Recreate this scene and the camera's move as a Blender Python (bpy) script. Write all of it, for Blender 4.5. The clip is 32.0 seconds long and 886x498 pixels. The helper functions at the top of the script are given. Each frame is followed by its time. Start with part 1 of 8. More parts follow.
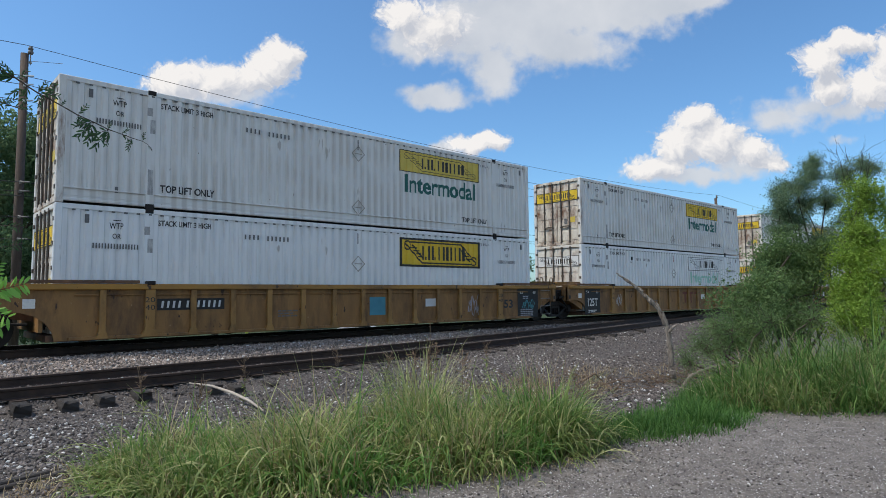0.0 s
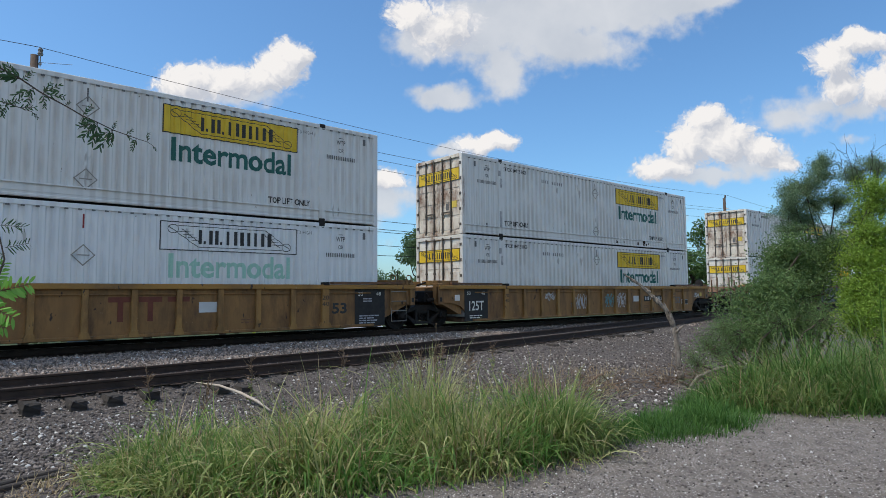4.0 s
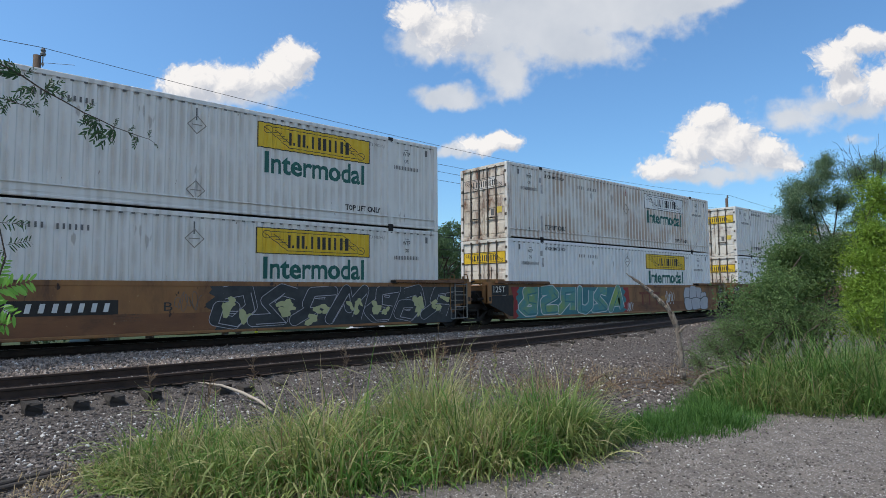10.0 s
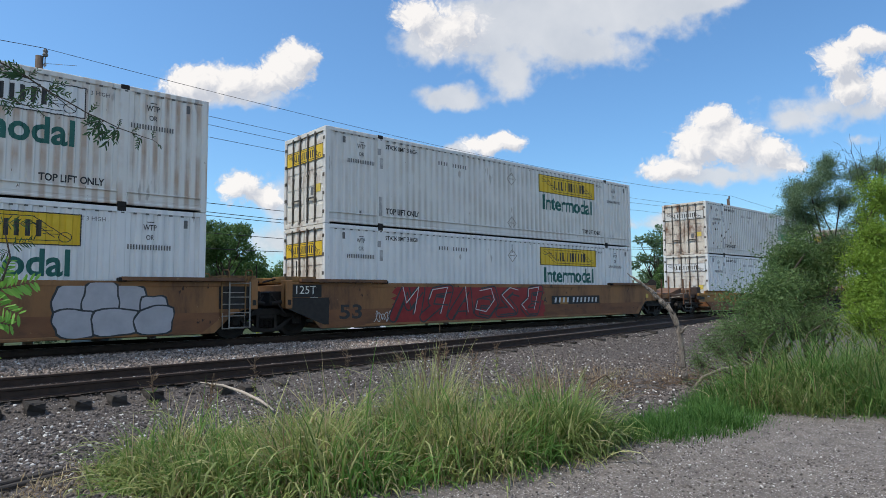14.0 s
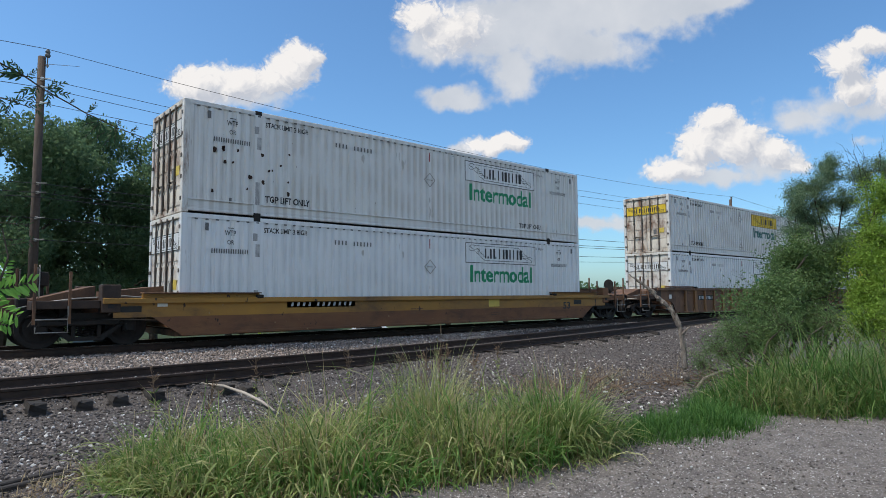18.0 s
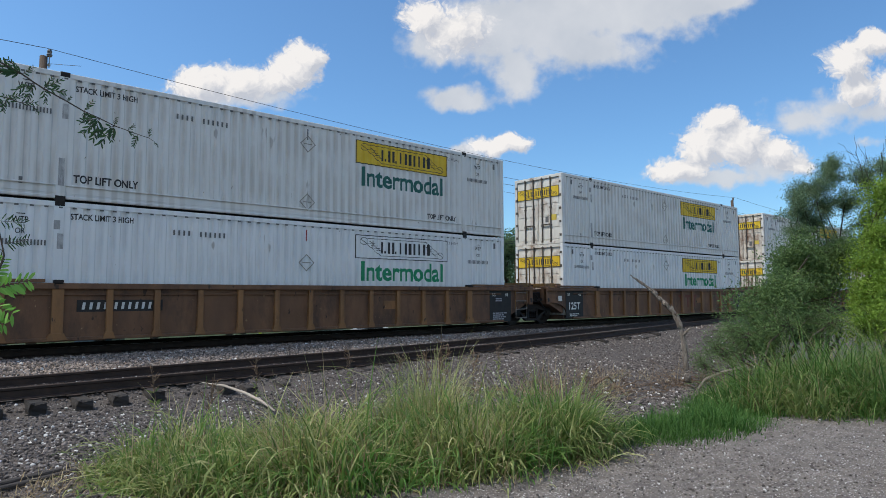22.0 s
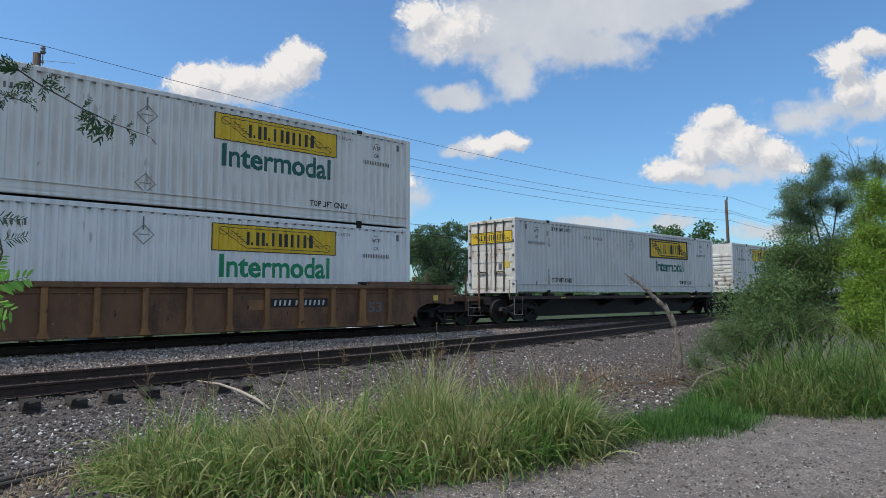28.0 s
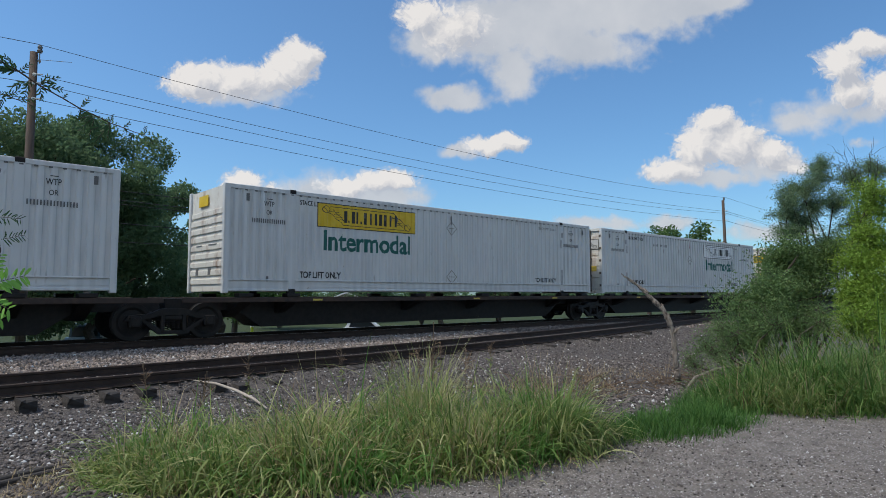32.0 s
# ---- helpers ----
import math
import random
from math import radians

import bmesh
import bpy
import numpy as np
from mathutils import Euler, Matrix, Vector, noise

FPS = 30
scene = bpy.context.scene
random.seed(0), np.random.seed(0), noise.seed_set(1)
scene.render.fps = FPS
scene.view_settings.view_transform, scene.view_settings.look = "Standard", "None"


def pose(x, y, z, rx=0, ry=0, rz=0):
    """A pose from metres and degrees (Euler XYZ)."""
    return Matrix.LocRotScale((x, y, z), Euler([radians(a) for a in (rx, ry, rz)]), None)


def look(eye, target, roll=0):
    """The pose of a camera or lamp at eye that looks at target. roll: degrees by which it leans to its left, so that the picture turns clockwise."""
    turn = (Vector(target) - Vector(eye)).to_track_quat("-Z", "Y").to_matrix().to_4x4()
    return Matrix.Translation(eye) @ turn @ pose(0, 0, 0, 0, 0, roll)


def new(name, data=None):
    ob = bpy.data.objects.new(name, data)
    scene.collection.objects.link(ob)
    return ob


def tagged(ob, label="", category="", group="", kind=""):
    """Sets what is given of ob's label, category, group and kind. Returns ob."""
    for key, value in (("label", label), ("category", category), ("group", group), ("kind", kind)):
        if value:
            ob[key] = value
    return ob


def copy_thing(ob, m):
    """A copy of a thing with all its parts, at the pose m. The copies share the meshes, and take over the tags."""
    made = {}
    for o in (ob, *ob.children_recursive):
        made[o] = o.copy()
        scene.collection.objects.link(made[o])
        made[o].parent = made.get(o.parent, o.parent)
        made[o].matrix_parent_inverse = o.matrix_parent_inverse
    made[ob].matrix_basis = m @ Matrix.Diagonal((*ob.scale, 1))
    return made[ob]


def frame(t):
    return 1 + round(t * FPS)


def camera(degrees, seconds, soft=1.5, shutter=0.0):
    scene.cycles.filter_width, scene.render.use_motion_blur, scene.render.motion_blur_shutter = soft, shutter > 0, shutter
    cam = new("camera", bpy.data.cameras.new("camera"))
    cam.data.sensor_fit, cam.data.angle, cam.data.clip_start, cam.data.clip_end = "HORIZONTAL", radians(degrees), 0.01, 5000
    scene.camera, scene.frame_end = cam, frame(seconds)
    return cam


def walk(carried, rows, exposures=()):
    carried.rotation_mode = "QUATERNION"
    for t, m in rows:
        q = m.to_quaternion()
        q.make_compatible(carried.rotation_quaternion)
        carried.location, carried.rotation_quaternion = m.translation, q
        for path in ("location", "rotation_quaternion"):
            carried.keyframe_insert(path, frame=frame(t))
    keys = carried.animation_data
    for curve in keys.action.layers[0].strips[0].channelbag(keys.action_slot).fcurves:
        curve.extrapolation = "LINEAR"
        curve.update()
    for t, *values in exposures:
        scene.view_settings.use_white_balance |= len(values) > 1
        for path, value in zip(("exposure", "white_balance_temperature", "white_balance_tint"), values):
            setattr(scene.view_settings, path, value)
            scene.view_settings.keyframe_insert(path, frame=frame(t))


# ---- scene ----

# ---------------------------------------------------------------- camera
# World: x runs along the straight main track, y across it, z = 0 is the top of its rails.
cam = camera(71.04, 32.0, soft=0.7)


def hand_held(x, y, z, yaw, pitch, roll):
    a, b = radians(yaw), radians(pitch)
    eye = Vector((x, y, z))
    return look(eye, eye + Vector((math.cos(a) * math.cos(b), math.sin(a) * math.cos(b), math.sin(b))), roll)


# seconds, place of the camera, heading from the track's line, tilt upwards, roll
CAMERA_ROWS = [
    (0.0, -0.023, -0.006, 1.147, 47.844, 4.094, -0.493),
    (0.5, -0.020, -0.009, 1.146, 48.188, 4.087, -0.480),
    (1.0, -0.017, -0.008, 1.143, 48.386, 4.099, -0.476),
    (1.5, -0.012, -0.009, 1.142, 48.466, 4.104, -0.482),
    (2.0, -0.012, -0.009, 1.143, 48.481, 4.110, -0.464),
    (2.5, -0.015, -0.009, 1.142, 48.467, 4.133, -0.430),
    (3.0, -0.013, -0.011, 1.143, 48.464, 4.136, -0.419),
    (3.5, -0.010, -0.012, 1.149, 48.478, 4.111, -0.421),
    (5.5, -0.005, -0.007, 1.143, 48.585, 4.133, -0.392),
    (6.0, -0.011, -0.010, 1.144, 48.585, 4.128, -0.396),
    (6.5, -0.020, -0.018, 1.146, 48.596, 4.117, -0.412),
    (7.0, -0.019, -0.021, 1.147, 48.618, 4.115, -0.419),
    (7.5, -0.012, -0.014, 1.145, 48.632, 4.121, -0.403),
    (8.0, -0.005, -0.008, 1.143, 48.640, 4.129, -0.392),
    (8.5, -0.001, -0.002, 1.141, 48.647, 4.138, -0.393),
    (9.0, 0.000, 0.002, 1.139, 48.648, 4.145, -0.392),
    (9.5, 0.000, 0.004, 1.139, 48.656, 4.144, -0.395),
    (10.0, -0.001, 0.003, 1.139, 48.681, 4.139, -0.403),
    (10.5, -0.002, 0.001, 1.139, 48.699, 4.138, -0.406),
    (11.0, -0.002, -0.000, 1.142, 48.722, 4.127, -0.405),
    (11.5, 0.001, 0.001, 1.141, 48.750, 4.123, -0.413),
    (12.0, 0.004, 0.004, 1.136, 48.751, 4.155, -0.395),
    (12.5, 0.005, 0.006, 1.136, 48.756, 4.171, -0.359),
    (13.0, 0.003, 0.004, 1.139, 48.782, 4.160, -0.362),
    (13.5, -0.002, 0.002, 1.137, 48.790, 4.172, -0.381),
    (14.0, -0.009, -0.002, 1.137, 48.802, 4.182, -0.381),
    (14.5, -0.009, -0.005, 1.138, 48.850, 4.197, -0.345),
    (16.5, -0.006, -0.001, 1.135, 48.886, 4.260, -0.294),
    (17.0, -0.001, -0.003, 1.135, 48.934, 4.253, -0.326),
    (17.5, 0.001, -0.002, 1.138, 48.958, 4.242, -0.339),
    (18.0, 0.005, 0.001, 1.138, 48.975, 4.247, -0.321),
    (18.5, 0.008, 0.004, 1.135, 48.988, 4.263, -0.310),
    (19.0, 0.007, 0.005, 1.130, 49.001, 4.277, -0.313),
    (19.5, 0.008, 0.005, 1.128, 49.023, 4.284, -0.304),
    (20.0, 0.016, 0.005, 1.130, 49.044, 4.289, -0.286),
    (20.5, 0.021, 0.005, 1.132, 49.052, 4.287, -0.274),
    (21.0, 0.020, 0.009, 1.131, 49.047, 4.297, -0.251),
    (21.5, 0.022, 0.012, 1.131, 49.057, 4.307, -0.212),
    (22.0, 0.023, 0.009, 1.135, 49.093, 4.280, -0.198),
    (22.5, 0.018, 0.002, 1.134, 49.123, 4.268, -0.208),
    (23.0, 0.014, -0.003, 1.134, 49.148, 4.277, -0.221),
    (23.5, 0.013, -0.006, 1.133, 49.101, 4.301, -0.214),
    (24.0, 0.008, -0.009, 1.128, 48.874, 4.352, -0.189),
    (24.5, 0.003, -0.010, 1.127, 48.632, 4.361, -0.197),
    (25.0, 0.009, -0.012, 1.130, 48.556, 4.331, -0.225),
    (25.5, 0.018, -0.013, 1.131, 48.573, 4.305, -0.228),
    (27.5, 0.002, 0.003, 1.129, 48.594, 4.308, -0.218),
    (28.0, 0.006, 0.003, 1.130, 48.625, 4.159, -0.138),
    (28.5, 0.017, -0.000, 1.131, 48.652, 4.111, -0.093),
    (29.0, 0.019, -0.005, 1.129, 48.582, 4.128, -0.080),
    (29.5, 0.009, -0.008, 1.126, 48.411, 4.164, -0.062),
    (30.0, 0.004, -0.009, 1.124, 48.322, 4.179, -0.058),
    (30.5, 0.008, -0.011, 1.125, 48.353, 4.169, -0.078),
    (31.0, 0.011, -0.013, 1.125, 48.393, 4.162, -0.088),
    (31.5, 0.008, -0.015, 1.126, 48.414, 4.157, -0.086),
    (32.0, -0.001, -0.018, 1.126, 48.397, 4.167, -0.063),
]
# the picture darkens a little as the sky opens behind the low cars
EXPOSURES = [(0, 0.38), (9, 0.40), (13, 0.46), (18, 0.38), (25, 0.36), (29, 0.27), (32, 0.20)]
walk(cam, [(t, hand_held(*row)) for t, *row in CAMERA_ROWS], EXPOSURES)

# ---------------------------------------------------------------- light
SUN_TURN, SUN_HEIGHT = radians(155), radians(60)   # the sun's heading from +x, and its height
world = bpy.data.worlds.new("sky")
scene.world = world
world.use_nodes = True
wt = world.node_tree
sky = wt.nodes.new("ShaderNodeTexSky")
sky.sky_type, sky.sun_disc = "NISHITA", False
sky.sun_elevation, sky.sun_rotation = SUN_HEIGHT, radians(90) - SUN_TURN
sky.air_density, sky.dust_density, sky.ozone_density = 1.0, 1.0, 1.6
tint = wt.nodes.new("ShaderNodeMix")
tint.data_type, tint.blend_type = "RGBA", "MULTIPLY"
tint.inputs[0].default_value, tint.inputs[7].default_value = 1.0, (0.65, 0.95, 1.155, 1)
wt.links.new(sky.outputs[0], tint.inputs[6])
wt.links.new(tint.outputs[2], wt.nodes["Background"].inputs[0])
wt.nodes["Background"].inputs[1].default_value = 0.117
sun = new("sun", bpy.data.lights.new("sun", "SUN"))
sun.data.energy, sun.data.angle, sun.data.color = 2.7, radians(9), (1.0, 0.93, 0.82)
sun.matrix_world = look((math.cos(SUN_TURN) * math.cos(SUN_HEIGHT) * 50, math.sin(SUN_TURN) * math.cos(SUN_HEIGHT) * 50, math.sin(SUN_HEIGHT) * 50), (0, 0, 0))

# ---------------------------------------------------------------- materials


def surface(name, a, b, rough=0.7, metal=0.0, scale=6.0, fine=60.0, bump=0.15, dirt=None, dirt_amount=0.3, streak=(1, 1, 1), jitter=0.0, island=0.0, dirt_scale=1.3):
    """A worn surface: two base colours mixed by noise, a dirt colour in larger stains, fine bump."""
    m = bpy.data.materials.new(name)
    m.use_nodes = True
    nt = m.node_tree
    n, l = nt.nodes, nt.links
    bsdf = n["Principled BSDF"]
    coord = n.new("ShaderNodeTexCoord")
    mp = n.new("ShaderNodeMapping")
    mp.inputs["Scale"].default_value = streak
    l.new(coord.outputs["Object"], mp.inputs[0])

    def noise_tex(s, detail, rough_=0.6, src=mp):
        t = n.new("ShaderNodeTexNoise")
        t.inputs["Scale"].default_value, t.inputs["Detail"].default_value, t.inputs["Roughness"].default_value = s, detail, rough_
        l.new(src.outputs[0], t.inputs["Vector"])
        return t

    def ramp(src, lo, hi):
        r = n.new("ShaderNodeMapRange")
        r.inputs[1].default_value, r.inputs[2].default_value = lo, hi
        l.new(src, r.inputs[0])
        return r.outputs[0]

    def mix(f, c1, c2):
        x = n.new("ShaderNodeMix")
        x.data_type = "RGBA"
        for sock, val in ((x.inputs[0], f), (x.inputs[6], c1), (x.inputs[7], c2)):
            if isinstance(val, (int, float)):
                sock.default_value = val
            elif isinstance(val, tuple):
                sock.default_value = val
            else:
                l.new(val, sock)
        return x.outputs[2]

    n1 = noise_tex(scale, 5)
    nf = noise_tex(fine, 3)
    col = mix(ramp(n1.outputs[0], 0.3, 0.7), a, b)
    if dirt:
        nd = noise_tex(dirt_scale, 8, 0.7)
        lo = 0.72 - 0.4 * dirt_amount
        col = mix(ramp(nd.outputs[0], lo, lo + 0.22), col, dirt)
    if jitter or island:
        hsv = n.new("ShaderNodeHueSaturation")
        if jitter:
            src = n.new("ShaderNodeObjectInfo").outputs["Random"]
        else:
            src = n.new("ShaderNodeNewGeometry").outputs["Random Per Island"]
        k = jitter or island
        r = n.new("ShaderNodeMapRange")
        r.inputs[3].default_value, r.inputs[4].default_value = 1 - k, 1 + k
        l.new(src, r.inputs[0])
        l.new(r.outputs[0], hsv.inputs["Value"])
        l.new(col, hsv.inputs["Color"])
        col = hsv.outputs[0]
    l.new(col, bsdf.inputs["Base Color"])
    rr = n.new("ShaderNodeMapRange")
    rr.inputs[3].default_value, rr.inputs[4].default_value = max(0.05, rough - 0.12), min(1, rough + 0.12)
    l.new(n1.outputs[0], rr.inputs[0])
    l.new(rr.outputs[0], bsdf.inputs["Roughness"])
    bsdf.inputs["Metallic"].default_value = metal
    bsdf.inputs["Specular IOR Level"].default_value = 0.35
    if bump:
        bp = n.new("ShaderNodeBump")
        bp.inputs["Strength"].default_value, bp.inputs["Distance"].default_value = bump, 0.02
        l.new(nf.outputs[0], bp.inputs["Height"])
        l.new(bp.outputs[0], bsdf.inputs["Normal"])
    return m


def leaf_surface(name, a, b, glow=0.35, patch=None, patch_scale=0.9):
    """Leaves: two greens mixed per leaf, some light shining through; patch: the colour of other plants in between."""
    m = bpy.data.materials.new(name)
    m.use_nodes = True
    n, l = m.node_tree.nodes, m.node_tree.links
    bsdf = n["Principled BSDF"]
    geo = n.new("ShaderNodeNewGeometry")
    x = n.new("ShaderNodeMix")
    x.data_type = "RGBA"
    x.inputs[6].default_value, x.inputs[7].default_value = a, b
    l.new(geo.outputs["Random Per Island"], x.inputs[0])
    if patch:
        t = n.new("ShaderNodeTexNoise")
        t.inputs["Scale"].default_value, t.inputs["Detail"].default_value = patch_scale, 2
        l.new(n.new("ShaderNodeTexCoord").outputs["Object"], t.inputs["Vector"])
        r = n.new("ShaderNodeMapRange")
        r.inputs[1].default_value, r.inputs[2].default_value, r.inputs[4].default_value = 0.44, 0.60, 0.85
        l.new(t.outputs[0], r.inputs[0])
        x2 = n.new("ShaderNodeMix")
        x2.data_type = "RGBA"
        l.new(r.outputs[0], x2.inputs[0])
        l.new(x.outputs[2], x2.inputs[6])
        x2.inputs[7].default_value = patch
        x = x2
    l.new(x.outputs[2], bsdf.inputs["Base Color"])
    bsdf.inputs["Roughness"].default_value = 0.55
    bsdf.inputs["Specular IOR Level"].default_value = 0.25
    tr = n.new("ShaderNodeBsdfTranslucent")
    l.new(x.outputs[2], tr.inputs[0])
    ms = n.new("ShaderNodeMixShader")
    ms.inputs[0].default_value = glow
    l.new(bsdf.outputs[0], ms.inputs[1])
    l.new(tr.outputs[0], ms.inputs[2])
    l.new(ms.outputs[0], n["Material Output"].inputs[0])
    return m


STREAK = (1.0, 1.0, 0.16)
M = {}
M["white"] = surface("container_paint_white", (0.66, 0.66, 0.635, 1), (0.73, 0.73, 0.71, 1), 0.5, 0, 3.0, 40, 0.05, (0.50, 0.47, 0.42, 1), 0.25, STREAK)
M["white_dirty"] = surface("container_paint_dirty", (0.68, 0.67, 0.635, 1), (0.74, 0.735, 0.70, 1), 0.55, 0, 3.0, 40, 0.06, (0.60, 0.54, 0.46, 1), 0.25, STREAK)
M["white_clean"] = surface("container_paint_clean", (0.72, 0.735, 0.735, 1), (0.79, 0.80, 0.795, 1), 0.45, 0, 3.0, 40, 0.04, (0.6, 0.6, 0.58, 1), 0.1, STREAK)
M["white_grey"] = surface("container_paint_grey_white", (0.56, 0.565, 0.555, 1), (0.64, 0.645, 0.635, 1), 0.5, 0, 3.0, 40, 0.04, (0.46, 0.46, 0.45, 1), 0.15, STREAK)
M["door_rusty"] = surface("door_paint_rusty", (0.60, 0.54, 0.45, 1), (0.72, 0.67, 0.58, 1), 0.65, 0, 4.0, 40, 0.15, (0.15, 0.065, 0.033, 1), 0.72, (1, 1, 0.55), dirt_scale=2.0)
M["post_rusty"] = surface("post_paint_rusty", (0.62, 0.60, 0.55, 1), (0.72, 0.70, 0.66, 1), 0.6, 0, 4.0, 40, 0.12, (0.20, 0.10, 0.055, 1), 0.55, (3, 3, 0.7), dirt_scale=1.6)
M["door_clean"] = surface("door_paint", (0.60, 0.58, 0.52, 1), (0.70, 0.68, 0.63, 1), 0.6, 0, 4.0, 40, 0.12, (0.24, 0.14, 0.085, 1), 0.54, (1, 1, 0.5), dirt_scale=2.0)
M["worn_grey"] = surface("worn_primer", (0.22, 0.22, 0.22, 1), (0.42, 0.42, 0.41, 1), 0.7, 0, 5, 40, 0.1, (0.62, 0.62, 0.6, 1), 0.55, (2, 2, 0.6), dirt_scale=4)
M["roof"] = surface("container_roof", (0.6, 0.6, 0.58, 1), (0.7, 0.7, 0.68, 1), 0.6, 0, 2, 30, 0.1, (0.3, 0.25, 0.2, 1), 0.3)
M["black"] = surface("black_paint", (0.012, 0.012, 0.013, 1), (0.03, 0.028, 0.026, 1), 0.6, 0, 8, 60, 0.1, (0.08, 0.06, 0.045, 1), 0.2)
M["grime"] = surface("greasy_steel", (0.010, 0.009, 0.0085, 1), (0.026, 0.022, 0.02, 1), 0.65, 0.2, 7, 60, 0.25, (0.055, 0.038, 0.027, 1), 0.3)
M["grime_brown"] = surface("oily_brown_steel", (0.030, 0.021, 0.017, 1), (0.065, 0.042, 0.032, 1), 0.7, 0, 5, 60, 0.2, (0.12, 0.07, 0.045, 1), 0.35)
M["rod"] = surface("lock_rod_steel", (0.20, 0.19, 0.17, 1), (0.34, 0.32, 0.29, 1), 0.5, 0.3, 10, 80, 0.1, (0.12, 0.06, 0.03, 1), 0.4)
M["yellow_logo"] = surface("sign_yellow", (0.62, 0.41, 0.02, 1), (0.72, 0.50, 0.04, 1), 0.5, 0, 3, 40, 0.03)
M["yellow_pale"] = surface("sign_yellow_faded", (0.55, 0.42, 0.08, 1), (0.66, 0.50, 0.10, 1), 0.5, 0, 3, 40, 0.03)
M["ink"] = surface("lettering_black", (0.02, 0.022, 0.024, 1), (0.05, 0.05, 0.05, 1), 0.6, 0, 20, 60, 0.0)
M["ink_faded"] = surface("lettering_faded", (0.10, 0.10, 0.10, 1), (0.16, 0.16, 0.16, 1), 0.6, 0, 20, 60, 0.0)
M["teal"] = surface("lettering_dark_green", (0.012, 0.10, 0.085, 1), (0.02, 0.13, 0.11, 1), 0.5, 0, 20, 60, 0.0)
M["green"] = surface("lettering_green", (0.01, 0.22, 0.10, 1), (0.02, 0.28, 0.13, 1), 0.5, 0, 20, 60, 0.0)
M["green_pale"] = surface("lettering_pale_green", (0.30, 0.55, 0.45, 1), (0.38, 0.6, 0.5, 1), 0.5, 0, 20, 60, 0.0)
M["letter_white"] = surface("lettering_white", (0.66, 0.66, 0.62, 1), (0.78, 0.78, 0.74, 1), 0.6, 0, 20, 60, 0.0)
# dirty panel paint, with the shade between the ribs put into its colour
M["car_panel"] = surface("car_paint_dirty_shaded_panel", (0.205, 0.108, 0.040, 1), (0.32, 0.170, 0.058, 1), 0.65, 0, 2.5, 40, 0.12, (0.07, 0.04, 0.025, 1), 0.62, (1.2, 1, 0.35), dirt_scale=1.2)
M["car_yellow"] = surface("car_paint_yellow_brown", (0.27, 0.145, 0.045, 1), (0.38, 0.21, 0.065, 1), 0.6, 0, 2.5, 40, 0.1, (0.085, 0.045, 0.024, 1), 0.66, (1, 1, 0.4), dirt_scale=1.0)
M["car_chord"] = surface("car_paint_yellow", (0.30, 0.155, 0.04, 1), (0.42, 0.215, 0.035, 1), 0.55, 0, 2.0, 40, 0.1, (0.12, 0.07, 0.04, 1), 0.6, (0.5, 1, 1), dirt_scale=1.0)
M["car_brown"] = surface("car_paint_brown", (0.225, 0.110, 0.046, 1), (0.34, 0.172, 0.064, 1), 0.65, 0, 2.0, 40, 0.12, (0.10, 0.052, 0.033, 1), 0.66, (1.2, 1, 0.35), dirt_scale=1.0)
M["car_dark"] = surface("car_paint_dark_brown", (0.125, 0.064, 0.036, 1), (0.205, 0.106, 0.055, 1), 0.65, 0, 2.0, 40, 0.12, (0.055, 0.034, 0.026, 1), 0.62, (0.9, 1, 0.4), dirt_scale=1.3)
M["spray_blue"] = surface("spray_paint_blue", (0.05, 0.20, 0.27, 1), (0.07, 0.26, 0.33, 1), 0.5, 0, 3, 60, 0.02)
M["spray_red"] = surface("spray_paint_red", (0.21, 0.015, 0.017, 1), (0.29, 0.029, 0.026, 1), 0.5, 0, 3, 60, 0.02)
M["spray_white"] = surface("spray_paint_white", (0.52, 0.54, 0.54, 1), (0.62, 0.64, 0.64, 1), 0.5, 0, 3, 60, 0.02)
M["spray_black"] = surface("spray_paint_black", (0.02, 0.025, 0.03, 1), (0.05, 0.055, 0.06, 1), 0.5, 0, 3, 60, 0.02)
M["spray_grey"] = surface("spray_paint_grey", (0.34, 0.345, 0.38, 1), (0.43, 0.435, 0.47, 1), 0.5, 0, 3, 60, 0.02)
M["spray_pale"] = surface("spray_paint_pale_yellow", (0.38, 0.40, 0.20, 1), (0.46, 0.47, 0.26, 1), 0.5, 0, 3, 60, 0.02)
M["spray_teal"] = surface("spray_paint_teal", (0.03, 0.14, 0.17, 1), (0.05, 0.20, 0.22, 1), 0.5, 0, 3, 60, 0.02)
M["spray_fade"] = surface("spray_paint_blue_to_green", (0.055, 0.22, 0.27, 1), (0.09, 0.27, 0.25, 1), 0.5, 0, 2, 60, 0.02, (0.24, 0.36, 0.075, 1), 0.66, (0.8, 1, 0.9), dirt_scale=1.1)
M["brand_red"] = surface("faded_mark_red", (0.12, 0.03, 0.018, 1), (0.17, 0.05, 0.03, 1), 0.6, 0, 5, 60, 0.02)
M["rust"] = surface("rust", (0.022, 0.013, 0.010, 1), (0.055, 0.026, 0.016, 1), 0.85, 0, 20, 80, 0.2)
M["spray_cyan"] = surface("spray_paint_cyan", (0.07, 0.33, 0.38, 1), (0.1, 0.4, 0.45, 1), 0.5, 0, 3, 60, 0.02)
M["steel_bright"] = surface("rail_head_steel", (0.30, 0.28, 0.27, 1), (0.42, 0.40, 0.38, 1), 0.35, 0.8, 4, 60, 0.05)
M["rail_rust"] = surface("rusty_rail", (0.028, 0.019, 0.015, 1), (0.060, 0.039, 0.030, 1), 0.75, 0.1, 6, 50, 0.2, (0.09, 0.045, 0.03, 1), 0.3)
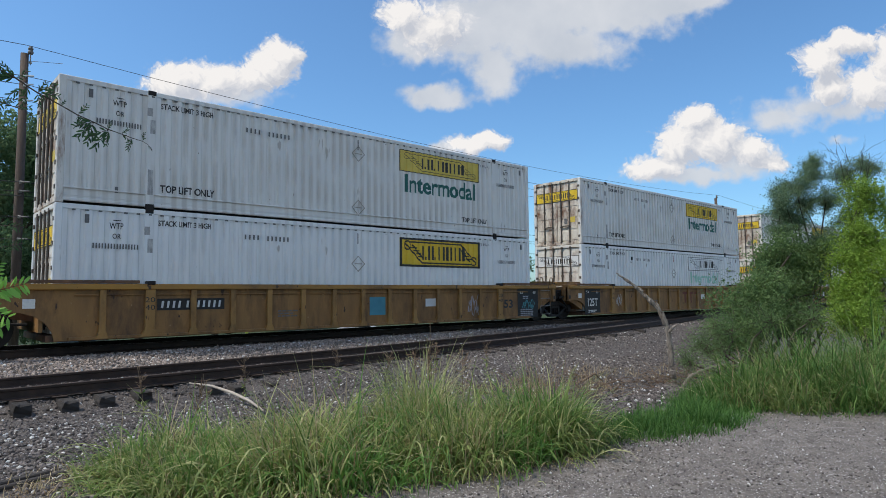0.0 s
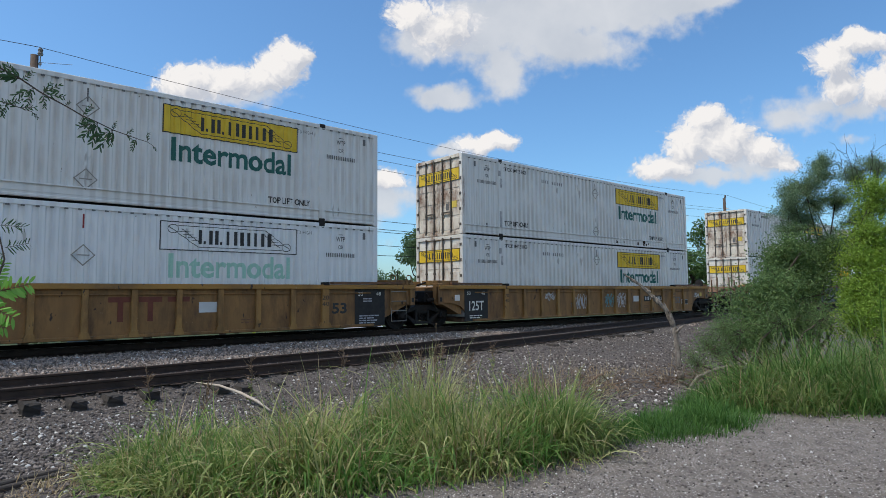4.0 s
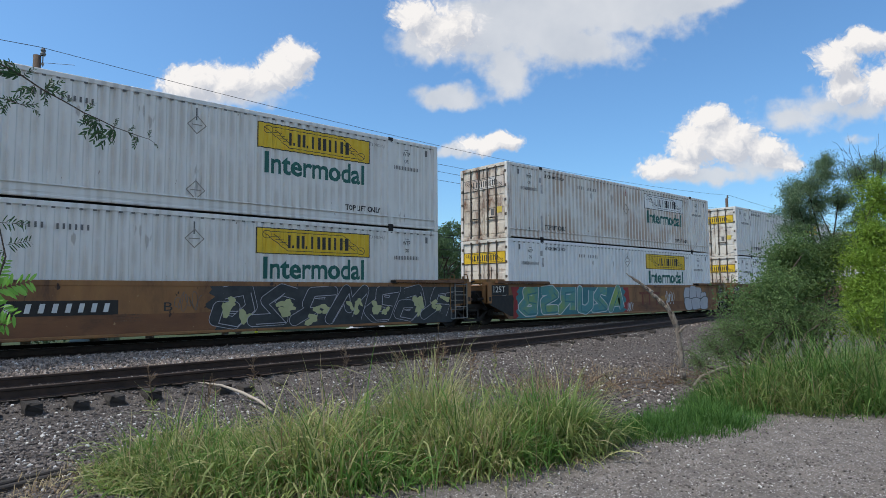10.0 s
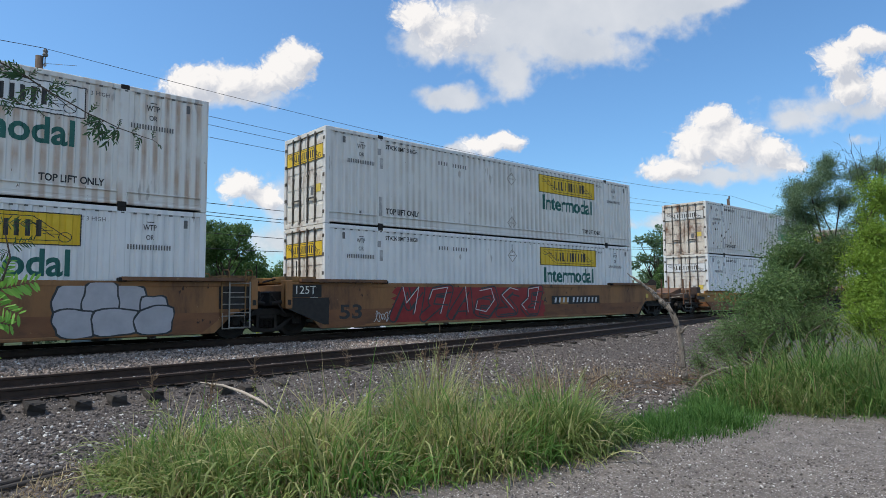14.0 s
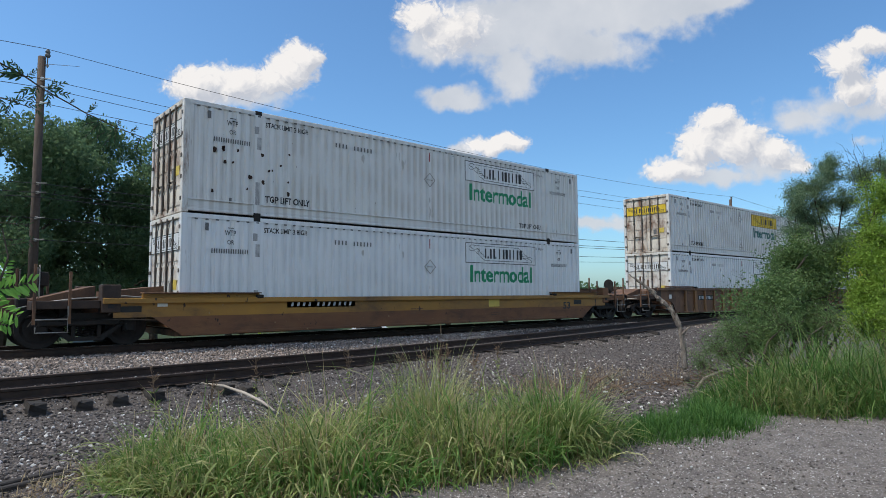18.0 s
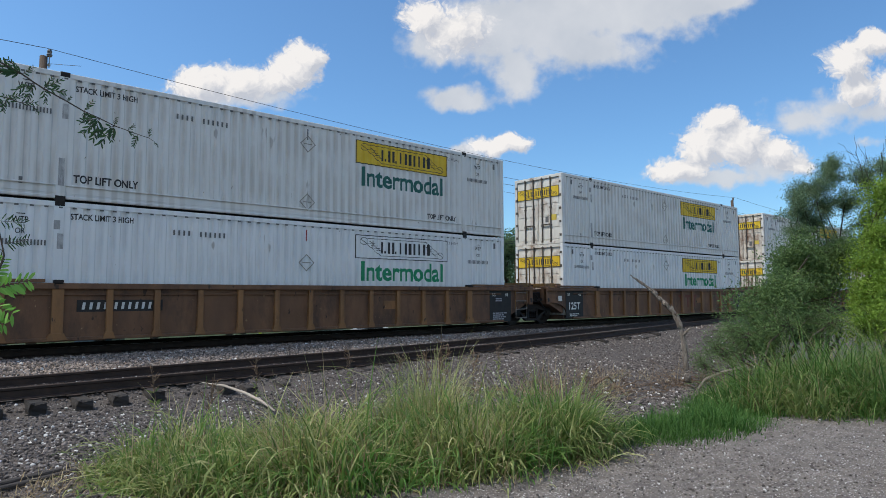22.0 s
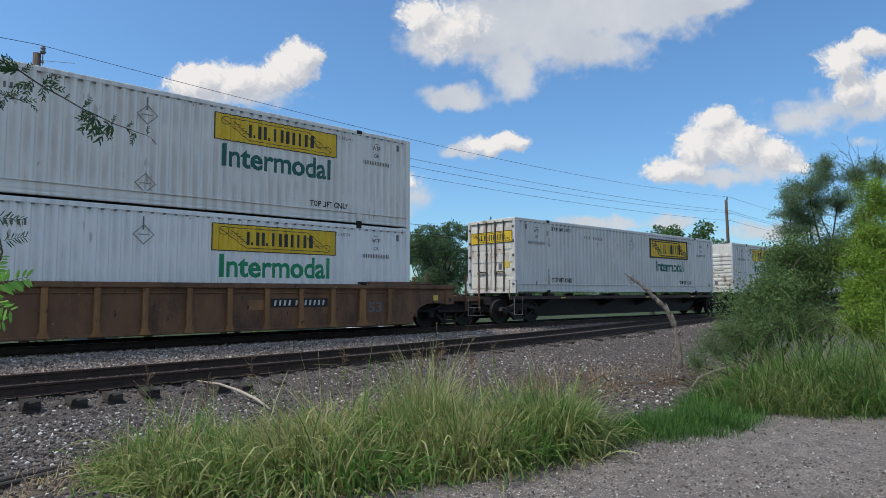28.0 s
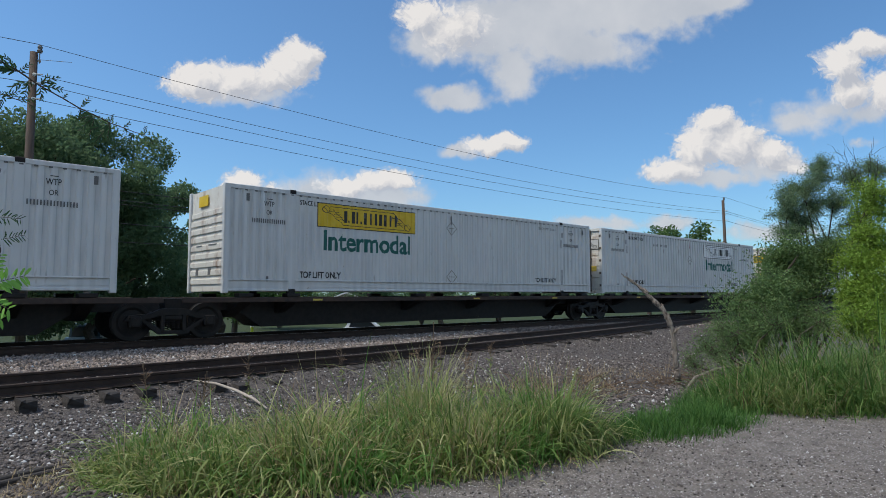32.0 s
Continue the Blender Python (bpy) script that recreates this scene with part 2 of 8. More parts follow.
M["tie"] = surface("creosoted_timber", (0.022, 0.019, 0.018, 1), (0.06, 0.052, 0.046, 1), 0.85, 0, 5, 40, 0.5, (0.12, 0.105, 0.09, 1), 0.3, (0.3, 2, 2), jitter=0.3)
M["ballast_bed"] = surface("ballast_bed", (0.09, 0.082, 0.078, 1), (0.16, 0.145, 0.138, 1), 0.95, 0, 9, 45, 1.0, (0.07, 0.06, 0.055, 1), 0.4)
M["stone"] = surface("ballast_stone", (0.185, 0.150, 0.128, 1), (0.335, 0.278, 0.240, 1), 0.9, 0, 14, 90, 0.3, island=0.6)
M["wood_pole"] = surface("weathered_pole", (0.060, 0.043, 0.034, 1), (0.115, 0.085, 0.068, 1), 0.85, 0, 6, 60, 0.4, (0.06, 0.045, 0.04, 1), 0.4, (3, 3, 0.25))
M["dead_wood"] = surface("dead_wood", (0.10, 0.065, 0.042, 1), (0.25, 0.175, 0.115, 1), 0.9, 0, 9, 70, 0.6, (0.07, 0.05, 0.04, 1), 0.45, (2, 2, 0.5), dirt_scale=4)
M["bark"] = surface("bark", (0.05, 0.04, 0.03, 1), (0.10, 0.08, 0.06, 1), 0.9, 0, 8, 60, 0.6)
M["wire"] = surface("cable_black", (0.02, 0.02, 0.022, 1), (0.04, 0.04, 0.04, 1), 0.6, 0, 5, 50, 0)
M["grass"] = leaf_surface("grass_blades", (0.070, 0.135, 0.028, 1), (0.38, 0.415, 0.145, 1), 0.42, (0.095, 0.225, 0.042, 1), 1.1)
M["grass_pale"] = leaf_surface("pale_grass_blades", (0.20, 0.255, 0.08, 1), (0.52, 0.51, 0.24, 1), 0.4)
M["grass_fresh"] = leaf_surface("fresh_grass_blades", (0.038, 0.112, 0.020, 1), (0.12, 0.24, 0.055, 1), 0.42)
M["grass_far"] = leaf_surface("bank_grass", (0.035, 0.075, 0.02, 1), (0.08, 0.13, 0.04, 1))
M["grass_dry"] = leaf_surface("dry_grass_blades", (0.26, 0.17, 0.085, 1), (0.56, 0.47, 0.29, 1))
M["grass_deep"] = leaf_surface("deep_green_grass", (0.055, 0.135, 0.028, 1), (0.22, 0.33, 0.095, 1), 0.45, (0.20, 0.255, 0.08, 1), 0.8)
M["bush"] = leaf_surface("bush_leaves", (0.095, 0.165, 0.06, 1), (0.20, 0.30, 0.11, 1), 0.45)
M["bush_light"] = leaf_surface("bush_leaves_light", (0.165, 0.27, 0.04, 1), (0.31, 0.45, 0.075, 1), glow=0.5)
M["tree"] = leaf_surface("tree_leaves", (0.095, 0.165, 0.085, 1), (0.165, 0.25, 0.12, 1), glow=0.6)
M["mesquite"] = leaf_surface("mesquite_leaves", (0.13, 0.21, 0.125, 1), (0.26, 0.36, 0.20, 1), glow=0.5)
M["bleached_stick"] = surface("bleached_stick", (0.34, 0.29, 0.24, 1), (0.46, 0.41, 0.35, 1), 0.9, 0, 12, 70, 0.4)
M["car_lower"] = surface("car_paint_rusty_brown", (0.15, 0.066, 0.034, 1), (0.22, 0.104, 0.048, 1), 0.7, 0, 2.0, 40, 0.15, (0.07, 0.04, 0.027, 1), 0.55, (0.5, 1, 1.2), dirt_scale=1.4)
M["snag_wood"] = surface("weathered_snag", (0.15, 0.122, 0.10, 1), (0.38, 0.325, 0.27, 1), 0.95, 0, 12, 90, 1.0, (0.06, 0.04, 0.028, 1), 0.52, (2.5, 2.5, 0.7), dirt_scale=7)
M["rod_dark"] = surface("dirty_lock_rod", (0.07, 0.06, 0.052, 1), (0.14, 0.12, 0.10, 1), 0.6, 0.2, 10, 80, 0.1, (0.10, 0.05, 0.028, 1), 0.4)
M["tree_light"] = leaf_surface("tree_leaves_light", (0.06, 0.125, 0.035, 1), (0.125, 0.21, 0.065, 1), glow=0.3)
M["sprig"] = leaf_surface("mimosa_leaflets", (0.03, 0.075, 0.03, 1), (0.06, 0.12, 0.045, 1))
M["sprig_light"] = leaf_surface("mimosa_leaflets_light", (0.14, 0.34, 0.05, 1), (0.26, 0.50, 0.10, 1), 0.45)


def rib_dirt_and_shade(m, pitch, colour, amount):
    """Upright stripes of the ribs' pitch, broken by noise: rust and grime on the dirty paint, rib shade painted into
    the others.
    """
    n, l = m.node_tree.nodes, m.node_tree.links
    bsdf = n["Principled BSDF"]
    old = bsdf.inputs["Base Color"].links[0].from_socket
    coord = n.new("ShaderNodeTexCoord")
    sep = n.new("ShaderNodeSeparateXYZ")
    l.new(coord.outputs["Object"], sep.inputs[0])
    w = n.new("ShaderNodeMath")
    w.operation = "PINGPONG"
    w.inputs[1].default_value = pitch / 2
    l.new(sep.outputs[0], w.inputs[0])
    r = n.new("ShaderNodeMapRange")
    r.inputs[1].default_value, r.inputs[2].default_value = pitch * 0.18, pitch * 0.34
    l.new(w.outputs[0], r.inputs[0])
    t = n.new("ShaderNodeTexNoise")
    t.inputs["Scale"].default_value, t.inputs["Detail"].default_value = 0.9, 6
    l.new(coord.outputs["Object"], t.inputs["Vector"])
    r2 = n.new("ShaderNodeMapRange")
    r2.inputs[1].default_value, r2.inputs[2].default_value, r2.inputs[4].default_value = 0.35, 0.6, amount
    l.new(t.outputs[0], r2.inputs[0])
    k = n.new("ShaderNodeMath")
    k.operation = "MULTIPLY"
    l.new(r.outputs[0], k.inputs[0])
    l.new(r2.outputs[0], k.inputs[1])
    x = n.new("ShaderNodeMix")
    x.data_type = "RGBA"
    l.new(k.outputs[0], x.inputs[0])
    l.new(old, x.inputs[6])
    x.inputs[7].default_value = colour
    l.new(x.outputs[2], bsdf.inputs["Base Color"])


def specks(m, scale, level, colour, squash=0.6):
    """Small chips and scuffs through the paint."""
    n, l = m.node_tree.nodes, m.node_tree.links
    bsdf = n["Principled BSDF"]
    old = bsdf.inputs["Base Color"].links[0].from_socket
    mp = n.new("ShaderNodeMapping")
    mp.inputs["Scale"].default_value = (1, 1, squash)
    l.new(n.new("ShaderNodeTexCoord").outputs["Object"], mp.inputs[0])
    t = n.new("ShaderNodeTexNoise")
    t.inputs["Scale"].default_value, t.inputs["Detail"].default_value, t.inputs["Roughness"].default_value = scale, 3, 0.6
    l.new(mp.outputs[0], t.inputs["Vector"])
    r = n.new("ShaderNodeMapRange")
    r.inputs[1].default_value, r.inputs[2].default_value = level, level + 0.03
    l.new(t.outputs[0], r.inputs[0])
    x = n.new("ShaderNodeMix")
    x.data_type = "RGBA"
    l.new(r.outputs[0], x.inputs[0])
    l.new(old, x.inputs[6])
    x.inputs[7].default_value = colour
    l.new(x.outputs[2], bsdf.inputs["Base Color"])


for k, q in (("white", 0.715), ("white_dirty", 0.70), ("white_clean", 0.735), ("white_grey", 0.725)):
    specks(M[k], 7.0, q, (0.20, 0.16, 0.13, 1))
    specks(M[k], 2.6, q - 0.03, (0.45, 0.43, 0.40, 1), 0.25)
for k in ("car_panel", "car_yellow", "car_brown", "car_dark", "car_lower", "car_chord"):
    specks(M[k], 5.0, 0.66, (0.05, 0.03, 0.022, 1), 0.5)
    specks(M[k], 9.0, 0.70, (0.34, 0.22, 0.11, 1), 0.8)
rib_dirt_and_shade(M["white_dirty"], 0.257, (0.44, 0.33, 0.25, 1), 0.9)
# greyer stripes put the shade between ribs into the cleaner paints' colour
rib_dirt_and_shade(M["white"], 0.257, (0.47, 0.44, 0.40, 1), 0.6)
rib_dirt_and_shade(M["white_clean"], 0.257, (0.52, 0.54, 0.55, 1), 0.5)
rib_dirt_and_shade(M["white_grey"], 0.257, (0.42, 0.43, 0.43, 1), 0.5)


def pale_stones(m, share=0.04):
    """A few of the stones are pale limestone."""
    n, l = m.node_tree.nodes, m.node_tree.links
    bsdf = n["Principled BSDF"]
    old = bsdf.inputs["Base Color"].links[0].from_socket
    r = n.new("ShaderNodeMath")
    r.operation = "GREATER_THAN"
    r.inputs[1].default_value = 1 - share
    l.new(n.new("ShaderNodeNewGeometry").outputs["Random Per Island"], r.inputs[0])
    x = n.new("ShaderNodeMix")
    x.data_type = "RGBA"
    l.new(r.outputs[0], x.inputs[0])
    l.new(old, x.inputs[6])
    x.inputs[7].default_value = (0.58, 0.565, 0.54, 1)
    l.new(x.outputs[2], bsdf.inputs["Base Color"])


pale_stones(M["stone"])
M["stone_front"] = surface("shoulder_stone", (0.078, 0.067, 0.062, 1), (0.175, 0.151, 0.138, 1), 0.9, 0, 14, 90, 0.3, island=0.75)
pale_stones(M["stone_front"], 0.03)
M["chips"] = surface("limestone_chips", (0.30, 0.285, 0.27, 1), (0.58, 0.56, 0.53, 1), 0.9, 0, 14, 90, 0.2, island=0.5)
M["pebble"] = surface("lane_pebble", (0.085, 0.075, 0.067, 1), (0.25, 0.22, 0.195, 1), 0.9, 0, 30, 90, 0.2, island=0.6)
pale_stones(M["pebble"], 0.05)

# ---------------------------------------------------------------- mesh helpers


class Geo:
    """Gathers points and faces; mesh() makes the mesh."""

    def __init__(self):
        self.v, self.f = [], []

    def add(self, verts, faces):
        o = len(self.v)
        self.v += [tuple(p) for p in verts]
        self.f += [tuple(i + o for i in q) for q in faces]
        return self

    def box(self, x0, y0, z0, x1, y1, z1, c=0.0):
        """A box, its edges chamfered by c."""
        if c <= 0:
            v = [(x, y, z) for x in (x0, x1) for y in (y0, y1) for z in (z0, z1)]
            return self.add(v, [(0, 1, 3, 2), (4, 6, 7, 5), (0, 4, 5, 1), (2, 3, 7, 6), (0, 2, 6, 4), (1, 5, 7, 3)])
        bm = bmesh.new()
        bmesh.ops.create_cube(bm, size=1)
        for q in bm.verts:
            q.co = ((x0 + x1) / 2 + q.co.x * (x1 - x0), (y0 + y1) / 2 + q.co.y * (y1 - y0), (z0 + z1) / 2 + q.co.z * (z1 - z0))
        bmesh.ops.bevel(bm, geom=bm.edges[:], offset=c, segments=1, affect="EDGES")
        bm.verts.index_update()
        self.add([q.co[:] for q in bm.verts], [[w.index for w in q.verts] for q in bm.faces])
        bm.free()
        return self

    def prism(self, poly, axis, a, b):
        """A flat outline (two coordinates) drawn out along an axis from a to b."""
        n = len(poly)

        def at(p, h):
            return {"x": (h, p[0], p[1]), "y": (p[0], h, p[1]), "z": (p[0], p[1], h)}[axis]

        v = [at(p, a) for p in poly] + [at(p, b) for p in poly]
        return self.add(v, [tuple(range(n)), tuple(range(2 * n - 1, n - 1, -1))] + [(i, i + n, (i + 1) % n + n, (i + 1) % n) for i in range(n)])

    def tube(self, pts, radii, n=8, cap=True):
        """A round bar along points; radii one number or one a point."""
        pts = [Vector(p) for p in pts]
        if isinstance(radii, (int, float)):
            radii = [radii] * len(pts)
        o, rings = len(self.v), []
        ref = Vector((0, 0, 1))
        for i, p in enumerate(pts):
            d = (pts[min(i + 1, len(pts) - 1)] - pts[max(i - 1, 0)]).normalized()
            s = d.cross(ref if abs(d.dot(ref)) < 0.95 else Vector((1, 0, 0))).normalized()
            u = s.cross(d)
            self.v += [tuple(p + radii[i] * (s * math.cos(k * math.tau / n) + u * math.sin(k * math.tau / n))) for k in range(n)]
        for i in range(len(pts) - 1):
            for k in range(n):
                a, b = o + i * n + k, o + i * n + (k + 1) % n
                self.f.append((a, b, b + n, a + n))
        if cap:
            self.f.append(tuple(range(o + n - 1, o - 1, -1)))
            self.f.append(tuple(range(len(self.v) - n, len(self.v))))
        return self

    def mesh(self, name, material, smooth=False):
        me = bpy.data.meshes.new(name)
        me.from_pydata(self.v, [], self.f)
        me.materials.append(material)
        if smooth:
            me.polygons.foreach_set("use_smooth", [True] * len(me.polygons))
        me.update()
        return me


def part(name, geo, material, parent=None, label="", smooth=False):
    """Links a Geo, or a mesh that is there already, as one mesh object under a thing or part."""
    me = geo.mesh(name, material, smooth) if isinstance(geo, Geo) else geo
    ob = new(name, me)
    ob.parent = parent
    if label:
        ob["label"] = label
    if name in TINY:
        ob["kind"] = "stuff"
    return ob


# rows of marks too small to pick apart
TINY = {"small_lettering", "letter_patch", "letter_shadow", "letter_glint", "letter_rim", "letter_fill", "spray_tag", "serial_number", "small_print", "stencilled_data", "slot_strip", "number_print", "seed_head", "foliage", "vent_print"}
TEXTS = {}


def text_mesh(words, size, material, width=None, bold=0.0):
    """Flat letters of the built-in font as a mesh: x to the right, y up, origin at the left end of the base line."""
    key = (words, size, material.name, width, bold)
    if key not in TEXTS:
        cu = bpy.data.curves.new("lettering", "FONT")
        cu.body, cu.size, cu.resolution_u, cu.offset = words, size, 3, bold
        ob = bpy.data.objects.new("lettering", cu)
        scene.collection.objects.link(ob)
        bpy.context.view_layer.update()
        me = bpy.data.meshes.new_from_object(ob.evaluated_get(bpy.context.evaluated_depsgraph_get()))
        bpy.data.objects.remove(ob)
        if width:
            xs = [q.co.x for q in me.vertices]
            k = width / (max(xs) - min(xs))
            for q in me.vertices:
                q.co.x = (q.co.x - min(xs)) * k
        me.materials.clear()
        me.materials.append(material)
        me.name = "lettering"
        TEXTS[key] = me
    return TEXTS[key]


LETTERS = {}


def letters_of(me):
    """The letters of a word as meshes of their own (an i keeps its dot)."""
    if me.name in LETTERS:
        return LETTERS[me.name]
    n = len(me.vertices)
    head = list(range(n))

    def find(i):
        while head[i] != i:
            head[i] = head[head[i]]
            i = head[i]
        return i

    for e in me.edges:
        a, b = find(e.vertices[0]), find(e.vertices[1])
        head[a] = b
    islands = {}
    for q in me.polygons:
        islands.setdefault(find(q.vertices[0]), []).append(tuple(q.vertices))
    spans = []
    for faces in islands.values():
        xs = [me.vertices[i].co.x for f in faces for i in f]
        spans.append([min(xs), max(xs), faces])
    spans.sort(key=lambda r: r[0])
    groups = []
    for a, b, faces in spans:
        g = groups[-1] if groups else None
        if g and min(b, g[1]) - a > 0.5 * min(b - a, g[1] - g[0]):
            g[1], g[2] = max(g[1], b), g[2] + faces
        else:
            groups.append([a, b, list(faces)])
    out = []
    for a, b, faces in groups:
        used = sorted({i for f in faces for i in f})
        where = {k: i for i, k in enumerate(used)}
        m = bpy.data.meshes.new("letter")
        m.from_pydata([me.vertices[i].co[:] for i in used], [], [[where[i] for i in f] for f in faces])
        m.materials.append(me.materials[0])
        m.update()
        out.append(m)
    LETTERS[me.name] = out
    return out


def put_words(me, size, parent, m):
    """A word at m: large letters each as a part, small print as one."""
    if size < 0.28:
        part("small_lettering", me, None, parent).matrix_basis = m
        return
    for q in letters_of(me):
        part("letter", q, None, parent).matrix_basis = m


def lettering(words, size, material, parent, x, y, z, away=-1, width=None, bold=0.0):
    """Letters on an upright face that looks along y (away -1: towards -y)."""
    put_words(text_mesh(words, size, material, width, bold), size, parent, pose(x, y, z, 90, 0, 0 if away < 0 else 180))


def bars(count, w, h, gap):
    """A row of upright bars in place of writing, from x = 0 in the xz plane, a hair thick."""
    g = Geo()
    for i in range(count):
        g.box(i * (w + gap), -0.001, 0, i * (w + gap) + w, 0.001, h)
    return g


def rock_data(rng):
    """A low, chipped stone of unit size: points and faces."""
    bm = bmesh.new()
    bmesh.ops.create_icosphere(bm, subdivisions=1, radius=0.5)
    v = np.array([q.co[:] for q in bm.verts]) * rng.uniform(0.7, 1.25, (len(bm.verts), 1)) * rng.uniform(0.7, 1.2, 3)
    bm.verts.index_update()
    f = np.array([[w.index for w in q.verts] for q in bm.faces])
    bm.free()
    return v, f


def bulk_mesh(name, verts, faces, material, smooth=False):
    """A mesh from arrays of points and equal-sided faces."""
    me = bpy.data.meshes.new(name)
    k = faces.shape[1]
    me.vertices.add(len(verts))
    me.vertices.foreach_set("co", np.asarray(verts, np.float32).ravel())
    me.loops.add(faces.size)
    me.loops.foreach_set("vertex_index", faces.astype(np.int32).ravel())
    me.polygons.add(len(faces))
    me.polygons.foreach_set("loop_start", np.arange(0, faces.size, k, dtype=np.int32))
    me.polygons.foreach_set("use_smooth", np.full(len(faces), smooth))
    me.materials.append(material)
    me.update(calc_edges=True)
    return me


def scatter_rocks(name, places, sizes, material, seed):
    """Many stones in one mesh."""
    rng = np.random.default_rng(seed)
    kinds = [rock_data(rng) for _ in range(10)]
    pick, turn = rng.integers(0, 10, len(places)), rng.uniform(0, math.tau, len(places))
    vs, fs, o = [], [], 0
    for k, (v, f) in enumerate(kinds):
        q = np.where(pick == k)[0]
        if not len(q):
            continue
        c, s = np.cos(turn[q])[:, None], np.sin(turn[q])[:, None]
        x, y, z = v[:, 0][None] * c - v[:, 1][None] * s, v[:, 0][None] * s + v[:, 1][None] * c, np.broadcast_to(v[:, 2], (len(q), len(v)))
        p = np.stack([x, y, z], 2) * sizes[q][:, None, None] + places[q][:, None, :]
        vs.append(p.reshape(-1, 3))
        fs.append((f[None] + (np.arange(len(q)) * len(v))[:, None, None]).reshape(-1, 3) + o)
        o += p.shape[0] * p.shape[1]
    return bulk_mesh(name, np.concatenate(vs), np.concatenate(fs), material)

# ---------------------------------------------------------------- the ground and the tracks
TRACK_Y = 17.11          # centre line of the main track
ROAD_Z = -0.42


def siding_y(x):
    """Centre line of the nearer, rusty track, which runs into the main one."""
    y = 11.9 + 0.035 * x + 0.0025 * max(x, 0) ** 2 if x < 30 else 15.2 + 0.185 * (x - 30)
    return min(y, TRACK_Y)


def siding_z(x):
    return -0.2 + 0.2 * min(max((x - 8) / 32, 0), 1)


def ramp01(a, b, t):
    t = min(max((t - a) / (b - a), 0), 1)
    return t * t * (3 - 2 * t)


def ground_z(x, y):
    """Height of the ground sheet."""
    s = siding_y(x)
    low = -0.575 + 0.05 * noise.noise((x * 0.3, y * 0.3, 0)) + 0.13 * ramp01(4.9, 6.6, x)
    z = ROAD_Z + (low - ROAD_Z) * ramp01(3.6, 6.5, y)
    z += (siding_z(x) - 0.205 - low) * ramp01(s - 1.35, s - 0.75, y)
    fill = 0.04 * (1 - ramp01(24, 34, x))
    z += fill * ramp01(s - 0.74, s - 0.42, y)
    z += (-0.2 - (siding_z(x) - 0.21 + fill)) * ramp01(s + 0.9, max(TRACK_Y - 1.6, s + 1.2), y)
    z += (-2.05 + 0.2) * ramp01(TRACK_Y + 1.8, TRACK_Y + 7.0, y)
    z -= 0.5 * ramp01(28, 48, y)
    if y > 23:
        z += 0.12 * noise.noise((x * 0.07, y * 0.07, 3))
    return z


def ground_sheet():
    xs = np.concatenate([[-2500, -800, -300, -120, -60], np.arange(-30, -4, 2.0), np.arange(-4, 30, 0.35), np.arange(30, 70, 1.0), [80, 100, 140, 220, 400, 900, 2500]])
    ys = np.concatenate([[-2500, -800, -300, -100, -40, -15, -6], np.arange(-2, 3, 0.6), np.arange(3, 23, 0.25), np.arange(23, 60, 2.0), [70, 90, 130, 200, 400, 1000, 2500]])
    v = [(x, y, ground_z(x, y) if abs(x) < 400 and abs(y) < 400 else (-2.5 if y > 20 else -0.5)) for y in ys for x in xs]
    nx, ny = len(xs), len(ys)
    f = [(j * nx + i, j * nx + i + 1, (j + 1) * nx + i + 1, (j + 1) * nx + i) for j in range(ny - 1) for i in range(nx - 1)]
    g = Geo()
    g.v, g.f = v, f
    return part("ground", g, ground_material(), smooth=True)


